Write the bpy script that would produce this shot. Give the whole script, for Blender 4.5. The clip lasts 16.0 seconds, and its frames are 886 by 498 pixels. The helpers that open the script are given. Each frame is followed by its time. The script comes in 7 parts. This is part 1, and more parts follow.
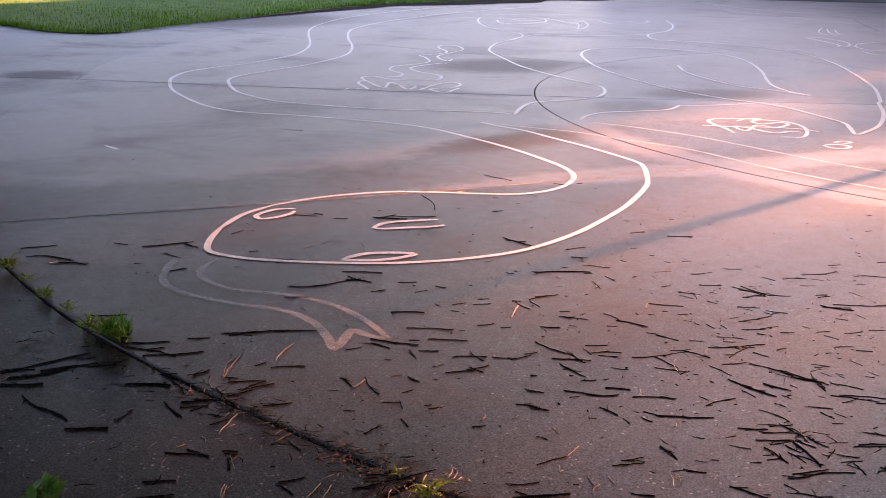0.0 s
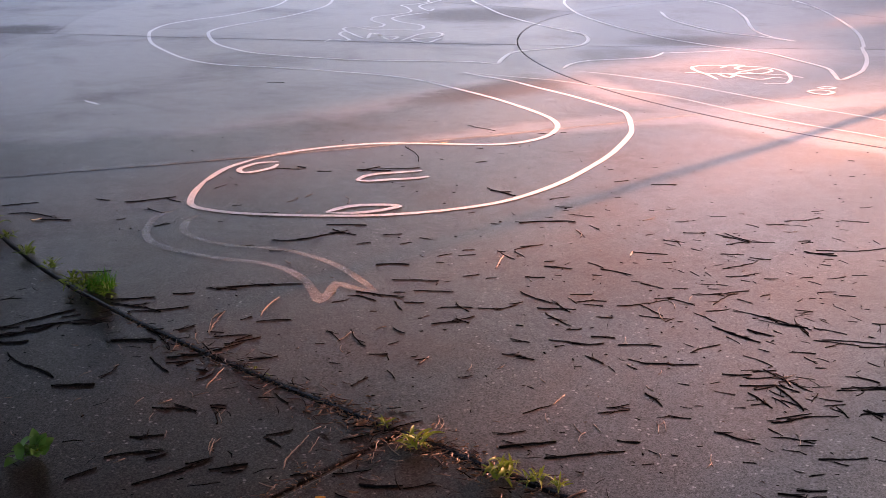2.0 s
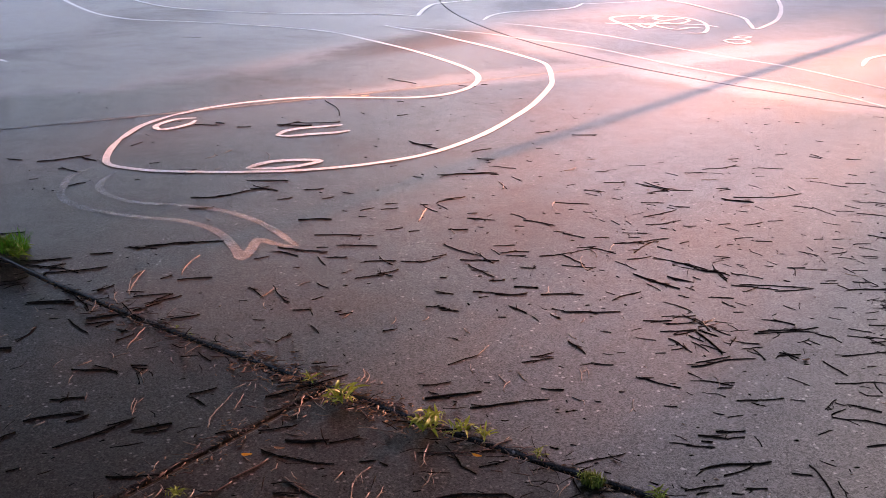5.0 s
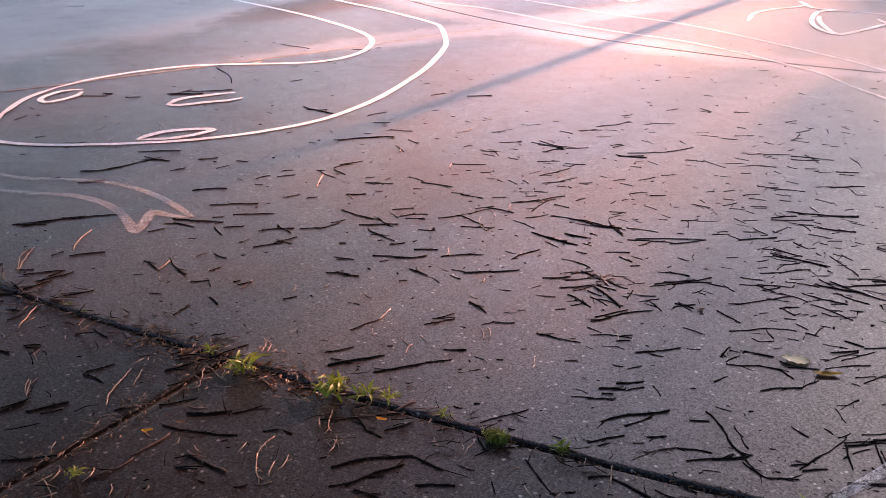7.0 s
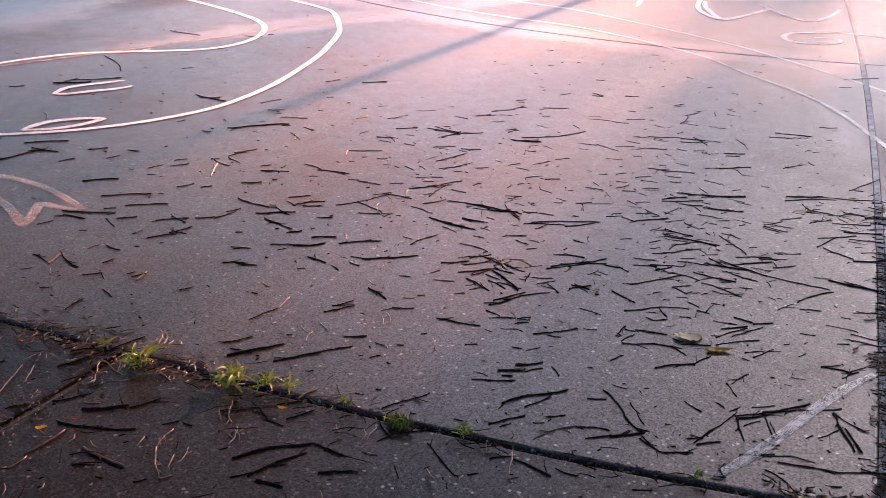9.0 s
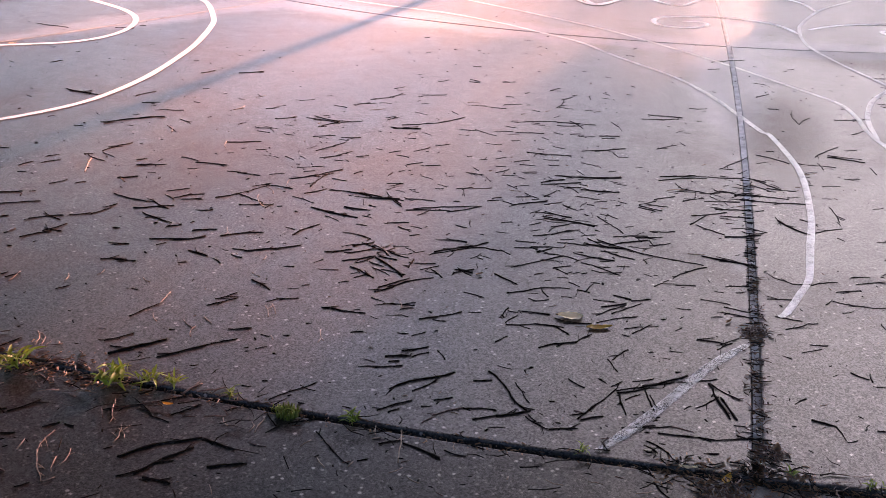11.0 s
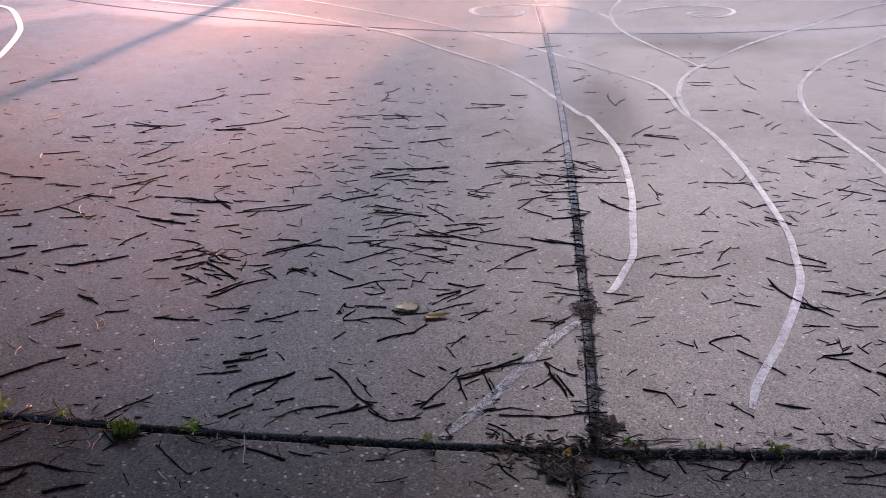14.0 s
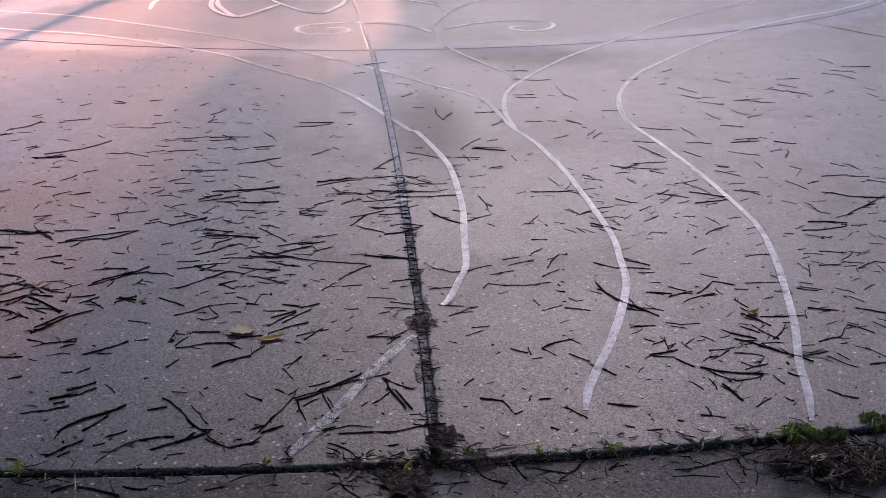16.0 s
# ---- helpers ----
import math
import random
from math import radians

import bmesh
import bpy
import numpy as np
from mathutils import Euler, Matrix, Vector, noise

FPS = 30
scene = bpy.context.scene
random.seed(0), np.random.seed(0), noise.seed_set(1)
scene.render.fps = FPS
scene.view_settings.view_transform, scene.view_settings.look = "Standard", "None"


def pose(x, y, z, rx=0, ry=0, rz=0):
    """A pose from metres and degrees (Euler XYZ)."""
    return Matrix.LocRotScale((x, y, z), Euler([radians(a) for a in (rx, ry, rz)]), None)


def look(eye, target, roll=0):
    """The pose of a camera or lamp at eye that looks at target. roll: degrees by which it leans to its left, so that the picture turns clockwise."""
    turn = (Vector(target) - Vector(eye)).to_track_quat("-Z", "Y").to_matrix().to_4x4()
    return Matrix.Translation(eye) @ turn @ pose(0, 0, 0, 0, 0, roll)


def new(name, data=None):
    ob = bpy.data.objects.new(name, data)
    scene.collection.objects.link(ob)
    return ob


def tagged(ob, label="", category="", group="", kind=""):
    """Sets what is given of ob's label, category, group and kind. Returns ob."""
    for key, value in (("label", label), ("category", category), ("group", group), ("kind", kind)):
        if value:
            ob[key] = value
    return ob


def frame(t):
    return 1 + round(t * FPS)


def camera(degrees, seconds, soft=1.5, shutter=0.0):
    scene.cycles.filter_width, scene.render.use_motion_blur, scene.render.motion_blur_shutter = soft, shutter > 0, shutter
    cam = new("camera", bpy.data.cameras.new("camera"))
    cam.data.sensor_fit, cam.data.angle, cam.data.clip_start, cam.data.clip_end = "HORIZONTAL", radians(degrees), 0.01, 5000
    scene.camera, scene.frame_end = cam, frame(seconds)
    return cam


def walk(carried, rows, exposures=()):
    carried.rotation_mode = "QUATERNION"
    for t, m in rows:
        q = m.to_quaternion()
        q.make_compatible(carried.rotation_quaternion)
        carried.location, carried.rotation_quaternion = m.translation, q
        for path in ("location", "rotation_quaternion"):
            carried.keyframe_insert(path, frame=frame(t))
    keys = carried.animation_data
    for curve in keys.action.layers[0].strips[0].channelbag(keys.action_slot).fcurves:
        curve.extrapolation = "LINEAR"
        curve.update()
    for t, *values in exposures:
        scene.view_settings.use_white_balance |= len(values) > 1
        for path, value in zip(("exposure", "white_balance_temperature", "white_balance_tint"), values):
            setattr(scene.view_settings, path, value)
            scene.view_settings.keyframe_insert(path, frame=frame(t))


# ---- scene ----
cam = camera(42.8, 16.0, soft=0.9)
PATH = [
    (0, (-0.013, 0.043, 1.544), (0.389, 1.932, 1.022), 1.0),
    (0.5, (-0.016, 0.049, 1.548), (0.376, 1.931, 0.994), 0.8),
    (1, (-0.016, 0.048, 1.541), (0.38, 1.926, 0.979), 0.9),
    (1.5, (-0.018, 0.048, 1.541), (0.393, 1.916, 0.958), 0.8),
    (2, (-0.008, 0.048, 1.542), (0.415, 1.907, 0.938), 0.4),
    (2.5, (-0.003, 0.049, 1.542), (0.427, 1.9, 0.917), 0.4),
    (3, (-0.007, 0.051, 1.54), (0.439, 1.89, 0.894), 0.4),
    (3.5, (-0.007, 0.049, 1.537), (0.464, 1.883, 0.893), 0.5),
    (4, (-0.008, 0.05, 1.535), (0.489, 1.873, 0.88), 0.7),
    (6.5, (0.02, 0.057, 1.528), (0.673, 1.805, 0.809), 0.0),
    (7, (0.018, 0.056, 1.525), (0.718, 1.779, 0.789), 0.2),
    (7.5, (0.021, 0.053, 1.522), (0.746, 1.766, 0.786), 0.4),
    (8, (0.016, 0.056, 1.524), (0.785, 1.744, 0.775), 0.8),
    (8.5, (0.018, 0.052, 1.523), (0.819, 1.72, 0.764), 0.7),
    (9, (0.015, 0.05, 1.525), (0.875, 1.69, 0.769), 1.1),
    (9.5, (0.013, 0.047, 1.525), (0.911, 1.663, 0.763), 1.0),
    (10, (0.01, 0.04, 1.523), (0.954, 1.628, 0.757), 1.3),
    (12.5, (0.016, 0.03, 1.528), (1.15, 1.479, 0.746), 1.7),
    (13, (0.015, 0.025, 1.528), (1.18, 1.447, 0.74), 1.8),
    (13.5, (0.019, 0.016, 1.529), (1.225, 1.406, 0.745), 1.3),
    (14, (0.021, 0.018, 1.528), (1.276, 1.37, 0.756), 1.1),
    (14.5, (0.022, 0.016, 1.529), (1.318, 1.331, 0.76), 1.0),
    (15, (0.028, 0.011, 1.532), (1.379, 1.281, 0.782), 1.0),
    (15.5, (0.036, 0.004, 1.524), (1.437, 1.22, 0.776), 1.2),
    (16, (0.035, 0.001, 1.529), (1.492, 1.156, 0.79), 1.6),
]
walk(cam, [(t, look(eye, target, roll)) for t, eye, target, roll in PATH], exposures=[(0, 3.7, 8300, 41), (3.5, 4.0, 8100, 39), (7, 4.1, 7500, 36), (12.5, 3.92, 7100, 33), (16, 3.62, 7000, 34)])

# ---- world, sun ----
AZ, EL = radians(33), radians(14)          # the low evening sun: from +x towards +y, and above the horizon
world = bpy.data.worlds.new("evening_sky")
scene.world = world
world.use_nodes = True
wn = world.node_tree.nodes
sky = wn.new("ShaderNodeTexSky")
sky.sky_type = 'NISHITA'
sky.sun_disc = False
sky.sun_elevation, sky.sun_rotation = EL, math.pi / 2 - AZ
sky.air_density, sky.dust_density, sky.ozone_density = 1.0, 1.9, 4.6
wn["Background"].inputs[1].default_value = 0.05
world.node_tree.links.new(sky.outputs[0], wn["Background"].inputs[0])
sun_data = bpy.data.lights.new("sun", 'SUN')
sun_data.energy, sun_data.angle, sun_data.color = 5.0, radians(0.9), (1.0, 0.51, 0.34)
sun = new("sun", sun_data)
sun.matrix_world = look((60 * math.cos(AZ), 60 * math.sin(AZ), 60 * math.tan(EL)), (0, 0, 0))

# ---- materials ----
CX, CY = 9.965, 9.970                     # the middle of the turning circle
R_OUT, R_IN = 11.68, 6.75                 # outer and inner round joints


class Nodes:
    """Short hand for building a node material."""

    def __init__(self, name, rough=0.6, metal=0.0, spec=0.5):
        self.m = bpy.data.materials.new(name)
        self.m.use_nodes = True
        self.t = self.m.node_tree
        self.b = self.t.nodes["Principled BSDF"]
        self.b.inputs["Roughness"].default_value = rough
        self.b.inputs["Metallic"].default_value = metal
        self.b.inputs["Specular IOR Level"].default_value = spec


    def put(self, socket, v):
        if isinstance(v, bpy.types.NodeSocket):
            self.t.links.new(v, socket)
        elif isinstance(v, bpy.types.Node):
            self.t.links.new(v.outputs[0], socket)
        else:
            socket.default_value = v

    def math(self, op, a, b=0.0, c=0.0, clamp=False):
        n = self.t.nodes.new("ShaderNodeMath")
        n.operation, n.use_clamp = op, clamp
        for s, v in zip(n.inputs, (a, b, c)):
            self.put(s, v)
        return n.outputs[0]

    def noise(self, scale, detail=4.0, rough=0.55, vec=None, distort=0.0):
        n = self.t.nodes.new("ShaderNodeTexNoise")
        n.inputs["Scale"].default_value, n.inputs["Detail"].default_value = scale, detail
        n.inputs["Roughness"].default_value, n.inputs["Distortion"].default_value = rough, distort
        self.t.links.new(vec or self.coord(), n.inputs["Vector"])
        return n.outputs["Fac"]

    def voronoi(self, scale, vec=None, out="Distance"):
        n = self.t.nodes.new("ShaderNodeTexVoronoi")
        n.inputs["Scale"].default_value = scale
        self.t.links.new(vec or self.coord(), n.inputs["Vector"])
        return n.outputs[out]

    def coord(self):
        """World place, the same for every object."""
        n = self.t.nodes.get("Geometry") or self.t.nodes.new("ShaderNodeNewGeometry")
        return n.outputs["Position"]

    def random(self):
        n = self.t.nodes.get("Object Info") or self.t.nodes.new("ShaderNodeObjectInfo")
        return n.outputs["Random"]

    def ramp(self, fac, stops):
        n = self.t.nodes.new("ShaderNodeValToRGB")
        e = n.color_ramp.elements
        while len(e) < len(stops):
            e.new(0.5)
        for k, (p, c) in zip(e, stops):
            k.position = p
            k.color = (c, c, c, 1) if isinstance(c, (int, float)) else (*c, 1)
        self.put(n.inputs[0], fac)
        return n.outputs[0]

    def mix(self, fac, a, b, mode='MIX'):
        n = self.t.nodes.new("ShaderNodeMix")
        n.data_type, n.blend_type = 'RGBA', mode
        for s, v in zip((n.inputs[0], n.inputs[6], n.inputs[7]), (fac, a, b)):
            self.put(s, (*v, 1) if isinstance(v, tuple) and len(v) == 3 else v)
        return n.outputs[2]

    def smooth(self, v, lo, hi, to_lo=0.0, to_hi=1.0):
        n = self.t.nodes.new("ShaderNodeMapRange")
        n.interpolation_type = 'SMOOTHSTEP'
        for s, x in zip(n.inputs, (v, lo, hi, to_lo, to_hi)):
            self.put(s, x)
        return n.outputs[0]

    def bump(self, height, strength=0.4, distance=0.004, under=None):
        n = self.t.nodes.new("ShaderNodeBump")
        n.inputs["Strength"].default_value, n.inputs["Distance"].default_value = strength, distance
        self.put(n.inputs["Height"], height)
        if under is not None:
            self.put(n.inputs["Normal"], under)
        return n.outputs[0]

    def done(self, colour=None, rough=None, normal=None):
        for k, v in (("Base Color", colour), ("Roughness", rough), ("Normal", normal)):
            if v is not None:
                self.put(self.b.inputs[k], (*v, 1) if isinstance(v, tuple) and len(v) == 3 else v)
        return self.m


def round_place(r, deg):
    return r * math.cos(radians(deg)), r * math.sin(radians(deg))


# the three radial joints with a pale sealed edge, as two places each from the middle of the circle
SEALED = [(round_place(11.68, 226.5), round_place(6.75, 228.1)), (round_place(11.68, 197.0), round_place(6.75, 200.5)), (round_place(11.68, 163.4), round_place(6.75, 166.0))]


def joint_distance(k):
    """Metres to the nearest round joint, and to the nearest radial one, as sockets."""
    off = k.t.nodes.new("ShaderNodeVectorMath")
    off.operation = 'SUBTRACT'
    k.t.links.new(k.coord(), off.inputs[0])
    off.inputs[1].default_value = (CX, CY, 0)
    xyz = k.t.nodes.new("ShaderNodeSeparateXYZ")
    k.t.links.new(off.outputs[0], xyz.inputs[0])
    x, y = xyz.outputs[0], xyz.outputs[1]
    r = k.math('SQRT', k.math('ADD', k.math('MULTIPLY', x, x), k.math('MULTIPLY', y, y)))
    inner = k.math('ABSOLUTE', k.math('SUBTRACT', r, R_IN))
    radial = 9.0
    for (px, py), (qx, qy) in SEALED:
        ln = math.hypot(qx - px, qy - py)
        nx, ny = -(qy - py) / ln, (qx - px) / ln
        d = k.math('ABSOLUTE', k.math('ADD', k.math('MULTIPLY', x, nx), k.math('MULTIPLY_ADD', y, ny, -(px * nx + py * ny))))
        radial = k.math('MINIMUM', radial, d)
    return inner, radial, r


def spot(k, x, y, rx, ry, turn, ragged):
    """A stain: 1 in its middle, 0 outside, with a ragged edge given by a noise socket."""
    off = k.t.nodes.new("ShaderNodeMapping")
    off.vector_type = 'TEXTURE'
    off.inputs["Location"].default_value = (x, y, 0)
    off.inputs["Rotation"].default_value = (0, 0, radians(turn))
    off.inputs["Scale"].default_value = (rx, ry, 1)
    k.t.links.new(k.coord(), off.inputs[0])
    ln = k.t.nodes.new("ShaderNodeVectorMath")
    ln.operation = 'LENGTH'
    sep = k.t.nodes.new("ShaderNodeVectorMath")
    sep.operation = 'MULTIPLY'
    k.t.links.new(off.outputs[0], sep.inputs[0])
    sep.inputs[1].default_value = (1, 1, 0)
    k.t.links.new(sep.outputs[0], ln.inputs[0])
    d = k.math('ADD', ln.outputs["Value"], k.math('MULTIPLY', k.math('SUBTRACT', ragged, 0.5), 1.1))
    return k.smooth(d, 0.35, 1.25, 1.0, 0.0)


def concrete(name, base, coarse=1.0, rough0=0.27, gloss=1.0):
    k = Nodes(name, spec=0.2)
    fine, grit = k.noise(170, 4, 0.7), k.voronoi(190, out="Color")
    mid, big = k.noise(9, 6, 0.6), k.noise(0.75, 5, 0.6, distort=0.6)
    inner, radial, r = joint_distance(k)
    col = k.mix(k.ramp(mid, [(0.3, 0.0), (0.72, 1.0)]), tuple(0.80 * c for c in base), tuple(1.15 * c for c in base))
    col = k.mix(k.ramp(fine, [(0.35, 0.0), (0.68, 0.55)]), col, tuple(1.7 * c for c in base))
    # single grains: dark and light stones in the worn skin
    lum = k.t.nodes.new("ShaderNodeRGBToBW")
    k.t.links.new(grit, lum.inputs[0])
    stones = k.voronoi(150, out="Color")
    lum2 = k.t.nodes.new("ShaderNodeRGBToBW")
    k.t.links.new(stones, lum2.inputs[0])
    col = k.mix(k.math('MULTIPLY', k.smooth(lum2.outputs[0], 0.80, 0.86), 0.5 * coarse, clamp=True), col, (0.095, 0.086, 0.083))
    # a few bigger pale pebbles stand in the worn skin
    gravel = k.t.nodes.new("ShaderNodeRGBToBW")
    k.t.links.new(k.voronoi(62, out="Color"), gravel.inputs[0])
    pebble = k.math('MULTIPLY', k.smooth(gravel.outputs[0], 0.79, 0.83), k.smooth(k.voronoi(62), 0.20, 0.42, 0.85, 0.0))
    col = k.mix(k.math('MULTIPLY', pebble, k.smooth(k.noise(1.1, 3), 0.35, 0.6, 0.3, 1.0)), col, (0.24, 0.22, 0.21))
    col = k.mix(k.math('MULTIPLY', k.smooth(lum.outputs[0], 0.40, 0.28), 0.6), col, (0.006, 0.005, 0.005))
    # brown water stains
    brown = k.math('MULTIPLY', k.ramp(big, [(0.48, 0.0), (0.70, 1.0)]), 0.5)
    for x, y, rx, ry, turn in STAINS:
        brown = k.math('MAXIMUM', brown, k.math('MULTIPLY', spot(k, x, y, rx, ry, turn, mid), 0.85))
    col = k.mix(k.math('MULTIPLY', brown, 0.8), col, (0.060, 0.034, 0.022))
    # far side goes paler grey; its ragged edge swings away from the weedy joint
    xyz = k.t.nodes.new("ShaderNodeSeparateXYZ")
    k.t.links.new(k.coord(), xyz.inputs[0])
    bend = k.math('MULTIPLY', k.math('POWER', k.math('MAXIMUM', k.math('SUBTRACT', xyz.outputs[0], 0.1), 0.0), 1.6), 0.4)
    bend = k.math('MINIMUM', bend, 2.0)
    far_pale = k.math('ADD', k.math('SUBTRACT', k.math('SUBTRACT', xyz.outputs[1], 7.45), bend), k.math('MULTIPLY', k.math('SUBTRACT', k.noise(1.6, 5, 0.6), 0.5), 0.9))
    far_pale = k.math('MULTIPLY', k.smooth(far_pale, -0.12, 0.5), k.smooth(xyz.outputs[0], 2.2, 4.6, 1.0, 0.25))
    col = k.mix(k.math('MULTIPLY', far_pale, k.smooth(brown, 0.0, 0.8, 0.85, 0.15)), col, (0.26, 0.24, 0.232))
    # pale bloom along the sealed joints
    edge = k.math('ADD', k.math('MULTIPLY', k.noise(5, 4), 0.25), -0.10)
    pale = k.smooth(k.math('SUBTRACT', k.math('MINIMUM', inner, k.math('ADD', radial, k.smooth(r, 9.6, 7.6, 0.25, 0.0))), edge), 0.10, 0.30, 1.0, 0.0)
    col = k.mix(k.math('MULTIPLY', pale, 0.8), col, (0.13, 0.13, 0.145))
    # a sheet tint of its own for each slab
    tone = k.math('MULTIPLY_ADD', k.random(), 0.16, 0.92)
    col = k.mix(1.0, col, tone, 'MULTIPLY')
    rough = k.math('ADD', k.math('MULTIPLY', mid, 0.18), rough0)
    rough = k.math('ADD', rough, k.math('MULTIPLY', brown, 0.12))
    # open pores and stones shine less than the skin between them
    k.put(k.b.inputs["Specular IOR Level"], k.math('MULTIPLY', k.smooth(lum.outputs[0], 0.28, 0.60, 0.20 * gloss, 0.45 * gloss), k.math('MULTIPLY', k.smooth(fine, 0.34, 0.60, 0.82, 1.10), k.smooth(brown, 0.0, 0.85, 1.0, 0.62))))
    rough = k.math('ADD', rough, k.smooth(fine, 0.30, 0.62, 0.08, -0.03))
    h = k.math('ADD', k.math('MULTIPLY', fine, 0.5), k.math('MULTIPLY', k.voronoi(380), 0.9 * coarse))
    return k.done(col, rough, k.bump(h, 0.34, 0.0014, k.bump(mid, 0.06, 0.003)))


STAINS = [(-1.85, 13.9, 0.55, 0.55, 0), (6.05, 4.15, 0.65, 0.35, -50), (4.30, 3.52, 0.80, 0.26, 44), (3.9, 14.6, 1.3, 1.0, 20), (2.5, 8.9, 1.2, 0.35, 28),
          (0.9, 23.5, 3.0, 2.2, 62), (5.4, 11.6, 0.9, 0.5, 0)]
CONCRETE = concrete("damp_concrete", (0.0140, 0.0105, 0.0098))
CONCRETE_OUT = concrete("damp_outer_concrete", (0.0058, 0.0044, 0.0043), gloss=0.62)
ASPHALT = concrete("coarse_asphalt", (0.025, 0.024, 0.026), 1.8, 0.45)


def simple(name, lo, hi, scale, rough=0.7, bump=0.3, dist=0.002, spec=0.3, vary=0.0):
    k = Nodes(name, spec=spec)
    n = k.noise(scale, 5)
    col = k.mix(k.ramp(n, [(0.3, 0.0), (0.7, 1.0)]), lo, hi)
    if vary:
        col = k.mix(1.0, col, k.math('MULTIPLY_ADD', k.random(), 2 * vary, 1 - vary), 'MULTIPLY')
    return k.done(col, rough, k.bump(n, bump, dist))


SOIL = simple("dark_soil", (0.012, 0.009, 0.007), (0.045, 0.032, 0.024), 90, 0.85, 0.8, 0.006)
TAR = simple("old_joint_filler", (0.26, 0.25, 0.25), (0.60, 0.58, 0.58), 22, 0.6, 0.5)
BARK = simple("wet_bark", (0.003, 0.002, 0.002), (0.012, 0.008, 0.007), 160, 0.85, 0.6, 0.001, 0.03, 0.3)
PALE_WOOD = simple("peeled_wood", (0.10, 0.058, 0.040), (0.25, 0.16, 0.11), 120, 0.5, 0.4, 0.001, 0.4, 0.25)
RED_BARK = simple("red_brown_bark", (0.026, 0.009, 0.006), (0.085, 0.030, 0.018), 120, 0.5, 0.4, 0.001, 0.4, 0.25)
LAWN = simple("lawn_ground", (0.03, 0.13, 0.008), (0.08, 0.25, 0.015), 3, 0.9, 0.3)
DIRT = simple("wet_dirt", (0.010, 0.008, 0.007), (0.035, 0.026, 0.02), 4, 0.95, 0.8, 0.02, 0.05)
SEAL = simple("pale_joint_seal", (0.16, 0.155, 0.15), (0.42, 0.40, 0.38), 14, 0.6, 0.4, 0.002, 0.4)
EARTH = simple("rough_earth", (0.05, 0.045, 0.04), (0.10, 0.09, 0.08), 1.2, 0.85, 0.3)


def leafy(name, lo, hi, scale=60, rough=0.5):
    k = Nodes(name, rough, spec=0.3)
    n = k.noise(scale, 3)
    isl = k.t.nodes.get("Geometry") or k.t.nodes.new("ShaderNodeNewGeometry")
    col = k.mix(k.math('ADD', k.math('MULTIPLY', n, 0.6), k.math('MULTIPLY', isl.outputs["Random Per Island"], 0.45), clamp=True), lo, hi)
    k.b.inputs["Subsurface Weight"].default_value = 0.0
    tr = k.t.nodes.new("ShaderNodeBsdfTranslucent")
    k.put(tr.inputs[0], col)
    add = k.t.nodes.new("ShaderNodeMixShader")
    add.inputs[0].default_value = 0.35
    k.done(col, rough)
    k.t.links.new(k.b.outputs[0], add.inputs[1])
    k.t.links.new(tr.outputs[0], add.inputs[2])
    k.t.links.new(add.outputs[0], k.t.nodes["Material Output"].inputs[0])
    return k.m


WEED = leafy("weed_leaf", (0.05, 0.11, 0.012), (0.25, 0.30, 0.035))
GRASS = leafy("grass_blade", (0.04, 0.16, 0.008), (0.11, 0.32, 0.02))
BROAD_LEAF = leafy("broad_weed_leaf", (0.025, 0.085, 0.015), (0.08, 0.20, 0.03))
MOSS = leafy("moss", (0.04, 0.07, 0.012), (0.14, 0.17, 0.03))
YELLOW = leafy("yellow_leaf", (0.88, 0.60, 0.28), (0.97, 0.82, 0.55), 40)
ORANGE = leafy("orange_leaf", (0.45, 0.20, 0.02), (0.62, 0.34, 0.05), 40)
DEAD = leafy("dead_leaf", (0.09, 0.045, 0.026), (0.28, 0.15, 0.08), 60)
CROWN = leafy("tree_leaf", (0.014, 0.026, 0.006), (0.04, 0.062, 0.014), 8)


def paint_material(name, worn, patchy=0.6, most=1.0):
    """Brushed white line paint, rubbed thin in spots so that the concrete shows."""
    k = Nodes(name, 0.33, spec=0.4)
    n, f = k.noise(55, 5, 0.65), k.noise(300, 2)
    col = k.mix(k.ramp(k.math('ADD', k.math('MULTIPLY', n, 0.7), k.math('MULTIPLY', f, 0.3)), [(0.30, 0.0), (0.60, 1.0)]), (0.30, 0.28, 0.28), (0.80, 0.79, 0.78))
    k.done(col, 0.33, k.bump(f, 0.3, 0.001))
    holes = k.smooth(k.math('ADD', k.math('MULTIPLY', k.noise(16, 3), patchy), k.math('MULTIPLY', f, 1 - patchy)), worn, worn + 0.34, 0.0, most)
    clear = k.t.nodes.new("ShaderNodeBsdfTransparent")
    mixer = k.t.nodes.new("ShaderNodeMixShader")
    k.put(mixer.inputs[0], holes)
    k.t.links.new(clear.outputs[0], mixer.inputs[1])
    k.t.links.new(k.b.outputs[0], mixer.inputs[2])
    k.t.links.new(mixer.outputs[0], k.t.nodes["Material Output"].inputs[0])
    return k.m


PAINT = paint_material("white_line_paint", 0.12)
PAINT_THIN = paint_material("thin_white_paint", 0.20, 0.5, 0.72)
PAINT_RUBBED = paint_material("rubbed_white_paint", 0.24, 0.4, 0.44)
PAINT_WORN = paint_material("worn_white_paint", 0.28, 0.35, 0.34)


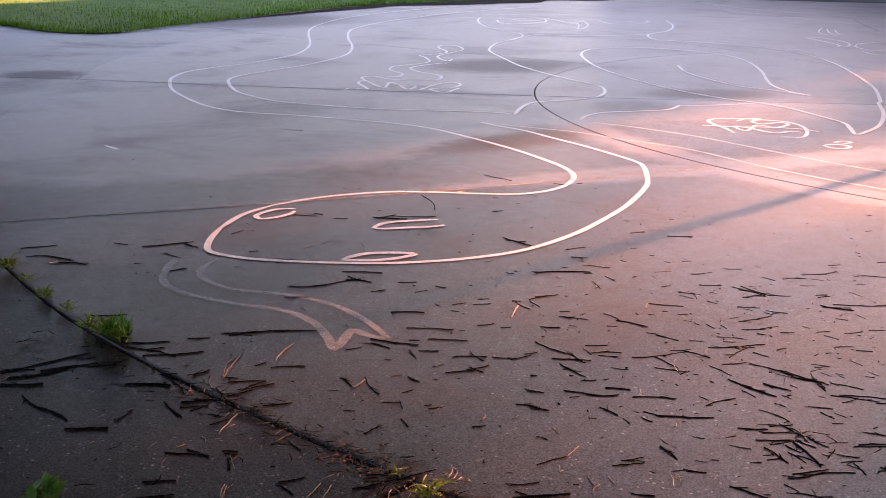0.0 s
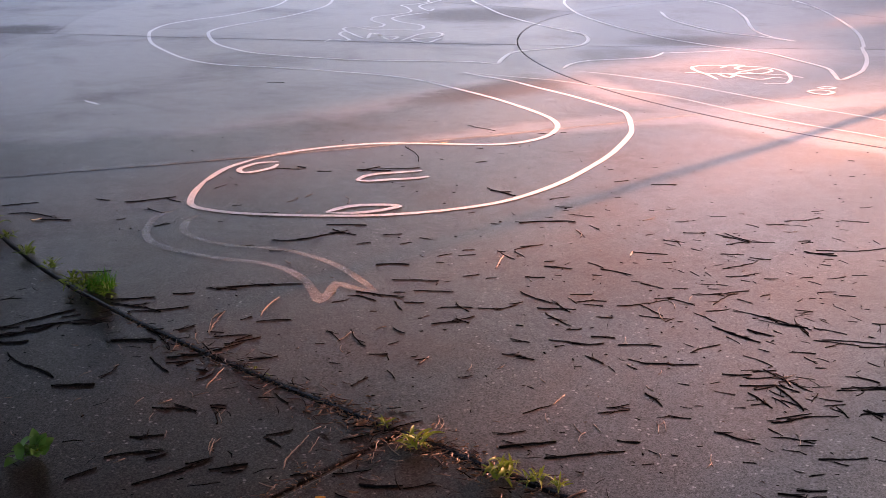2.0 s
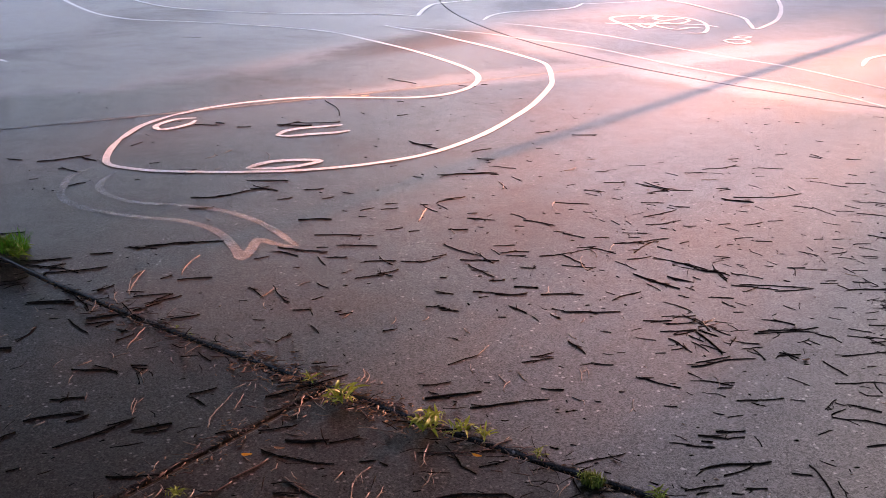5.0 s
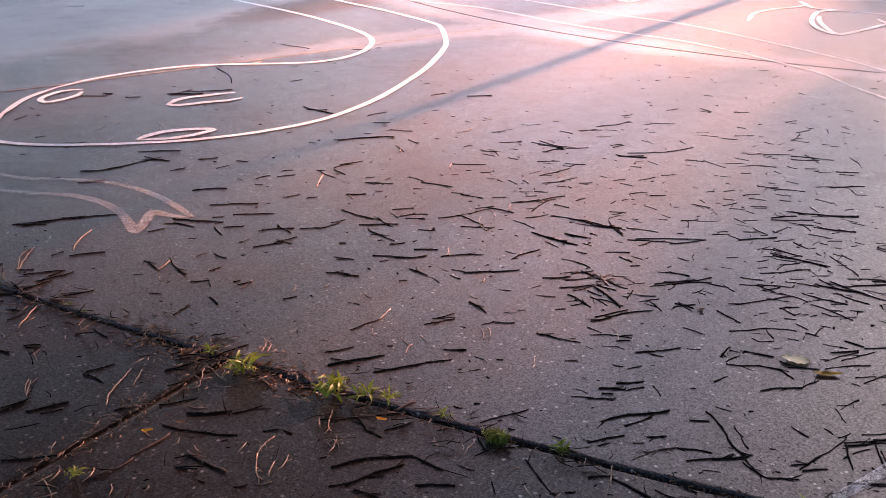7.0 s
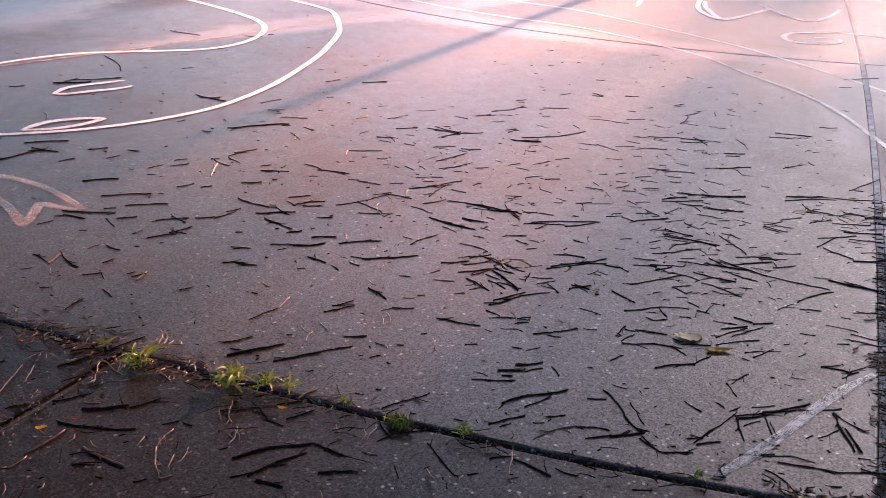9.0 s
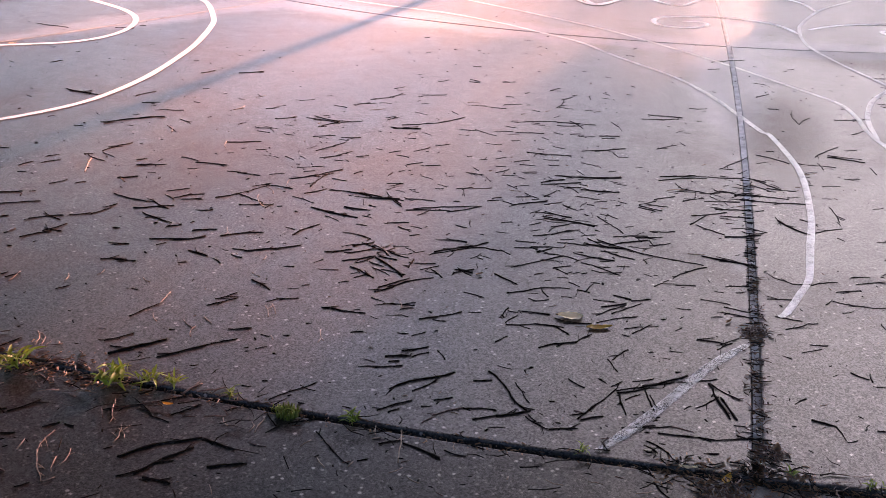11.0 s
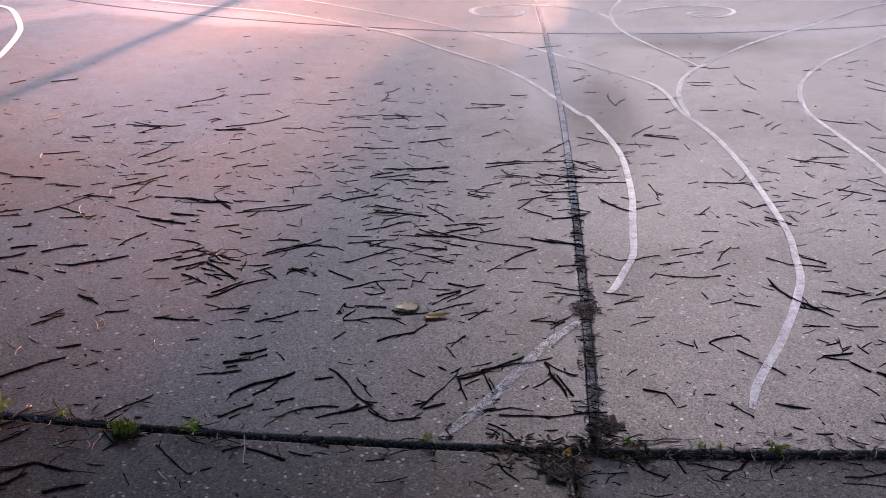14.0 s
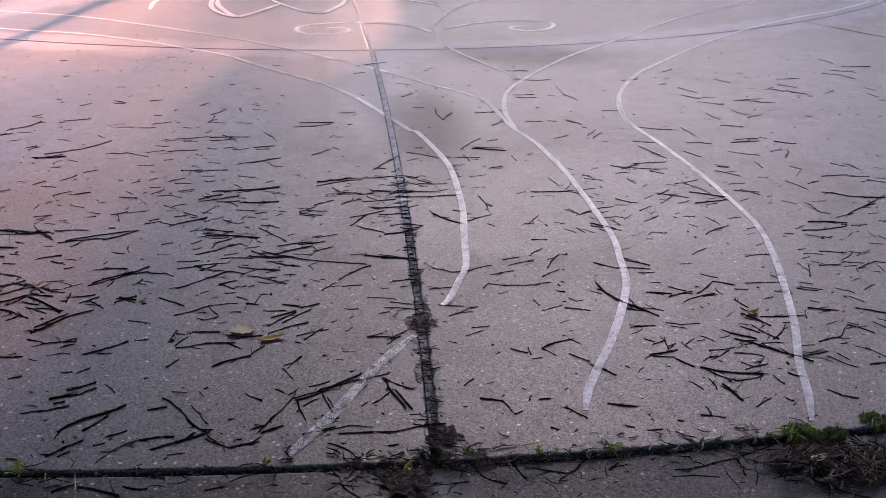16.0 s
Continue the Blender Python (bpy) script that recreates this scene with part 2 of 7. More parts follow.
# ---- building helpers ----
def mesh_object(name, verts, faces, material, parent=None, smooth=False):
    me = bpy.data.meshes.new(name)
    me.from_pydata(verts, [], faces)
    me.update()
    if smooth:
        me.polygons.foreach_set("use_smooth", [True] * len(me.polygons))
    for m in material if isinstance(material, (list, tuple)) else [material]:
        me.materials.append(m)
    ob = new(name, me)
    if parent is not None:
        ob.parent = parent
    return ob


def polar(r, deg, z=0.0):
    return (CX + r * math.cos(radians(deg)), CY + r * math.sin(radians(deg)), z)


def outer_edge(deg):
    """The outer joint: a round that opens into the road on the far side."""
    d = deg % 360
    bulge = max(0.0, min(1.0, (218 - d) / 13)) if d > 20 else 0.0
    return R_OUT + 0.105 * bulge * bulge * (3 - 2 * bulge) + 0.058 * max(0.0, min(165 - d, 1.15 * (d - 20)))


# radial joints: angle at the outer round, and degrees by which they swing on the way in, per metre
JOINTS = [(226.5, 0.33), (197.0, 0.72), (163.4, 0.54), (133, 0.5), (103, 0.5), (73, 0.5), (43, 0.5), (13, 0.5), (-17, 0.5), (-47, 0.5), (-75, 0.5), (-103, 0.4)]


def joint(i):
    a, s = JOINTS[i % 12]
    turn = 360 * (i // 12)
    return lambda r: a - turn + s * (R_OUT - r)


def slab(r0, r1, a0, a1, material, parent, top=0.0, gaps=(0.006, 0.008, 0.006, 0.006), nr=6, na=14, name="slab"):
    """One cast slab between two round joints (r0, r1: functions of the angle) and two radial ones (a0, a1: functions of the radius).
    gaps: half widths of the joints inside, outside, at a0 and at a1. The top edges are worn round."""
    ease = (0.0, 0.002, 0.007)
    rs = list(ease) + [i / nr for i in range(1, nr)] + [-e for e in ease[::-1]]
    cols = list(ease) + [i / na for i in range(1, na)] + [-e for e in ease[::-1]]
    n, m = len(rs), len(cols)
    verts = []
    for i, fr in enumerate(rs):
        for j, fa in enumerate(cols):
            guess = 0.5 * (a0(9.0) + a1(9.0))
            deg = guess
            for _ in range(3):
                lo, hi = r0(deg) + gaps[0], r1(deg) - gaps[1]
                r = lo + fr * (hi - lo) if 2 < i < n - 3 else (lo if i < n // 2 else hi) + fr
                near = j < m // 2
                if 2 < j < m - 3:
                    deg = a0(r) + fa * (a1(r) - a0(r))
                else:
                    deg = (a0(r) if near else a1(r)) + math.degrees((fa + (gaps[2] if near else -gaps[3])) / max(r, 0.3))
            drop = max((0.004, 0.001, 0, 0)[min(i, n - 1 - i, 3)], (0.004, 0.001, 0, 0)[min(j, m - 1 - j, 3)])
            x, y, _ = polar(r, deg)
            verts.append((x, y, top - drop))
    faces = [(i * m + j, i * m + j + 1, (i + 1) * m + j + 1, (i + 1) * m + j) for i in range(n - 1) for j in range(m - 1)]
    rim = [j for j in range(m)] + [i * m + m - 1 for i in range(1, n)] + [(n - 1) * m + j for j in range(m - 2, -1, -1)] + [i * m for i in range(n - 2, 0, -1)]
    k = len(verts)
    verts += [(verts[i][0], verts[i][1], top - 0.12) for i in rim]
    faces += [(rim[(i + 1) % len(rim)], rim[i], k + i, k + (i + 1) % len(rim)) for i in range(len(rim))]
    ob = mesh_object(name, verts, faces, material, parent)
    bm = bmesh.new()
    bm.from_mesh(ob.data)
    bmesh.ops.recalc_face_normals(bm, faces=bm.faces)
    if max(bm.faces, key=lambda f: f.calc_area()).normal.z < 0:
        bmesh.ops.reverse_faces(bm, faces=bm.faces)
    bm.to_mesh(ob.data)
    bm.free()
    return ob


# ---- ground ----
ground = tagged(mesh_object("ground", [(-900, -900, -0.06), (900, -900, -0.06), (900, 900, -0.06), (-900, 900, -0.06)], [(0, 1, 2, 3)], EARTH),
                "bare earth and distant land round the pavement", "ground", kind="structure")

pavement = tagged(new("pavement"), "damp grey concrete slabs laid in rings round a turning circle", "pavement", kind="structure")
bed = mesh_object("joint_bed", [polar(26, a, -0.022) for a in range(0, 360, 6)], [tuple(range(60))], SOIL, pavement)
WIDE = {0: 0.0135, 1: 0.003, 2: 0.003}     # half widths of the radial joints that are not the usual one
def fixed(v):
    return lambda d: v


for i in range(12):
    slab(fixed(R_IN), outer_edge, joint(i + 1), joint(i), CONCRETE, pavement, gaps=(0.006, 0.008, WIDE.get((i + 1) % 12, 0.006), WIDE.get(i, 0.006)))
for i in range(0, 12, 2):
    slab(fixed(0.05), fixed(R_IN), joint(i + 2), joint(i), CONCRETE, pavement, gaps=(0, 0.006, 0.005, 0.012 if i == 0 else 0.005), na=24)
OUTER = [(187, 216.3, CONCRETE_OUT), (216.3, 226.2, CONCRETE_OUT), (226.2, 262, ASPHALT), (262, 300, ASPHALT), (163, 187, CONCRETE_OUT),
         (131, 163, CONCRETE_OUT), (100, 131, CONCRETE_OUT), (300, 340, CONCRETE_OUT), (340, 380, CONCRETE_OUT), (20, 60, CONCRETE_OUT), (60, 100, CONCRETE_OUT)]
for a0, a1, mat in OUTER:
    slab(outer_edge, fixed(24.5), fixed(a0), fixed(a1), mat, pavement, top=-0.006 if mat is CONCRETE_OUT else -0.012, gaps=(0.007, 0.008, 0.013 if a0 == 216.3 else 0.006, 0.013 if a1 == 216.3 else 0.006), nr=8)

# old filler strip in the wide radial joint, cracked across like a ladder
verts, faces = [], []
for k in range(200):
    r = 3.0 + k * (R_OUT - 3.03) / 200
    d = joint(0)(r)
    near = max(0.0, min(1.0, (r - 9.7) / 0.7))
    w = 0.0128 - 0.002 * near + 0.0016 * noise.noise((r * 3, 0, 0))
    crack = 0.004 if k % 3 == 0 and r > 9.3 else 0.0
    for s in (-1, 1):
        x, y, _ = polar(r, d + math.degrees(s * w / r))
        verts.append((x, y, 0.0004 - 0.0039 * near - crack - 0.002 * near * abs(noise.noise((r * 9, s, 0)))))
    if k:
        faces.append((2 * k - 2, 2 * k - 1, 2 * k + 1, 2 * k))
mesh_object("joint_filler", verts, faces, TAR, pavement)

# thin pale bead of sealant and grit on two closed radial joints
for i in (1, 2):
    verts, faces = [], []
    for k in range(140):
        r = R_IN + 0.02 + k * (outer_edge(JOINTS[i][0]) - R_IN - 0.05) / 140
        w = 0.012 * (1 + 0.5 * noise.noise((r * 4, i, 0)))
        for s, z in ((-1, 0.0005), (0, 0.0035), (1, 0.0005)):
            x, y, _ = polar(r, joint(i)(r) + math.degrees((s * w + 0.006 * noise.noise((r * 2.5, i, 5))) / r))
            verts.append((x, y, z))
        if k:
            for s in (0, 1):
                a = 3 * k + s
                faces.append((a - 3, a - 2, a + 1, a))
    mesh_object("joint_seal", verts, faces, SEAL, pavement)


# ---- brush strokes and twigs ----
def glide(pts, step):
    """A smooth line through the bends, cut into short steps."""
    p = [Vector((x, y, 0)) for x, y in pts]
    p = [2 * p[0] - p[1]] + p + [2 * p[-1] - p[-2]]
    line = []
    for a, b, c, d in zip(p, p[1:], p[2:], p[3:]):
        n = max(2, min(24, int((c - b).length / step)))
        for i in range(n):
            t = i / n
            line.append(0.5 * (2 * b + (c - a) * t + (2 * a - 5 * b + 4 * c - d) * t * t + (3 * b - a - 3 * c + d) * t ** 3))
    return line + [p[-2]]


STROKES = []


def paint_line(name, label, width, pts, material=None):
    """A flat stroke of white paint on the slabs, with an uneven hand-held width."""
    line = glide(pts, 0.05)
    z = 0.0022 + 0.00025 * (len(STROKES) % 9)
    verts, n = [], len(line)
    seed = 7.3 * len(STROKES)
    for i, q in enumerate(line):
        along = (line[min(i + 1, n - 1)] - line[max(i - 1, 0)]).normalized()
        side = Vector((-along.y, along.x, 0))
        end = min(1.0, 0.55 + 0.2 * min(i, n - 1 - i))
        for s in (-1, 1):
            w = 0.5 * width * end * (1 + 0.16 * noise.noise((i * 0.13, s * 3, seed)) + 0.10 * noise.noise((i * 0.9, s * 5, seed)))
            verts.append((q.x + s * side.x * w, q.y + s * side.y * w, z))
    ob = mesh_object(name, verts, [(2 * i, 2 * i + 2, 2 * i + 3, 2 * i + 1) for i in range(n - 1)], material or PAINT)
    STROKES.append(tagged(ob, label, "painted line", "painted lines on the pavement", "structure"))


DARK, PALE, RED = 0, 1, 2
BARKS = (BARK, PALE_WOOD, RED_BARK)
TWIG_LABELS = ("thin dark wet twig lying on damp concrete", "pale peeled twig piece lying on concrete", "reddish brown twig beside a weedy joint")
TWIG_NAMES = ("twig", "peeled_twig", "red_twig")
twigs_made = []
litter = {0: ([], []), 1: ([], []), 2: ([], [])}


def tube(path, radii, verts, faces, sides=6):
    """Adds a closed tapering tube along a path."""
    base = len(verts)
    for i, (q, r) in enumerate(zip(path, radii)):
        along = (path[min(i + 1, len(path) - 1)] - path[max(i - 1, 0)]).normalized()
        side = along.orthogonal().normalized()
        up = along.cross(side)
        for s in range(sides):
            a = 2 * math.pi * s / sides
            verts.append(tuple(q + r * (math.cos(a) * side + math.sin(a) * up)))
    for i in range(len(path) - 1):
        for s in range(sides):
            a, b = base + i * sides + s, base + i * sides + (s + 1) % sides
            faces.append((a, b, b + sides, a + sides))
    faces.append(tuple(base + s for s in range(sides))[::-1])
    faces.append(tuple(base + (len(path) - 1) * sides + s for s in range(sides)))


def twig(x, y, heading, length, kind, mm):
    """One broken twig lying on the ground: crooked, knotted, tapering, some with a side shoot."""
    rnd = random.Random(round(x * 7919 + y * 104729 + heading))
    r = mm / 2150
    out = math.hypot(x - CX, y - CY) > outer_edge(math.degrees(math.atan2(y - CY, x - CX)))
    bed_z = 0.0 if not out else -0.006 if math.degrees(math.atan2(CY - y, CX - x)) < 46.2 else -0.012
    along = Vector((math.cos(radians(heading)), math.sin(radians(heading)), 0))
    side = Vector((-along.y, along.x, 0))
    bow = rnd.uniform(-0.07, 0.07) * length * (1.8 if kind == PALE else 1.0)
    lift = rnd.uniform(0, 0.006) * length
    tilt = rnd.choice((-1, 1))
    k = 5 if length < 0.07 else 8
    path, radii = [], []
    for i in range(k):
        t = i / (k - 1)
        q = Vector((x, y, 0)) + along * (t - 0.5) * length + side * (bow * (1 - (2 * t - 1) ** 2) + rnd.uniform(-0.017, 0.017) * length)
        q.z = bed_z + 0.35 * r + lift * (t if tilt > 0 else 1 - t) ** 2 + rnd.uniform(0, 0.0004)
        path.append(q)
        radii.append(r * (1.0 - 0.35 * (t if tilt > 0 else 1 - t)) * rnd.uniform(0.72, 1.25))
    near = len(twigs_made) < 300
    verts, faces = ([], []) if near else litter[kind]
    tube(path, radii, verts, faces)
    for _ in range(rnd.choice((0, 1, 1, 2)) if length > 0.07 else 0):
        at = path[rnd.randint(1, k - 3)]
        way = (along * tilt + side * rnd.choice((-1, 1)) * rnd.uniform(0.3, 0.9)).normalized()
        ln = rnd.uniform(0.015, 0.05)
        tube([at, at + way * ln * 0.5, at + way * ln], [r * 0.55, r * 0.5, r * 0.3], verts, faces, 5)
    if near:
        ob = mesh_object(TWIG_NAMES[kind], verts, faces, BARKS[kind], smooth=True)
        twigs_made.append(tagged(ob, TWIG_LABELS[kind] if length < 0.13 or kind else "long crooked dark twig lying on damp concrete", "twig", "fallen twigs"))


# ---- painted lines: width, then the bends of the brush stroke ----
paint_line("painted_outline", "broad white painted outline curving over the concrete", 0.038, [(9.62, 32.06), (7.43, 30.01), (5.84, 28.27), (4.41, 26.52), (3.08, 24.42), (2.36, 22.66), (1.94, 21.16), (1.77, 19.85), (1.64, 18.16), (1.51, 17.19), (1.29, 16.31), (1.01, 15.75), (0.56, 15.03), (0.13, 14.57), (-0.21, 14.08), (-0.37, 13.5), (-0.39, 12.96), (-0.34, 12.31), (-0.19, 11.67), (-0.03, 11.17), (0.18, 10.81), (0.43, 10.6), (0.78, 10.43), (1.17, 10.18), (1.58, 9.88), (1.88, 9.56), (2.11, 9.06), (2.31, 8.53), (2.44, 8.04), (2.5, 7.68), (2.48, 7.43), (2.39, 7.21), (2.25, 7.03), (2.06, 6.91), (1.87, 6.88), (1.66, 6.93), (1.38, 7.01), (1.13, 7.05), (0.83, 7.0), (0.57, 6.9), (0.36, 6.76)])
paint_line("painted_outline", "broad white painted outline curving over the concrete", 0.038, [(0.36, 6.76), (0.18, 6.55), (0.05, 6.26)])
paint_line("painted_outline", "broad white painted outline curving over the concrete", 0.036, [(0.05, 6.26), (0.0, 6.07), (-0.03, 5.87), (-0.02, 5.75), (0.06, 5.66), (0.2, 5.57), (0.45, 5.48), (0.61, 5.44), (0.83, 5.4), (1.06, 5.4), (1.27, 5.43), (1.5, 5.5), (1.72, 5.63), (1.99, 5.86), (2.25, 6.15), (2.53, 6.5), (2.8, 6.92), (2.93, 7.18), (3.09, 7.67), (3.1, 7.89), (3.03, 8.2), (2.93, 8.57), (2.8, 8.94), (2.67, 9.33), (2.5, 9.62), (2.4, 9.83)])
paint_line("painted_band_line", "long white painted line of a double band", 0.027, [(2.4, 9.83), (2.61, 9.65), (2.85, 9.43), (3.06, 9.26), (3.23, 9.03), (3.35, 8.82), (3.55, 8.58), (3.73, 8.3), (3.88, 7.88), (4.0, 7.52), (4.22, 7.04), (4.44, 6.65), (4.58, 6.19), (4.64, 5.8), (4.68, 5.47), (4.62, 5.05), (4.57, 4.51), (4.46, 4.14), (4.31, 3.8), (4.17, 3.5), (4.17, 3.46), (3.87, 3.03), (3.49, 2.65), (3.2, 2.41), (2.98, 2.23), (2.87, 2.17), (2.71, 2.09), (2.66, 2.08)], PAINT_THIN)
paint_line("painted_inner_line", "second white painted outline beside the first", 0.04, [(8.33, 28.77), (5.63, 25.97), (4.57, 24.5), (3.6, 23.04), (2.87, 21.47), (2.56, 20.5), (2.34, 18.92), (2.24, 17.65), (2.07, 16.55), (1.83, 15.8), (1.36, 14.92), (0.88, 14.27), (0.51, 13.8), (0.3, 13.4), (0.25, 12.97), (0.3, 12.26), (0.43, 11.84), (0.64, 11.44), (0.95, 11.16), (1.36, 10.89), (1.77, 10.7), (2.25, 10.58), (2.65, 10.44), (2.83, 10.27)])
paint_line("painted_curve", "smooth white painted curve over several slabs", 0.04, [(2.83, 10.27), (3.0, 10.67), (3.22, 11.05), (3.46, 11.16), (3.77, 11.27), (4.04, 11.42), (4.28, 11.83), (4.4, 12.32), (4.36, 12.65), (4.24, 13.11), (4.12, 13.91), (4.07, 14.66), (4.11, 15.57), (4.16, 16.49), (4.31, 17.14), (4.66, 18.03), (5.08, 18.69), (5.41, 19.27), (5.58, 19.89), (5.49, 20.42), (5.38, 21.25), (5.42, 22.31), (5.68, 23.66), (5.92, 24.4)])
paint_line("painted_curve", "smooth white painted curve over several slabs", 0.031, [(5.58, 19.89), (6.29, 19.52), (7.13, 19.53), (7.77, 19.79), (7.97, 19.79)])
paint_line("painted_curve", "smooth white painted curve over several slabs", 0.04, [(9.91, 23.68), (9.35, 21.96), (8.66, 20.61), (8.04, 19.92), (7.72, 19.16), (7.71, 18.57), (8.18, 18.22), (8.64, 17.67), (8.93, 17.05), (9.0, 16.09), (8.75, 14.84), (8.25, 13.43), (7.64, 11.99), (7.0, 10.83), (6.92, 10.74), (6.49, 9.97), (6.03, 9.31), (5.67, 8.95), (5.51, 8.85), (5.64, 9.15), (5.77, 9.5), (5.76, 10.0), (5.73, 10.51), (5.6, 10.86), (5.42, 11.13), (5.17, 11.91), (5.05, 13.0), (5.07, 14.27), (5.25, 15.37), (5.44, 16.11), (5.68, 16.64), (6.03, 17.01), (6.66, 17.19), (7.26, 16.79), (7.62, 15.96), (7.54, 15.04), (7.14, 13.82), (6.67, 12.72), (6.48, 12.18), (6.42, 11.67), (6.51, 11.37)])
paint_line("painted_curve", "smooth white painted curve over several slabs", 0.04, [(6.29, 14.56), (6.04, 13.68), (6.0, 12.82), (6.07, 12.21), (6.3, 11.83), (6.48, 11.32)])
paint_line("painted_curve", "smooth white painted curve over several slabs", 0.035, [(3.35, 9.91), (3.52, 10.17), (3.75, 10.34), (4.05, 10.38), (4.37, 10.43), (4.53, 10.54), (4.7, 10.76)])
paint_line("painted_faint_line", "faint rubbed white painted line", 0.026, [(4.68, 10.72), (5.1, 10.73), (5.58, 10.82)])
paint_line("painted_band_line", "long white painted line of a double band", 0.027, [(3.42, 9.73), (3.69, 9.44), (4.05, 8.90), (4.22, 8.50), (4.38, 8.10), (4.58, 7.64), (4.8, 7.2), (4.93, 6.68), (5.02, 6.18), (5.09, 5.71), (5.1, 5.4), (5.09, 4.9), (5.06, 4.49), (5.0, 4.05), (4.95, 3.7), (4.83, 3.49), (4.61, 3.23), (4.42, 2.92), (4.14, 2.57), (3.83, 2.24), (3.58, 1.99), (3.4, 1.85), (3.24, 1.73), (3.02, 1.62), (2.78, 1.52), (2.53, 1.43), (2.39, 1.36)], PAINT_THIN)
paint_line("painted_ring", "thin white painted ring on far concrete", 0.031, [(6.09, 23.68), (5.95, 22.81), (6.16, 22.49), (6.57, 22.67), (7.03, 23.2), (7.24, 24.1), (7.04, 24.09)])
paint_line("painted_ring", "thin white painted ring on far concrete", 0.026, [(6.48, 23.88), (6.58, 23.35), (6.88, 23.54), (7.18, 23.91)])
paint_line("painted_hook", "thin white painted hook between two rings", 0.031, [(7.09, 24.46), (7.37, 24.1), (7.41, 23.04), (7.52, 22.55), (7.01, 21.0)])
paint_line("painted_hook", "thin white painted hook between two rings", 0.031, [(7.37, 22.54), (7.85, 23.23), (7.63, 22.23), (7.23, 21.3), (7.01, 21.0)])
paint_line("painted_hook", "thin white painted hook between two rings", 0.031, [(7.75, 23.23), (8.16, 23.78), (8.48, 23.98)])
paint_line("painted_ring", "thin white painted ring on far concrete", 0.031, [(8.33, 23.61), (8.23, 22.74), (8.42, 22.41), (8.86, 22.6), (9.27, 23.12), (9.48, 23.84)])
paint_line("painted_ring", "thin white painted ring on far concrete", 0.026, [(8.55, 23.26), (8.74, 23.1), (9.14, 23.47)])
paint_line("painted_worn_curve", "worn white painted curve on dark concrete", 0.042, [(-0.09, 5.71), (-0.19, 5.6), (-0.23, 5.42), (-0.24, 5.26), (-0.2, 5.14), (-0.12, 5.02), (-0.0, 4.92), (0.12, 4.83), (0.26, 4.75), (0.35, 4.64), (0.41, 4.5), (0.44, 4.3), (0.44, 4.21), (0.49, 4.3), (0.54, 4.43), (0.58, 4.37), (0.66, 4.3)], PAINT_WORN)
paint_line("painted_worn_curve", "worn white painted curve on dark concrete", 0.037, [(0.01, 5.59), (-0.05, 5.47), (-0.07, 5.35), (-0.04, 5.23), (0.05, 5.1), (0.17, 5.02), (0.3, 4.96), (0.44, 4.85), (0.55, 4.69), (0.62, 4.52), (0.68, 4.3)], PAINT_WORN)
paint_line("painted_half_oval", "white painted half of a narrow oval", 0.04, [(0.88, 6.12), (0.94, 6.21), (1.03, 6.25), (1.16, 6.26), (1.28, 6.27)])
paint_line("painted_half_oval", "white painted half of a narrow oval", 0.04, [(0.88, 6.12), (0.94, 6.09), (1.07, 6.1), (1.2, 6.1), (1.29, 6.13)])
paint_line("painted_oval", "narrow white painted oval on damp concrete", 0.04, [(0.63, 5.49), (0.68, 5.54), (0.77, 5.59), (0.89, 5.59), (0.97, 5.57), (1.01, 5.54), (0.95, 5.5), (0.87, 5.47), (0.76, 5.46), (0.63, 5.49)])
paint_line("painted_small_oval", "small white painted oval beside the outline", 0.035, [(0.49, 6.65), (0.38, 6.65), (0.3, 6.58), (0.25, 6.5), (0.27, 6.42), (0.35, 6.44), (0.44, 6.51), (0.48, 6.59)])
paint_line("painted_broad_line", "broad worn white painted straight line", 0.033, [(1.67, 1.79), (1.84, 1.83), (2.03, 1.89), (2.24, 1.96), (2.43, 2.0)], PAINT_RUBBED)
paint_line("painted_swinging_line", "white painted curve swinging across a slab", 0.024, [(7.57, 5.66), (7.02, 5.51), (6.49, 5.23), (6.26, 5.06), (6.02, 4.82), (5.86, 4.59), (5.68, 4.22), (5.55, 3.9), (5.48, 3.74)], PAINT_THIN)
paint_line("painted_swinging_line", "white painted curve swinging across a slab", 0.026, [(9.31, 4.02), (8.74, 4.05), (8.05, 4.1), (7.22, 4.01), (6.69, 3.97), (6.18, 3.91), (5.56, 3.77), (5.2, 3.65), (4.92, 3.48), (4.74, 3.33), (4.58, 3.16)], PAINT_THIN)
paint_line("painted_swinging_line", "white painted curve swinging across a slab", 0.026, [(10.08, 3.32), (9.38, 3.35), (8.71, 3.46), (8.01, 3.51), (7.21, 3.48), (6.52, 3.4), (6.12, 3.34), (5.67, 3.19), (5.42, 3.06), (5.18, 2.89), (5.04, 2.75), (4.87, 2.52), (4.58, 2.16), (4.32, 1.87), (4.08, 1.63), (3.84, 1.46), (3.57, 1.3), (3.32, 1.16), (3.07, 1.04), (2.91, 0.95), (2.75, 0.87)], PAINT_THIN)
paint_line("painted_spiral", "flat white painted spiral with a tail", 0.04, [(6.18, 5.0), (6.25, 5.16), (6.28, 5.34), (6.18, 5.58), (6.0, 5.75), (5.74, 5.84), (5.58, 5.76), (5.54, 5.6), (5.67, 5.48), (5.84, 5.49), (5.87, 5.6), (5.77, 5.67)])
paint_line("painted_spiral", "flat white painted spiral with a tail", 0.035, [(6.36, 5.06), (6.6, 5.07), (6.86, 5.01), (7.09, 4.86), (7.16, 4.7), (7.05, 4.58), (6.86, 4.55), (6.74, 4.62), (6.73, 4.74), (6.8, 4.79), (6.9, 4.73)])
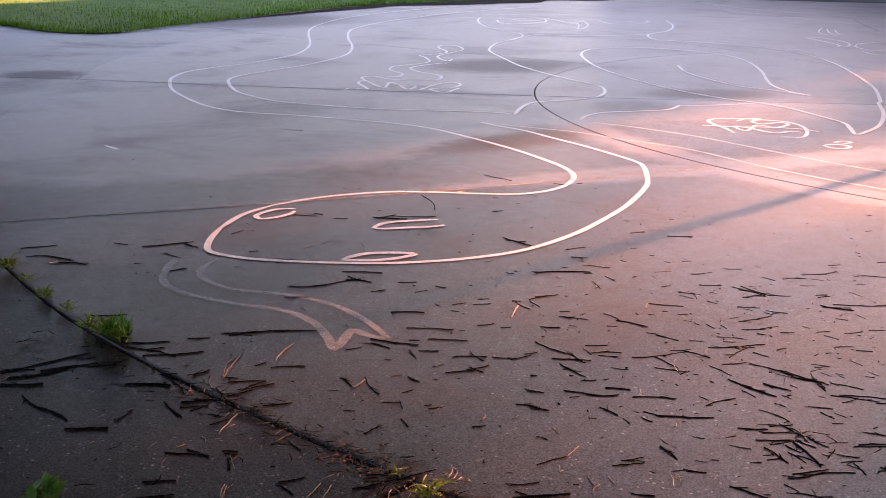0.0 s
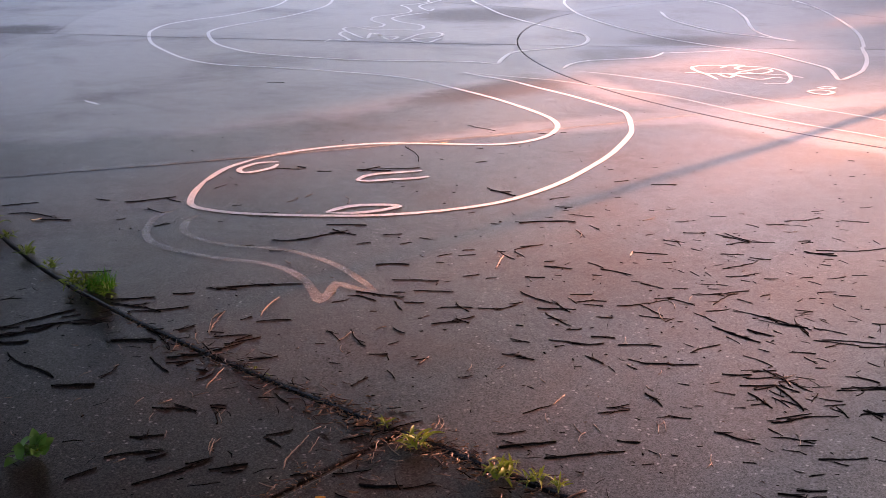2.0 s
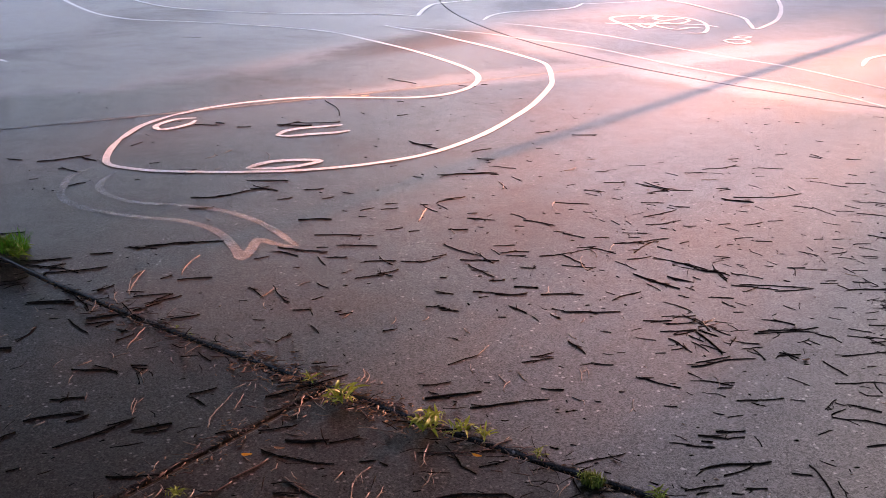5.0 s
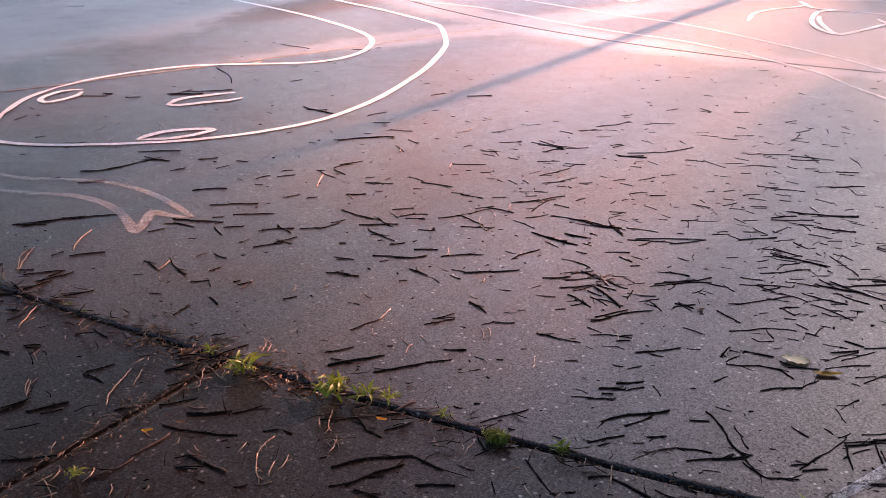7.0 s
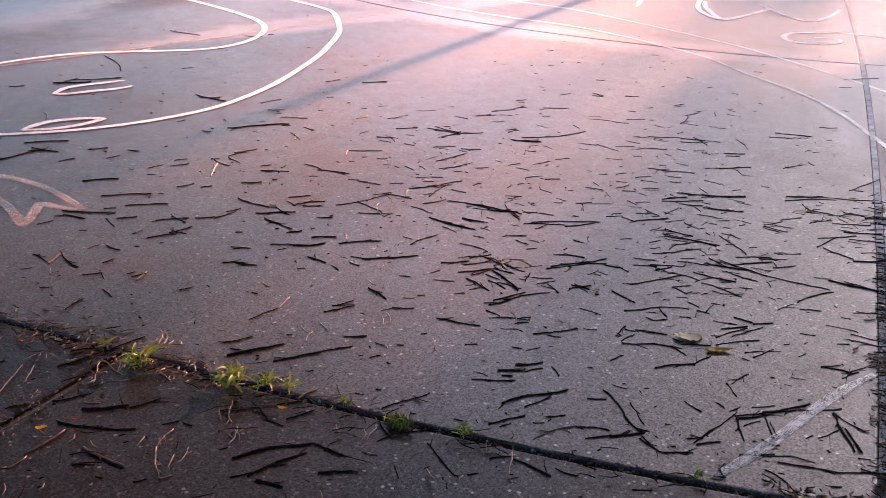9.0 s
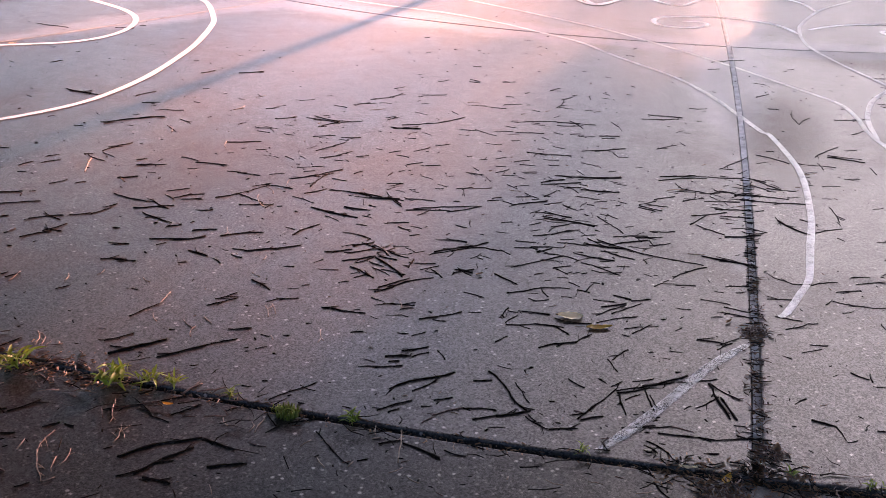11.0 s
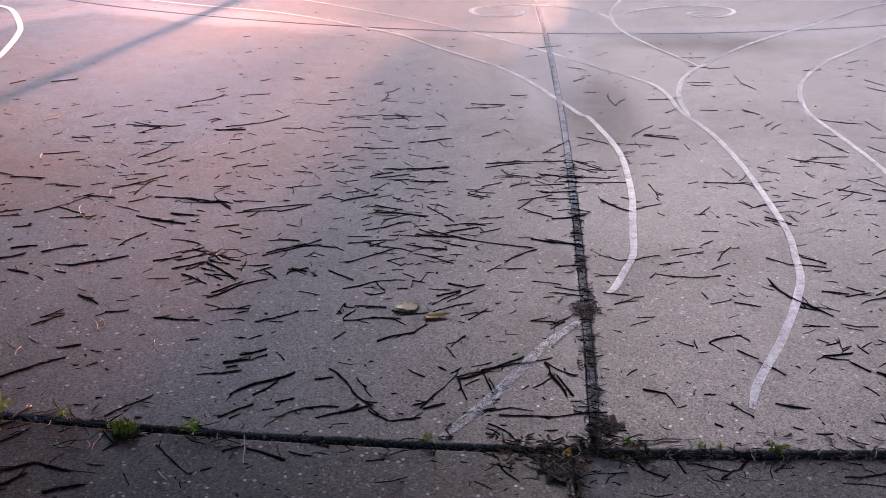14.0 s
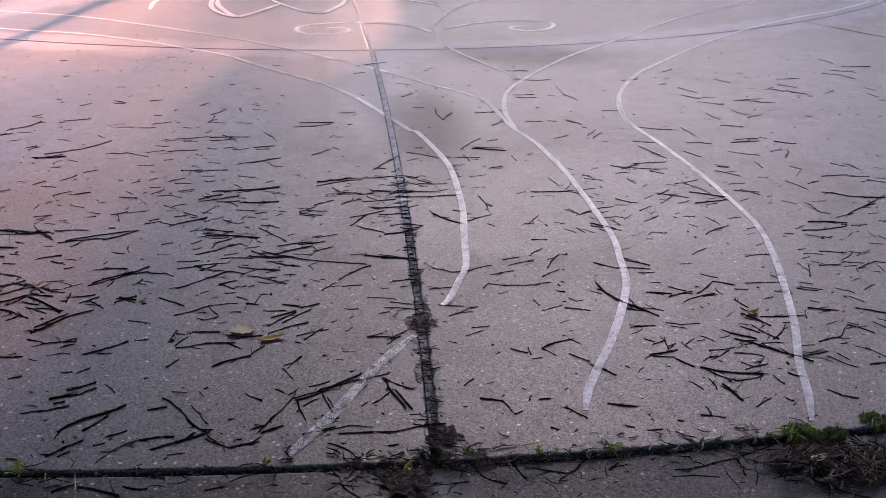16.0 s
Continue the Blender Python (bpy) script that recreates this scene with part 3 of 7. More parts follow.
paint_line("painted_petal_line", "white painted petal line on grey concrete", 0.04, [(5.99, 7.08), (5.8, 6.83), (5.64, 6.45), (5.99, 6.52), (6.26, 6.63)])
paint_line("painted_petal_line", "white painted petal line on grey concrete", 0.04, [(6.31, 6.8), (6.23, 6.58), (6.14, 6.25), (6.19, 6.11), (6.5, 6.23), (6.75, 6.4)])
paint_line("painted_petal_line", "white painted petal line on grey concrete", 0.035, [(7.12, 6.07), (7.13, 5.8), (6.93, 5.46)])
paint_line("painted_petal_line", "white painted petal line on grey concrete", 0.035, [(5.34, 7.09), (5.58, 7.34), (5.85, 7.45), (6.09, 7.47), (6.26, 7.55)])
paint_line("painted_petal_line", "white painted petal line on grey concrete", 0.04, [(6.17, 6.6), (5.91, 6.49), (5.62, 6.41), (5.63, 6.64), (5.79, 6.92), (6.1, 7.22), (6.28, 7.23), (6.18, 7.38), (6.29, 7.69)])
paint_line("painted_petal_line", "white painted petal line on grey concrete", 0.031, [(6.28, 7.23), (6.39, 7.11), (6.52, 6.95)])
paint_line("painted_loops", "white painted loops stacked like a scribbled tree", 0.035, [(1.44, 12.18), (1.55, 12.37), (1.72, 12.26), (1.69, 12.82), (1.8, 13.03), (1.86, 12.6), (1.93, 12.39), (2.06, 12.85), (2.15, 12.53), (2.29, 12.47), (2.15, 12.23), (2.12, 12.79)])
paint_line("painted_loops", "white painted loops stacked like a scribbled tree", 0.035, [(1.8, 13.03), (1.81, 13.37), (1.96, 13.48), (2.04, 13.3), (2.17, 13.12), (2.45, 13.16), (2.6, 13.04), (2.73, 13.2), (2.77, 13.55), (2.62, 13.86), (2.56, 14.12), (2.58, 14.39), (2.77, 14.65), (3.09, 14.92), (3.15, 14.85)])
paint_line("painted_loops", "white painted loops stacked like a scribbled tree", 0.035, [(2.05, 13.53), (2.22, 13.4), (2.35, 13.69), (2.27, 14.14), (2.37, 14.53), (2.59, 14.73), (2.94, 15.07), (3.02, 15.69), (3.0, 16.01), (3.26, 16.17), (3.5, 16.51), (3.52, 17.24), (3.69, 17.63), (3.87, 17.43), (3.82, 16.86), (3.56, 16.42), (3.22, 15.84), (3.22, 15.21), (3.35, 15.44)])
paint_line("painted_loops", "white painted loops stacked like a scribbled tree", 0.035, [(2.26, 12.12), (2.45, 12.46), (2.58, 12.66), (2.78, 12.8), (2.83, 12.59), (2.68, 12.34), (2.4, 12.21), (2.5, 11.91), (2.63, 12.1), (2.75, 12.28)])
paint_line("painted_scribble", "scribbled white painted loops inside an oval", 0.035, [(4.47, 9.05), (4.5, 9.33), (4.5, 9.59), (4.58, 9.79), (4.8, 9.84), (5.04, 9.74), (5.24, 9.59), (5.26, 9.32), (5.14, 9.01), (4.96, 8.76), (4.86, 8.77), (4.76, 8.78)])
paint_line("painted_scribble", "scribbled white painted loops inside an oval", 0.035, [(4.79, 9.66), (4.96, 9.82), (5.08, 9.78), (4.92, 9.62), (4.96, 9.48), (5.17, 9.56), (5.18, 9.42), (4.97, 9.28), (4.87, 9.42), (4.62, 9.13), (4.63, 9.38), (4.73, 9.24), (4.77, 9.08), (4.84, 8.98), (5.01, 9.06), (5.08, 8.99)])
paint_line("painted_scribble", "scribbled white painted loops inside an oval", 0.031, [(4.35, 9.47), (4.62, 9.35), (4.92, 9.29), (5.18, 9.16), (5.25, 9.0)])
paint_line("painted_tiny_oval", "tiny white painted oval on concrete", 0.035, [(4.92, 8.35), (4.92, 8.24), (4.99, 8.18), (5.11, 8.27), (5.09, 8.36), (5.01, 8.39), (4.92, 8.35)])
paint_line("painted_tiny_oval", "tiny white painted oval on concrete", 0.031, [(5.09, 8.49), (5.16, 8.43), (5.25, 8.48), (5.2, 8.54), (5.09, 8.49)])
paint_line("painted_far_loops", "thin white painted loops on far concrete", 0.026, [(12.46, 21.58), (11.86, 20.66), (11.54, 19.96), (11.6, 19.56)])
paint_line("painted_far_loops", "thin white painted loops on far concrete", 0.026, [(12.39, 21.27), (11.85, 20.24), (11.73, 19.69)])
paint_line("painted_far_loops", "thin white painted loops on far concrete", 0.026, [(12.39, 20.97), (11.95, 20.1), (11.85, 19.69)])
paint_line("painted_far_loops", "thin white painted loops on far concrete", 0.031, [(10.95, 19.42), (11.0, 18.92), (10.98, 18.32), (10.79, 17.76), (10.48, 17.33), (10.42, 17.55)])
paint_line("painted_far_loops", "thin white painted loops on far concrete", 0.031, [(10.75, 19.17), (10.59, 18.21), (10.47, 17.54), (10.24, 17.23)])
paint_line("painted_far_loops", "thin white painted loops on far concrete", 0.035, [(11.5, 18.09), (10.97, 17.76), (10.59, 17.23), (10.49, 16.72), (10.7, 16.52)])
paint_line("painted_far_loops", "thin white painted loops on far concrete", 0.035, [(10.21, 16.43), (10.12, 15.97), (10.23, 15.79)])
paint_line("painted_far_line", "thin faded white painted line far off", 0.022, [(14.34, 31.72), (14.21, 28.56), (14.81, 26.65), (15.29, 25.35), (15.56, 24.15)])
paint_line("painted_far_line", "thin faded white painted line far off", 0.022, [(13.04, 27.45), (13.49, 25.88), (13.66, 24.05), (13.9, 22.79)])
paint_line("painted_far_line", "thin faded white painted line far off", 0.022, [(5.05, 24.72), (5.67, 24.38), (6.46, 24.06), (7.29, 24.29)])
paint_line("painted_far_line", "thin faded white painted line far off", 0.018, [(5.72, 25.77), (6.56, 25.41), (7.71, 25.7), (8.9, 25.16), (9.8, 25.02)])
paint_line("painted_tick", "short white paint mark on the concrete", 0.04, [(-0.78, 8.98), (-0.67, 8.79)])


# ---- fallen twigs: middle, heading, length, kind, thickness in millimetres ----
twig(1.701, 1.583, -100, 0.090, DARK, 4.0)
twig(0.710, 2.238, -51, 0.072, DARK, 5.8)
twig(1.164, 2.065, -13, 0.028, DARK, 3.5)
twig(1.905, 1.413, -35, 0.050, DARK, 4.0)
twig(1.002, 2.151, -104, 0.054, DARK, 4.0)
twig(0.875, 2.211, -23, 0.095, DARK, 5.3)
twig(1.125, 2.098, -87, 0.066, DARK, 3.4)
twig(1.969, 1.350, -77, 0.052, DARK, 4.3)
twig(1.718, 1.673, -72, 0.062, DARK, 3.7)
twig(0.671, 2.304, -2, 0.070, DARK, 3.7)
twig(1.373, 1.973, -58, 0.059, DARK, 4.5)
twig(1.307, 2.026, -70, 0.112, DARK, 6.3)
twig(0.714, 2.304, 19, 0.086, DARK, 6.5)
twig(0.499, 2.373, 2, 0.031, PALE, 3.1)
twig(2.106, 1.231, -3, 0.070, DARK, 4.2)
twig(1.433, 1.975, -63, 0.054, DARK, 4.9)
twig(1.990, 1.423, -120, 0.108, DARK, 4.7)
twig(1.264, 2.098, -16, 0.063, DARK, 4.4)
twig(2.054, 1.339, -126, 0.091, DARK, 6.1)
twig(1.081, 2.202, 20, 0.038, PALE, 3.4)
twig(0.796, 2.322, 5, 0.084, DARK, 6.2)
twig(2.090, 1.288, -64, 0.099, DARK, 3.8)
twig(1.126, 2.184, -93, 0.107, DARK, 4.8)
twig(1.287, 2.095, 55, 0.205, PALE, 4.5)
twig(0.976, 2.258, -53, 0.049, RED, 3.6)
twig(1.814, 1.670, -102, 0.049, DARK, 3.3)
twig(0.896, 2.311, -62, 0.101, DARK, 4.9)
twig(0.528, 2.429, 63, 0.064, PALE, 3.4)
twig(0.147, 2.482, 76, 0.049, PALE, 3.5)
twig(0.715, 2.385, 5, 0.098, DARK, 6.8)
twig(0.498, 2.442, -102, 0.142, PALE, 4.4)
twig(2.183, 1.231, 3, 0.085, DARK, 4.8)
twig(1.815, 1.729, -83, 0.070, DARK, 3.9)
twig(0.818, 2.372, -17, 0.113, DARK, 6.9)
twig(0.561, 2.447, 53, 0.071, PALE, 3.4)
twig(0.004, 2.514, 6, 0.051, PALE, 3.7)
twig(1.910, 1.637, -36, 0.037, DARK, 4.1)
twig(2.232, 1.166, 0, 0.069, DARK, 3.6)
twig(1.038, 2.303, 14, 0.045, DARK, 3.4)
twig(0.335, 2.509, -29, 0.057, DARK, 3.6)
twig(1.667, 1.916, -26, 0.074, DARK, 4.7)
twig(0.009, 2.544, -82, 0.097, PALE, 3.6)
twig(2.035, 1.530, -48, 0.059, DARK, 4.1)
twig(1.018, 2.335, 43, 0.069, PALE, 3.2)
twig(1.396, 2.131, 11, 0.048, RED, 3.8)
twig(0.386, 2.522, -60, 0.147, RED, 6.6)
twig(2.348, 1.014, -34, 0.103, DARK, 4.2)
twig(1.627, 1.973, -80, 0.083, DARK, 4.3)
twig(1.154, 2.287, -16, 0.145, DARK, 5.0)
twig(1.526, 2.066, -13, 0.066, DARK, 4.5)
twig(0.133, 2.567, 20, 0.075, RED, 4.3)
twig(2.026, 1.583, -49, 0.037, DARK, 4.2)
twig(0.107, 2.571, 60, 0.064, PALE, 3.8)
twig(1.058, 2.346, -96, 0.071, DARK, 4.7)
twig(1.914, 1.724, -45, 0.146, DARK, 5.2)
twig(0.708, 2.478, -95, 0.056, PALE, 3.0)
twig(0.700, 2.482, 58, 0.084, PALE, 4.0)
twig(1.632, 2.002, -96, 0.040, DARK, 4.3)
twig(1.472, 2.123, -58, 0.022, PALE, 3.4)
twig(2.503, 0.639, -77, 0.078, DARK, 4.2)
twig(1.462, 2.139, -5, 0.094, RED, 4.6)
twig(2.490, 0.718, -85, 0.082, DARK, 5.4)
twig(1.343, 2.217, 3, 0.034, DARK, 4.0)
twig(2.471, 0.785, -49, 0.064, DARK, 4.1)
twig(1.841, 1.827, -26, 0.090, DARK, 4.0)
twig(0.193, 2.587, 38, 0.066, RED, 3.5)
twig(1.603, 2.044, -17, 0.095, DARK, 6.7)
twig(2.429, 0.923, -139, 0.078, DARK, 6.7)
twig(1.872, 1.804, -27, 0.092, DARK, 3.8)
twig(0.030, 2.601, 61, 0.063, PALE, 3.7)
twig(2.380, 1.051, -59, 0.042, DARK, 3.7)
twig(0.543, 2.545, 47, 0.088, PALE, 3.3)
twig(2.026, 1.636, -31, 0.141, DARK, 4.5)
twig(1.764, 1.919, -15, 0.065, DARK, 6.1)
twig(1.540, 2.105, -36, 0.084, DARK, 4.7)
twig(1.929, 1.757, -59, 0.061, RED, 3.4)
twig(2.426, 0.964, -30, 0.084, DARK, 4.4)
twig(1.427, 2.191, -22, 0.029, DARK, 3.1)
twig(1.359, 2.237, -2, 0.106, DARK, 4.8)
twig(0.817, 2.491, -62, 0.051, DARK, 3.7)
twig(1.772, 1.951, 19, 0.088, DARK, 6.7)
twig(2.256, 1.369, -83, 0.025, DARK, 4.1)
twig(1.646, 2.075, -95, 0.084, DARK, 5.9)
twig(1.487, 2.200, -15, 0.053, DARK, 4.5)
twig(0.889, 2.505, 9, 0.084, DARK, 4.0)
twig(1.902, 1.860, -90, 0.031, DARK, 3.2)
twig(0.269, 2.654, 34, 0.133, RED, 4.9)
twig(0.573, 2.609, -4, 0.044, DARK, 3.3)
twig(2.069, 1.692, -37, 0.031, DARK, 3.3)
twig(0.440, 2.646, -29, 0.106, DARK, 4.3)
twig(0.037, 2.686, -14, 0.096, DARK, 4.5)
twig(1.683, 2.096, -108, 0.068, DARK, 3.6)
twig(1.135, 2.438, 8, 0.089, DARK, 3.7)
twig(0.730, 2.591, 71, 0.088, PALE, 4.0)
twig(0.800, 2.571, -86, 0.115, DARK, 4.3)
twig(2.530, 0.927, -21, 0.119, DARK, 5.2)
twig(1.881, 1.933, -122, 0.110, DARK, 7.1)
twig(2.526, 0.964, 14, 0.077, DARK, 4.0)
twig(2.261, 1.490, -18, 0.029, DARK, 3.6)
twig(-0.049, 2.708, -14, 0.081, DARK, 4.2)
twig(0.777, 2.596, -14, 0.106, RED, 4.7)
twig(0.096, 2.716, 43, 0.045, PALE, 3.3)
twig(0.867, 2.580, -6, 0.077, RED, 4.2)
twig(1.955, 1.895, -124, 0.078, DARK, 4.3)
twig(0.269, 2.710, -70, 0.030, PALE, 3.5)
twig(1.440, 2.320, 2, 0.096, DARK, 6.1)
twig(1.488, 2.290, 13, 0.104, DARK, 4.3)
twig(0.353, 2.708, -41, 0.109, DARK, 4.8)
twig(0.038, 2.731, 75, 0.055, PALE, 3.1)
twig(1.211, 2.448, 7, 0.064, DARK, 3.8)
twig(1.956, 1.909, -121, 0.107, DARK, 5.1)
twig(1.700, 2.143, -103, 0.057, DARK, 3.9)
twig(2.268, 1.530, -119, 0.065, DARK, 4.1)
twig(1.878, 1.990, 21, 0.140, DARK, 4.1)
twig(2.367, 1.374, -98, 0.080, DARK, 4.1)
twig(1.929, 1.945, 1, 0.055, DARK, 4.0)
twig(1.665, 2.189, -102, 0.147, DARK, 5.9)
twig(2.110, 1.768, -116, 0.118, DARK, 6.7)
twig(0.940, 2.589, 21, 0.072, RED, 6.0)
twig(1.635, 2.227, -28, 0.052, DARK, 4.7)
twig(2.083, 1.821, 7, 0.096, DARK, 4.5)
twig(2.269, 1.587, -63, 0.063, DARK, 5.5)
twig(1.534, 2.316, -10, 0.121, DARK, 6.8)
twig(1.958, 1.972, -14, 0.100, DARK, 5.9)
twig(1.847, 2.083, -85, 0.063, DARK, 4.2)
twig(2.119, 1.807, -119, 0.186, DARK, 7.8)
twig(1.974, 1.967, -27, 0.130, DARK, 4.0)
twig(0.540, 2.740, 9, 0.089, DARK, 3.7)
twig(2.370, 1.478, -44, 0.032, DARK, 5.4)
twig(0.441, 2.763, -15, 0.120, DARK, 7.4)
twig(2.487, 1.296, -58, 0.092, DARK, 5.6)
twig(2.594, 1.083, -62, 0.067, DARK, 4.0)
twig(1.918, 2.055, -88, 0.032, DARK, 3.8)
twig(1.407, 2.455, -30, 0.061, DARK, 3.8)
twig(1.454, 2.428, -24, 0.077, DARK, 4.0)
twig(2.042, 1.964, -18, 0.098, DARK, 5.8)
twig(2.614, 1.106, -135, 0.047, DARK, 3.7)
twig(2.167, 1.837, -88, 0.102, DARK, 4.5)
twig(2.019, 2.002, -17, 0.065, DARK, 3.8)
twig(2.061, 1.964, -7, 0.164, DARK, 6.9)
twig(1.482, 2.446, -21, 0.031, DARK, 5.5)
twig(0.374, 2.853, 1, 0.108, DARK, 3.9)
twig(0.233, 2.870, 9, 0.061, DARK, 4.0)
twig(2.145, 1.923, -24, 0.122, DARK, 5.0)
twig(1.510, 2.463, -31, 0.079, DARK, 5.5)
twig(1.619, 2.409, -101, 0.056, DARK, 3.6)
twig(1.570, 2.442, -3, 0.052, DARK, 4.2)
twig(2.002, 2.108, -110, 0.075, DARK, 3.8)
twig(0.048, 2.925, 3, 0.059, DARK, 3.6)
twig(1.574, 2.479, -14, 0.082, DARK, 5.8)
twig(2.760, 1.011, -7, 0.072, DARK, 4.3)
twig(0.617, 2.882, -76, 0.104, RED, 3.9)
twig(0.039, 2.953, 6, 0.111, DARK, 6.0)
twig(1.196, 2.710, -3, 0.035, DARK, 3.5)
twig(2.755, 1.103, -122, 0.102, DARK, 6.8)
twig(2.770, 1.081, -153, 0.107, PALE, 3.7)
twig(2.723, 1.200, -108, 0.057, DARK, 4.3)
twig(0.994, 2.806, -1, 0.147, DARK, 6.2)
twig(2.765, 1.103, -79, 0.032, RED, 3.5)
twig(2.065, 2.146, 17, 0.084, DARK, 4.4)
twig(0.217, 2.971, 66, 0.145, PALE, 4.6)
twig(0.678, 2.913, -50, 0.109, RED, 4.4)
twig(0.456, 2.957, 72, 0.135, PALE, 3.7)
twig(2.625, 1.438, -96, 0.071, DARK, 5.1)
twig(2.763, 1.167, -133, 0.067, DARK, 4.1)
twig(1.946, 2.288, -14, 0.124, DARK, 5.9)
twig(-0.045, 3.006, 19, 0.071, DARK, 4.5)
twig(0.631, 2.941, -4, 0.114, RED, 5.0)
twig(0.510, 2.967, -76, 0.093, PALE, 3.3)
twig(1.114, 2.800, -6, 0.095, DARK, 4.1)
twig(2.633, 1.468, -88, 0.057, DARK, 4.3)
twig(1.825, 2.402, 16, 0.055, DARK, 4.1)
twig(1.383, 2.692, -111, 0.072, PALE, 3.8)
twig(2.701, 1.365, 7, 0.042, DARK, 3.6)
twig(1.631, 2.552, 0, 0.047, DARK, 3.4)
twig(1.292, 2.744, -33, 0.020, DARK, 3.3)
twig(0.899, 2.897, -1, 0.173, DARK, 7.9)
twig(1.239, 2.777, -58, 0.031, DARK, 3.4)
twig(1.483, 2.659, -22, 0.037, DARK, 3.5)
twig(2.895, 0.945, -117, 0.036, DARK, 3.6)
twig(0.288, 3.037, 66, 0.096, PALE, 3.6)
twig(2.830, 1.169, -89, 0.105, DARK, 4.3)
twig(2.042, 2.282, 13, 0.075, DARK, 4.6)
twig(2.646, 1.542, -89, 0.073, DARK, 5.2)
twig(2.864, 1.106, -28, 0.099, DARK, 3.7)
twig(2.954, 0.841, -70, 0.046, DARK, 4.3)
twig(2.564, 1.702, -81, 0.056, DARK, 4.4)
twig(2.949, 0.885, -97, 0.043, DARK, 4.3)
twig(0.263, 3.069, 63, 0.070, PALE, 3.4)
twig(2.583, 1.679, -134, 0.049, DARK, 4.4)
twig(2.615, 1.629, -99, 0.057, DARK, 4.4)
twig(0.177, 3.075, -64, 0.074, DARK, 3.8)
twig(-0.002, 3.081, 80, 0.094, PALE, 4.0)
twig(2.851, 1.198, -70, 0.097, DARK, 6.7)
twig(1.195, 2.853, -22, 0.068, DARK, 5.9)
twig(2.916, 1.034, -121, 0.054, DARK, 3.9)
twig(-0.005, 3.095, 83, 0.088, PALE, 3.4)
twig(1.070, 2.907, 55, 0.070, PALE, 3.3)
twig(0.436, 3.067, 17, 0.144, DARK, 4.5)
twig(2.018, 2.357, -89, 0.063, DARK, 4.9)
twig(2.898, 1.113, -52, 0.098, DARK, 6.3)
twig(0.873, 2.981, 3, 0.090, DARK, 4.0)
twig(2.828, 1.291, -98, 0.071, DARK, 6.2)
twig(2.474, 1.884, -73, 0.027, DARK, 3.1)
twig(2.366, 2.027, 6, 0.072, DARK, 4.6)
twig(1.934, 2.454, -29, 0.089, DARK, 4.5)
twig(1.736, 2.599, -48, 0.043, DARK, 4.3)
twig(1.995, 2.410, -45, 0.064, DARK, 6.3)
twig(2.659, 1.653, -9, 0.074, DARK, 6.4)
twig(2.822, 1.358, -54, 0.067, DARK, 4.1)
twig(2.354, 2.069, -50, 0.086, DARK, 5.1)
twig(1.716, 2.629, -15, 0.061, DARK, 6.0)
twig(2.978, 1.008, -82, 0.049, DARK, 4.9)
twig(0.197, 3.138, 12, 0.083, DARK, 4.0)
twig(0.567, 3.093, 21, 0.138, DARK, 5.1)
twig(2.353, 2.091, -17, 0.061, DARK, 4.0)
twig(1.075, 2.962, -88, 0.059, PALE, 3.3)
twig(2.947, 1.118, -24, 0.086, DARK, 4.8)
twig(0.678, 3.079, 70, 0.076, PALE, 3.6)
twig(0.441, 3.123, 28, 0.072, RED, 3.9)
twig(2.404, 2.043, 1, 0.080, DARK, 3.9)
twig(2.087, 2.367, -29, 0.088, DARK, 4.7)
twig(1.933, 2.495, 18, 0.068, DARK, 4.0)
twig(2.846, 1.371, -30, 0.098, DARK, 6.7)
twig(2.946, 1.144, -90, 0.054, DARK, 3.7)
twig(2.233, 2.238, 11, 0.094, DARK, 3.9)
twig(2.216, 2.258, -15, 0.059, DARK, 4.0)
twig(1.135, 2.954, -87, 0.051, PALE, 3.6)
twig(0.666, 3.095, 69, 0.095, PALE, 3.3)
twig(2.726, 1.612, -97, 0.051, DARK, 4.2)
twig(1.788, 2.618, -8, 0.082, DARK, 4.7)
twig(2.718, 1.636, -26, 0.051, DARK, 4.2)
twig(2.059, 2.416, -65, 0.035, DARK, 4.0)
twig(2.569, 1.876, -13, 0.069, DARK, 3.5)
twig(1.544, 2.781, -45, 0.068, DARK, 4.2)
twig(0.447, 3.151, 2, 0.093, DARK, 4.8)
twig(1.861, 2.592, -32, 0.041, DARK, 3.2)
twig(-0.137, 3.191, 83, 0.054, PALE, 3.1)
twig(2.946, 1.235, -6, 0.094, DARK, 4.0)
twig(1.938, 2.541, 35, 0.080, DARK, 4.2)
twig(1.494, 2.829, -52, 0.077, DARK, 5.7)
twig(-0.189, 3.194, -5, 0.098, DARK, 4.3)
twig(1.313, 2.922, -108, 0.080, PALE, 3.8)
twig(1.693, 2.720, -13, 0.045, DARK, 4.5)
twig(2.210, 2.325, -12, 0.142, DARK, 4.2)
twig(1.967, 2.535, -54, 0.034, DARK, 3.3)
twig(2.018, 2.495, -46, 0.098, DARK, 5.4)
twig(1.008, 3.054, -101, 0.061, PALE, 2.9)
twig(1.339, 2.925, -107, 0.072, PALE, 4.0)
twig(2.895, 1.417, -15, 0.050, DARK, 4.3)
twig(2.933, 1.341, -119, 0.060, DARK, 3.5)
twig(2.616, 1.889, -39, 0.054, DARK, 3.9)
twig(3.007, 1.172, -61, 0.083, DARK, 4.0)
twig(1.687, 2.756, -39, 0.101, DARK, 4.2)
twig(2.891, 1.444, -81, 0.036, DARK, 3.5)
twig(1.688, 2.760, -111, 0.079, PALE, 3.7)
twig(2.987, 1.250, -35, 0.086, DARK, 4.4)
twig(1.719, 2.747, -12, 0.045, DARK, 3.6)
twig(2.505, 2.067, -77, 0.050, DARK, 3.5)
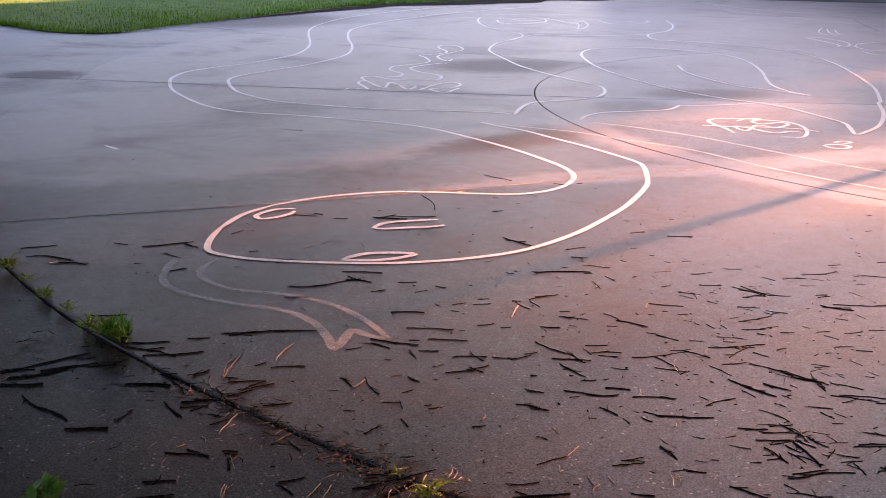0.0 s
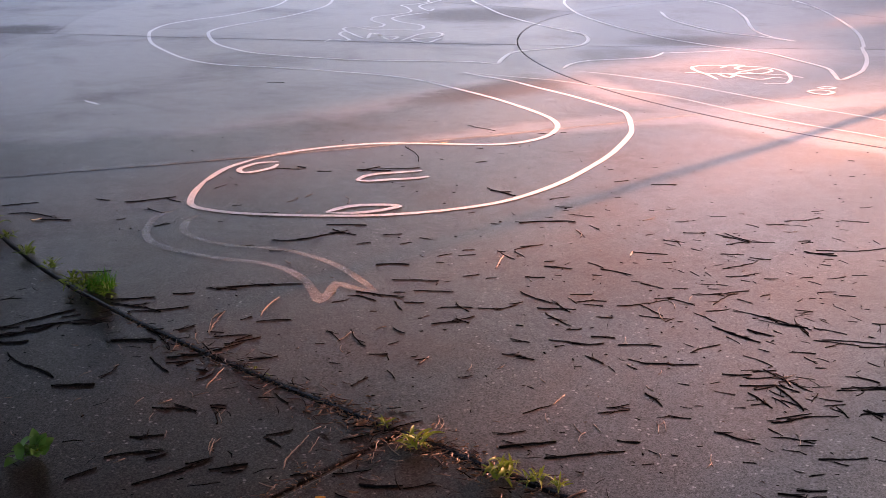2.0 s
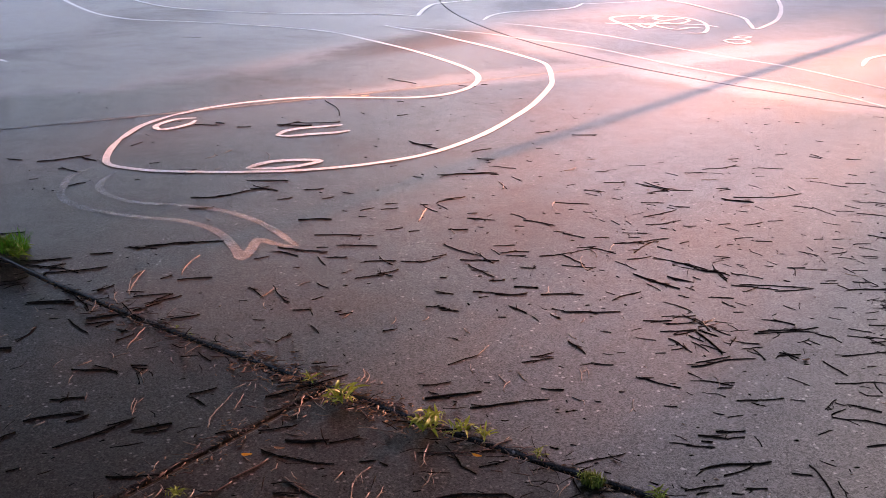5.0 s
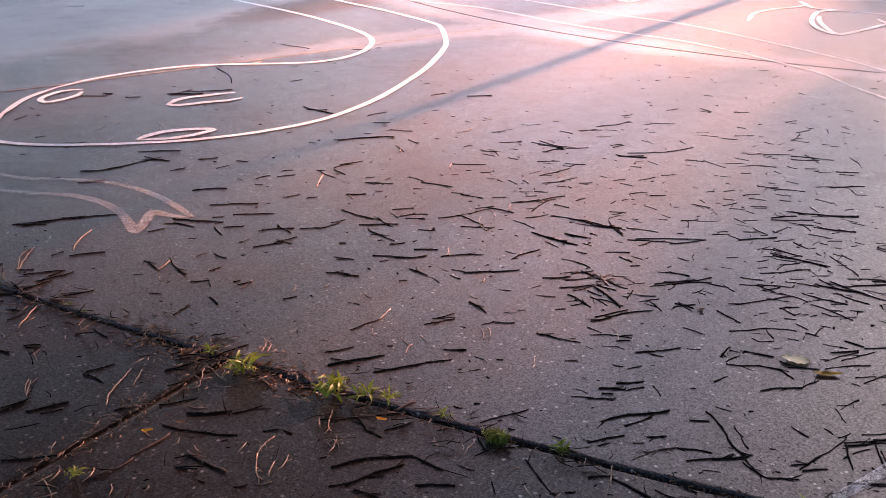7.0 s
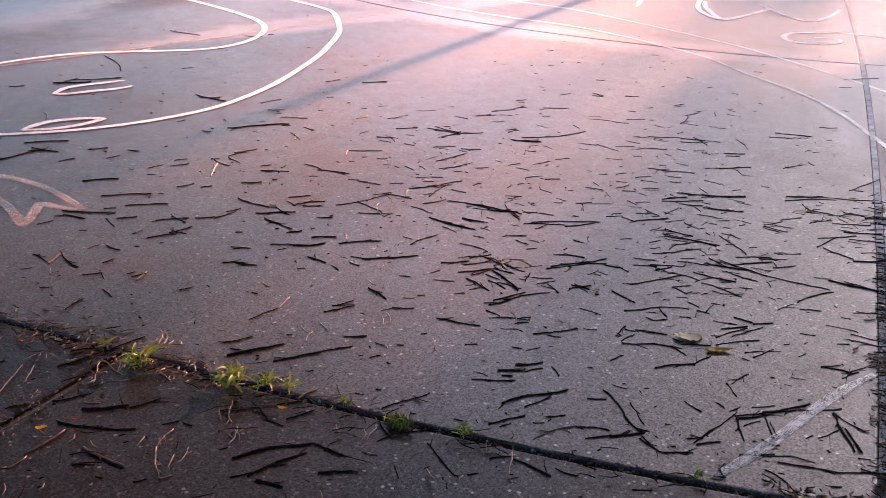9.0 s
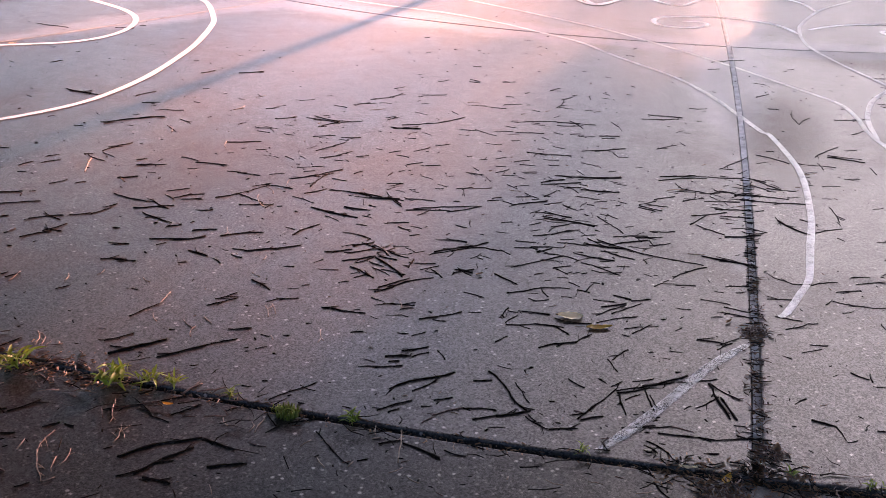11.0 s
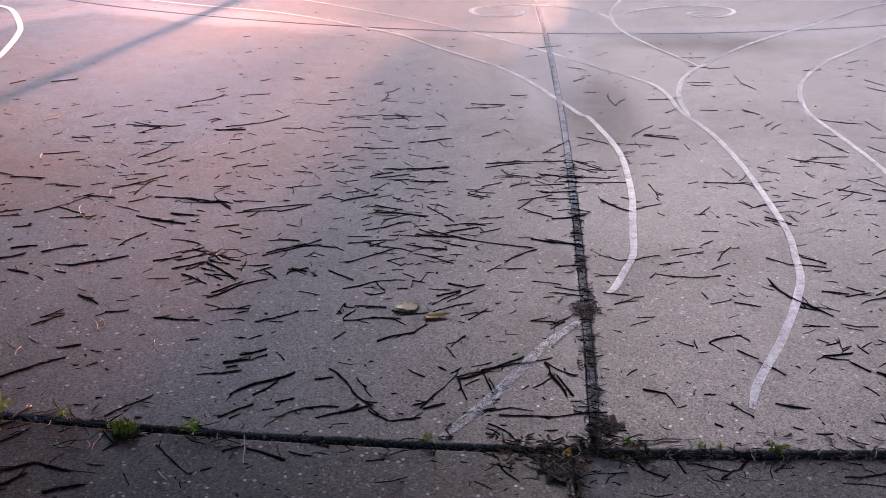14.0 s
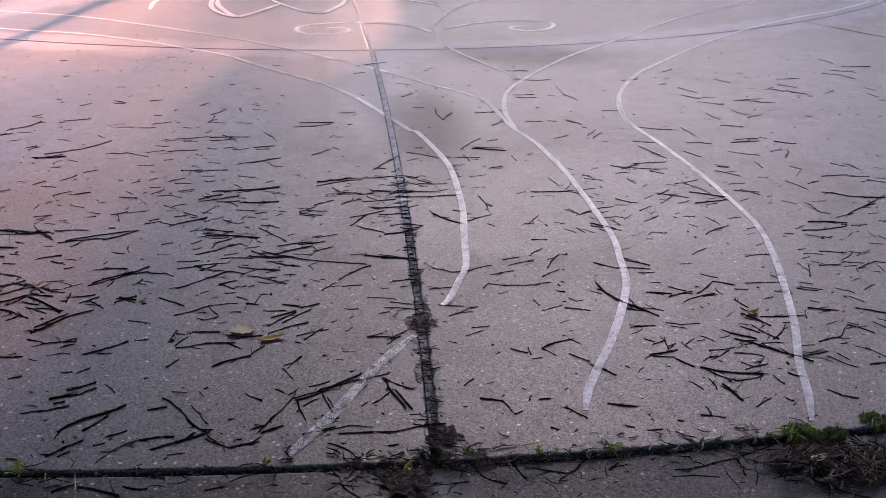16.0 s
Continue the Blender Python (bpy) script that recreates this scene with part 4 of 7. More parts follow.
twig(2.968, 1.345, -1, 0.053, DARK, 3.7)
twig(1.649, 2.818, -68, 0.056, DARK, 3.5)
twig(3.093, 1.048, -87, 0.087, DARK, 6.1)
twig(0.014, 3.271, -85, 0.080, DARK, 4.5)
twig(0.998, 3.117, 20, 0.113, DARK, 4.4)
twig(2.240, 2.386, 3, 0.131, DARK, 4.1)
twig(3.148, 0.905, -83, 0.033, DARK, 3.3)
twig(0.026, 3.284, -84, 0.096, PALE, 3.6)
twig(1.225, 3.053, 1, 0.106, DARK, 4.6)
twig(1.409, 2.974, -31, 0.071, DARK, 4.4)
twig(2.288, 2.369, 3, 0.131, DARK, 4.6)
twig(3.153, 0.955, -102, 0.067, DARK, 4.4)
twig(3.021, 1.315, -97, 0.051, DARK, 4.0)
twig(3.093, 1.147, -92, 0.111, DARK, 6.2)
twig(2.071, 2.572, -78, 0.033, DARK, 3.5)
twig(3.099, 1.141, -92, 0.056, DARK, 3.9)
twig(2.095, 2.556, -22, 0.052, DARK, 4.1)
twig(3.146, 1.026, -31, 0.103, PALE, 3.7)
twig(2.271, 2.410, -14, 0.089, DARK, 6.3)
twig(2.494, 2.182, -28, 0.038, DARK, 3.7)
twig(3.083, 1.217, -81, 0.071, DARK, 5.3)
twig(2.962, 1.509, -40, 0.085, DARK, 4.3)
twig(3.213, 0.854, -37, 0.054, DARK, 5.8)
twig(2.659, 2.007, -5, 0.093, DARK, 3.8)
twig(1.253, 3.087, 9, 0.084, DARK, 4.1)
twig(2.268, 2.450, -46, 0.074, DARK, 4.0)
twig(2.444, 2.278, -48, 0.046, DARK, 4.2)
twig(0.024, 3.343, -25, 0.047, DARK, 4.3)
twig(2.553, 2.162, -55, 0.110, DARK, 4.3)
twig(1.081, 3.167, 46, 0.087, PALE, 4.1)
twig(3.114, 1.241, -75, 0.087, DARK, 6.5)
twig(1.728, 2.885, 8, 0.122, DARK, 6.0)
twig(0.023, 3.364, -13, 0.049, DARK, 3.8)
twig(-0.110, 3.362, -18, 0.144, DARK, 4.3)
twig(2.143, 2.601, -111, 0.079, DARK, 4.6)
twig(2.372, 2.394, -18, 0.066, DARK, 5.9)
twig(2.088, 2.646, -11, 0.112, DARK, 5.1)
twig(2.718, 1.996, -30, 0.030, DARK, 3.9)
twig(2.678, 2.057, -57, 0.083, DARK, 4.4)
twig(2.333, 2.441, -61, 0.060, DARK, 5.9)
twig(0.225, 3.374, -67, 0.085, DARK, 4.3)
twig(2.601, 2.167, -58, 0.130, DARK, 4.2)
twig(1.767, 2.890, 0, 0.082, DARK, 4.3)
twig(2.256, 2.540, -61, 0.045, DARK, 4.5)
twig(1.760, 2.906, 5, 0.128, DARK, 5.9)
twig(1.379, 3.107, -81, 0.102, DARK, 6.7)
twig(3.284, 0.887, -106, 0.076, DARK, 3.6)
twig(2.186, 2.607, -33, 0.103, DARK, 3.9)
twig(2.888, 1.802, -17, 0.084, DARK, 3.7)
twig(3.171, 1.244, -93, 0.069, DARK, 4.5)
twig(2.935, 1.734, -63, 0.083, DARK, 5.3)
twig(3.191, 1.201, -108, 0.116, DARK, 3.9)
twig(1.841, 2.883, -10, 0.106, DARK, 4.9)
twig(2.570, 2.262, -56, 0.094, DARK, 3.8)
twig(3.222, 1.167, 7, 0.123, DARK, 5.1)
twig(3.281, 1.026, -23, 0.096, DARK, 4.6)
twig(2.891, 1.865, -121, 0.047, DARK, 4.2)
twig(2.263, 2.596, -81, 0.047, DARK, 4.3)
twig(0.204, 3.442, 42, 0.101, PALE, 3.8)
twig(3.056, 1.600, -65, 0.073, DARK, 4.5)
twig(2.094, 2.745, -83, 0.106, DARK, 5.4)
twig(3.073, 1.583, -96, 0.146, DARK, 7.4)
twig(1.724, 3.006, -96, 0.069, DARK, 4.1)
twig(-0.060, 3.465, -77, 0.055, PALE, 3.5)
twig(3.098, 1.555, -63, 0.083, DARK, 3.7)
twig(1.920, 2.900, -94, 0.078, DARK, 4.5)
twig(1.402, 3.189, -79, 0.044, PALE, 3.6)
twig(0.191, 3.482, 49, 0.077, PALE, 3.1)
twig(1.797, 2.989, -60, 0.074, DARK, 3.9)
twig(1.708, 3.045, -82, 0.094, DARK, 6.2)
twig(3.255, 1.263, -100, 0.118, DARK, 5.0)
twig(1.079, 3.328, -81, 0.043, PALE, 3.0)
twig(2.010, 2.864, -89, 0.081, DARK, 3.8)
twig(2.008, 2.869, -6, 0.081, DARK, 5.4)
twig(2.010, 2.869, -59, 0.066, DARK, 5.8)
twig(3.107, 1.629, -127, 0.092, DARK, 4.6)
twig(0.835, 3.407, 6, 0.049, DARK, 3.7)
twig(2.771, 2.168, -35, 0.090, DARK, 4.1)
twig(3.372, 1.015, 10, 0.096, DARK, 4.2)
twig(2.524, 2.457, 10, 0.083, DARK, 4.0)
twig(1.925, 2.950, -4, 0.073, DARK, 4.0)
twig(1.810, 3.024, -92, 0.185, DARK, 6.4)
twig(0.595, 3.474, -79, 0.070, DARK, 4.1)
twig(2.579, 2.404, -35, 0.067, DARK, 4.6)
twig(1.522, 3.197, -35, 0.038, DARK, 3.6)
twig(3.018, 1.855, -65, 0.029, DARK, 5.4)
twig(2.295, 2.701, -84, 0.058, DARK, 3.5)
twig(1.788, 3.067, -70, 0.063, DARK, 4.2)
twig(3.298, 1.317, -110, 0.050, DARK, 4.1)
twig(3.340, 1.213, -44, 0.143, DARK, 5.1)
twig(3.418, 0.979, -91, 0.091, DARK, 4.3)
twig(2.442, 2.585, -65, 0.019, DARK, 3.5)
twig(2.889, 2.074, 16, 0.053, DARK, 4.1)
twig(1.892, 3.013, 45, 0.076, DARK, 4.6)
twig(3.093, 1.762, -82, 0.041, DARK, 3.4)
twig(1.927, 2.998, -36, 0.094, DARK, 3.8)
twig(2.402, 2.638, -62, 0.047, DARK, 4.1)
twig(3.123, 1.732, -119, 0.173, DARK, 8.2)
twig(2.729, 2.303, -34, 0.100, DARK, 4.4)
twig(2.951, 2.017, -53, 0.144, DARK, 4.8)
twig(0.022, 3.580, 66, 0.166, PALE, 4.6)
twig(2.319, 2.729, -14, 0.067, DARK, 5.1)
twig(0.865, 3.476, 62, 0.062, PALE, 3.2)
twig(3.442, 1.014, -83, 0.035, DARK, 3.4)
twig(1.776, 3.119, 11, 0.093, DARK, 4.4)
twig(2.419, 2.659, -74, 0.136, DARK, 4.5)
twig(0.973, 3.461, 41, 0.043, PALE, 2.9)
twig(3.027, 1.941, -29, 0.075, DARK, 4.4)
twig(1.758, 3.138, -10, 0.120, DARK, 5.2)
twig(-0.011, 3.596, 33, 0.067, DARK, 3.8)
twig(1.843, 3.096, -56, 0.084, DARK, 4.5)
twig(3.342, 1.353, -116, 0.072, DARK, 5.6)
twig(3.233, 1.599, -54, 0.085, DARK, 6.6)
twig(3.490, 0.947, -108, 0.049, DARK, 3.9)
twig(2.276, 2.811, -3, 0.216, DARK, 4.8)
twig(1.335, 3.362, -83, 0.050, DARK, 3.5)
twig(1.231, 3.406, -20, 0.029, DARK, 3.1)
twig(3.277, 1.542, -20, 0.101, DARK, 4.4)
twig(2.507, 2.628, -38, 0.043, DARK, 3.6)
twig(2.120, 2.955, 18, 0.060, DARK, 3.6)
twig(3.331, 1.460, -32, 0.054, DARK, 3.7)
twig(2.667, 2.474, 4, 0.171, DARK, 4.9)
twig(0.725, 3.567, 48, 0.077, PALE, 3.8)
twig(3.466, 1.116, -22, 0.051, DARK, 3.4)
twig(-0.433, 3.617, -6, 0.139, DARK, 7.8)
twig(1.409, 3.365, -67, 0.049, DARK, 3.8)
twig(0.722, 3.579, 7, 0.050, DARK, 4.0)
twig(-0.019, 3.657, -39, 0.048, DARK, 3.8)
twig(3.500, 1.064, 14, 0.148, PALE, 4.6)
twig(3.308, 1.570, -81, 0.060, DARK, 4.3)
twig(2.041, 3.040, -8, 0.103, DARK, 4.5)
twig(3.484, 1.129, -61, 0.098, DARK, 6.1)
twig(1.798, 3.192, -5, 0.104, DARK, 4.7)
twig(2.924, 2.211, -38, 0.061, DARK, 6.1)
twig(1.732, 3.234, -16, 0.099, DARK, 6.0)
twig(3.014, 2.094, -24, 0.091, DARK, 4.6)
twig(0.611, 3.620, -91, 0.052, DARK, 4.4)
twig(2.385, 2.792, -65, 0.101, DARK, 4.4)
twig(1.881, 3.154, 6, 0.083, RED, 3.9)
twig(2.890, 2.266, -76, 0.076, DARK, 3.8)
twig(1.865, 3.165, -92, 0.105, RED, 4.7)
twig(1.870, 3.163, -56, 0.087, RED, 4.5)
twig(0.702, 3.608, 13, 0.028, DARK, 4.1)
twig(1.074, 3.516, -38, 0.072, DARK, 4.5)
twig(3.383, 1.454, -125, 0.057, DARK, 3.6)
twig(2.231, 2.937, -89, 0.062, DARK, 3.6)
twig(1.304, 3.453, -65, 0.088, DARK, 5.5)
twig(3.303, 1.653, -53, 0.039, DARK, 3.4)
twig(3.127, 1.968, -6, 0.091, DARK, 4.6)
twig(1.043, 3.545, -29, 0.085, DARK, 4.7)
twig(2.473, 2.745, -59, 0.151, DARK, 5.6)
twig(2.137, 3.015, -14, 0.140, DARK, 4.5)
twig(3.378, 1.504, 4, 0.122, DARK, 5.2)
twig(2.212, 2.968, -52, 0.068, DARK, 5.3)
twig(0.584, 3.655, -9, 0.066, DARK, 3.9)
twig(1.446, 3.407, -49, 0.066, DARK, 4.3)
twig(2.995, 2.178, -16, 0.099, DARK, 3.8)
twig(1.547, 3.367, -16, 0.199, DARK, 6.4)
twig(1.852, 3.210, -76, 0.098, DARK, 4.8)
twig(0.190, 3.701, 6, 0.100, DARK, 4.1)
twig(0.206, 3.702, 12, 0.069, DARK, 3.9)
twig(3.580, 1.006, -76, 0.094, DARK, 6.2)
twig(2.359, 2.878, -2, 0.068, DARK, 4.3)
twig(-0.321, 3.708, 63, 0.124, DARK, 4.0)
twig(2.142, 3.048, -10, 0.176, DARK, 4.9)
twig(3.452, 1.404, -53, 0.048, DARK, 3.8)
twig(1.837, 3.244, -5, 0.086, DARK, 4.2)
twig(-0.075, 3.727, 36, 0.069, DARK, 3.7)
twig(2.560, 2.711, -70, 0.121, DARK, 4.8)
twig(-0.161, 3.729, -66, 0.145, DARK, 5.6)
twig(2.383, 2.894, -34, 0.111, DARK, 4.4)
twig(3.522, 1.292, -77, 0.047, DARK, 3.9)
twig(0.467, 3.726, -93, 0.063, PALE, 3.0)
twig(3.458, 1.475, -74, 0.078, DARK, 5.4)
twig(2.138, 3.103, -48, 0.079, DARK, 6.1)
twig(3.137, 2.102, -19, 0.112, DARK, 4.0)
twig(3.363, 1.721, -42, 0.062, DARK, 4.4)
twig(2.856, 2.485, -58, 0.174, DARK, 8.2)
twig(2.880, 2.460, -68, 0.150, DARK, 4.4)
twig(2.351, 2.975, -41, 0.076, DARK, 4.7)
twig(2.480, 2.869, -47, 0.112, DARK, 4.4)
twig(1.873, 3.299, -72, 0.067, DARK, 4.4)
twig(-0.550, 3.754, -50, 0.158, DARK, 7.6)
twig(0.020, 3.795, -70, 0.188, DARK, 4.9)
twig(-0.056, 3.795, 6, 0.155, DARK, 7.4)
twig(3.641, 1.074, -105, 0.055, DARK, 4.1)
twig(2.571, 2.793, -47, 0.164, DARK, 7.8)
twig(3.359, 1.775, -52, 0.120, DARK, 6.0)
twig(0.655, 3.745, 27, 0.049, DARK, 4.1)
twig(3.317, 1.866, -84, 0.089, DARK, 4.9)
twig(3.228, 2.023, 18, 0.147, DARK, 5.2)
twig(3.145, 2.151, -24, 0.070, DARK, 4.1)
twig(3.485, 1.542, -83, 0.062, DARK, 3.5)
twig(3.608, 1.233, -66, 0.074, DARK, 4.1)
twig(3.562, 1.366, -44, 0.144, DARK, 4.7)
twig(2.569, 2.833, -86, 0.107, DARK, 4.8)
twig(0.071, 3.825, 25, 0.110, DARK, 4.8)
twig(1.103, 3.673, -39, 0.075, DARK, 4.2)
twig(1.333, 3.596, -13, 0.113, DARK, 5.8)
twig(1.272, 3.622, -30, 0.145, DARK, 5.1)
twig(1.508, 3.538, -15, 0.155, DARK, 5.2)
twig(0.537, 3.816, -81, 0.175, DARK, 4.7)
twig(2.667, 2.781, -13, 0.160, DARK, 5.7)
twig(3.419, 1.787, -78, 0.084, DARK, 6.2)
twig(3.688, 1.144, -86, 0.039, DARK, 3.3)
twig(2.447, 2.994, -15, 0.083, DARK, 4.8)
twig(3.657, 1.258, -67, 0.048, DARK, 3.4)
twig(3.626, 1.348, -111, 0.066, DARK, 3.8)
twig(1.726, 3.464, 19, 0.144, DARK, 5.2)
twig(2.036, 3.297, -77, 0.052, DARK, 4.0)
twig(0.128, 3.876, 18, 0.140, DARK, 4.9)
twig(0.491, 3.847, 54, 0.109, PALE, 4.0)
twig(1.478, 3.586, -105, 0.083, PALE, 3.5)
twig(0.453, 3.856, -74, 0.117, DARK, 4.3)
twig(1.680, 3.505, -61, 0.043, DARK, 3.4)
twig(0.123, 3.889, 39, 0.107, DARK, 5.5)
twig(3.264, 2.123, 1, 0.075, DARK, 4.4)
twig(2.519, 2.979, 1, 0.097, DARK, 4.7)
twig(1.407, 3.641, -22, 0.088, DARK, 6.1)
twig(-0.114, 3.901, 82, 0.132, PALE, 4.3)
twig(2.233, 3.213, -65, 0.047, DARK, 3.7)
twig(2.713, 2.821, -28, 0.128, DARK, 4.4)
twig(3.441, 1.871, -121, 0.085, DARK, 4.1)
twig(0.696, 3.857, -62, 0.068, DARK, 4.5)
twig(0.093, 3.927, -4, 0.130, DARK, 4.1)
twig(-0.030, 3.929, -85, 0.111, PALE, 3.9)
twig(-0.640, 3.877, -58, 0.146, DARK, 6.4)
twig(2.051, 3.359, -25, 0.082, DARK, 4.5)
twig(0.635, 3.896, 28, 0.051, PALE, 3.1)
twig(1.331, 3.738, -9, 0.054, DARK, 5.2)
twig(-0.165, 3.966, -68, 0.222, DARK, 5.0)
twig(2.558, 3.035, -10, 0.077, DARK, 4.2)
twig(2.718, 2.894, -102, 0.077, DARK, 4.5)
twig(0.036, 3.978, -19, 0.065, DARK, 3.8)
twig(-0.254, 3.970, -13, 0.163, DARK, 7.9)
twig(1.144, 3.818, -23, 0.025, DARK, 4.4)
twig(0.882, 3.901, 4, 0.115, DARK, 4.3)
twig(3.785, 1.300, -154, 0.136, DARK, 4.2)
twig(2.644, 3.014, -56, 0.121, DARK, 5.7)
twig(1.915, 3.526, -59, 0.115, DARK, 6.9)
twig(3.368, 2.183, -42, 0.061, DARK, 5.9)
twig(0.944, 3.913, -54, 0.076, DARK, 3.7)
twig(2.583, 3.095, -48, 0.084, DARK, 5.4)
twig(3.670, 1.675, -5, 0.098, DARK, 4.3)
twig(3.080, 2.619, -22, 0.144, DARK, 7.3)
twig(0.957, 3.930, 15, 0.098, DARK, 4.8)
twig(-0.065, 4.046, 37, 0.078, DARK, 4.5)
twig(0.019, 4.047, 82, 0.143, PALE, 4.3)
twig(2.192, 3.404, 21, 0.086, DARK, 3.8)
twig(2.734, 2.986, -98, 0.110, DARK, 4.4)
twig(1.305, 3.843, -69, 0.164, DARK, 4.6)
twig(0.253, 4.053, -4, 0.127, DARK, 4.7)
twig(3.018, 2.723, -81, 0.129, DARK, 4.8)
twig(3.776, 1.506, -27, 0.077, DARK, 3.8)
twig(0.048, 4.068, 74, 0.241, PALE, 4.1)
twig(1.871, 3.617, -62, 0.103, DARK, 6.7)
twig(2.217, 3.415, -31, 0.167, DARK, 4.4)
twig(1.992, 3.562, -52, 0.105, DARK, 6.8)
twig(3.881, 1.260, -40, 0.088, DARK, 4.8)
twig(2.624, 3.132, -67, 0.117, DARK, 5.2)
twig(3.817, 1.475, -60, 0.051, DARK, 5.2)
twig(2.345, 3.356, -6, 0.151, DARK, 5.0)
twig(0.154, 4.098, 33, 0.053, DARK, 4.0)
twig(2.792, 3.010, -90, 0.059, DARK, 4.1)
twig(-0.694, 4.051, -7, 0.148, DARK, 7.9)
twig(1.486, 3.833, -26, 0.066, DARK, 4.2)
twig(3.131, 2.678, -22, 0.073, DARK, 3.9)
twig(1.714, 3.750, 29, 0.055, DARK, 4.3)
twig(3.175, 2.630, -73, 0.071, DARK, 4.1)
twig(3.528, 2.147, -92, 0.053, DARK, 4.0)
twig(3.977, 1.160, -11, 0.116, DARK, 4.9)
twig(1.674, 3.792, -30, 0.121, DARK, 3.9)
twig(3.562, 2.123, -114, 0.060, DARK, 4.3)
twig(0.056, 4.154, 53, 0.089, PALE, 3.8)
twig(1.075, 4.019, -12, 0.076, DARK, 4.1)
twig(0.959, 4.049, -13, 0.122, DARK, 4.7)
twig(3.620, 2.051, -97, 0.055, DARK, 3.9)
twig(1.360, 3.933, -51, 0.051, DARK, 3.5)
twig(3.062, 2.821, 16, 0.142, DARK, 4.9)
twig(0.982, 4.050, -75, 0.109, DARK, 3.9)
twig(2.162, 3.567, -91, 0.099, DARK, 4.4)
twig(2.713, 3.170, -84, 0.071, DARK, 4.3)
twig(1.334, 3.957, -17, 0.152, DARK, 4.9)
twig(1.153, 4.015, 20, 0.095, DARK, 4.4)
twig(0.741, 4.112, -83, 0.097, DARK, 5.0)
twig(3.483, 2.314, -32, 0.047, DARK, 4.3)
twig(2.252, 3.524, -43, 0.120, DARK, 4.1)
twig(2.533, 3.329, -75, 0.053, DARK, 4.2)
twig(1.712, 3.819, -107, 0.145, PALE, 4.3)
twig(1.857, 3.751, -71, 0.116, DARK, 4.0)
twig(2.167, 3.583, -103, 0.177, DARK, 5.0)
twig(-0.728, 4.126, 11, 0.096, DARK, 4.0)
twig(2.164, 3.588, -54, 0.096, DARK, 5.3)
twig(3.648, 2.062, -71, 0.122, DARK, 4.7)
twig(2.140, 3.608, -37, 0.120, DARK, 7.3)
twig(2.610, 3.285, -14, 0.145, DARK, 6.5)
twig(3.311, 2.579, -94, 0.165, DARK, 8.0)
twig(4.016, 1.247, 0, 0.113, DARK, 4.8)
twig(3.391, 2.492, -9, 0.155, DARK, 4.5)
twig(0.252, 4.202, 68, 0.215, PALE, 4.9)
twig(1.365, 3.982, -85, 0.107, DARK, 4.6)
twig(3.663, 2.083, -83, 0.108, DARK, 7.1)
twig(0.807, 4.139, -12, 0.079, DARK, 4.4)
twig(4.012, 1.300, -57, 0.103, DARK, 4.7)
twig(1.688, 3.866, -75, 0.143, DARK, 4.6)
twig(1.197, 4.049, 9, 0.061, DARK, 4.3)
twig(-0.517, 4.193, 10, 0.262, DARK, 5.9)
twig(3.532, 2.323, 14, 0.110, DARK, 5.0)
twig(2.982, 3.005, -66, 0.095, DARK, 4.3)
twig(3.136, 2.845, -17, 0.156, DARK, 5.4)
twig(2.530, 3.397, -7, 0.047, DARK, 3.8)
twig(2.108, 3.675, -59, 0.110, DARK, 5.6)
twig(3.204, 2.771, -40, 0.113, DARK, 5.5)
twig(2.652, 3.307, -32, 0.031, DARK, 3.2)
twig(2.079, 3.700, -60, 0.115, DARK, 5.8)
twig(0.524, 4.213, 18, 0.066, DARK, 3.6)
twig(3.314, 2.659, -125, 0.087, DARK, 4.3)
twig(-0.364, 4.236, 40, 0.064, DARK, 4.2)
twig(-0.728, 4.192, -1, 0.119, DARK, 4.7)
twig(2.859, 3.158, -22, 0.053, DARK, 3.8)
twig(-0.729, 4.198, 33, 0.130, DARK, 4.9)
twig(-0.223, 4.257, -4, 0.127, DARK, 4.4)
twig(2.631, 3.357, -21, 0.064, DARK, 4.0)
twig(-0.129, 4.267, 5, 0.150, DARK, 5.3)
twig(1.643, 3.942, 4, 0.137, DARK, 4.7)
twig(1.423, 4.029, -81, 0.069, DARK, 3.7)
twig(3.404, 2.587, -87, 0.083, DARK, 4.7)
twig(0.629, 4.229, -50, 0.104, DARK, 4.7)
twig(1.474, 4.019, 10, 0.077, DARK, 4.0)
twig(1.946, 3.815, 4, 0.104, DARK, 4.3)
twig(1.514, 4.007, -17, 0.083, DARK, 4.2)
twig(2.449, 3.517, -119, 0.089, DARK, 4.4)
twig(2.033, 3.777, -49, 0.083, DARK, 3.9)
twig(3.930, 1.728, -9, 0.150, DARK, 5.9)
twig(3.019, 3.057, -1, 0.092, DARK, 3.9)
twig(1.293, 4.098, -61, 0.167, DARK, 5.6)
twig(1.791, 3.912, -96, 0.090, PALE, 3.3)
twig(3.497, 2.522, -121, 0.035, DARK, 3.6)
twig(3.254, 2.830, -33, 0.141, DARK, 6.2)
twig(3.910, 1.822, -99, 0.040, DARK, 3.4)
twig(2.747, 3.329, 20, 0.100, DARK, 4.0)
twig(0.693, 4.261, -30, 0.208, DARK, 5.0)
twig(1.841, 3.906, -47, 0.048, PALE, 2.9)
twig(-0.587, 4.280, 28, 0.198, DARK, 6.2)
twig(1.761, 3.949, 14, 0.114, DARK, 4.0)
twig(3.327, 2.772, -11, 0.058, DARK, 3.5)
twig(0.772, 4.265, -13, 0.044, DARK, 3.8)
twig(2.482, 3.554, -16, 0.068, DARK, 4.9)
twig(3.732, 2.212, -16, 0.091, DARK, 3.7)
twig(1.839, 3.933, -53, 0.129, DARK, 4.6)
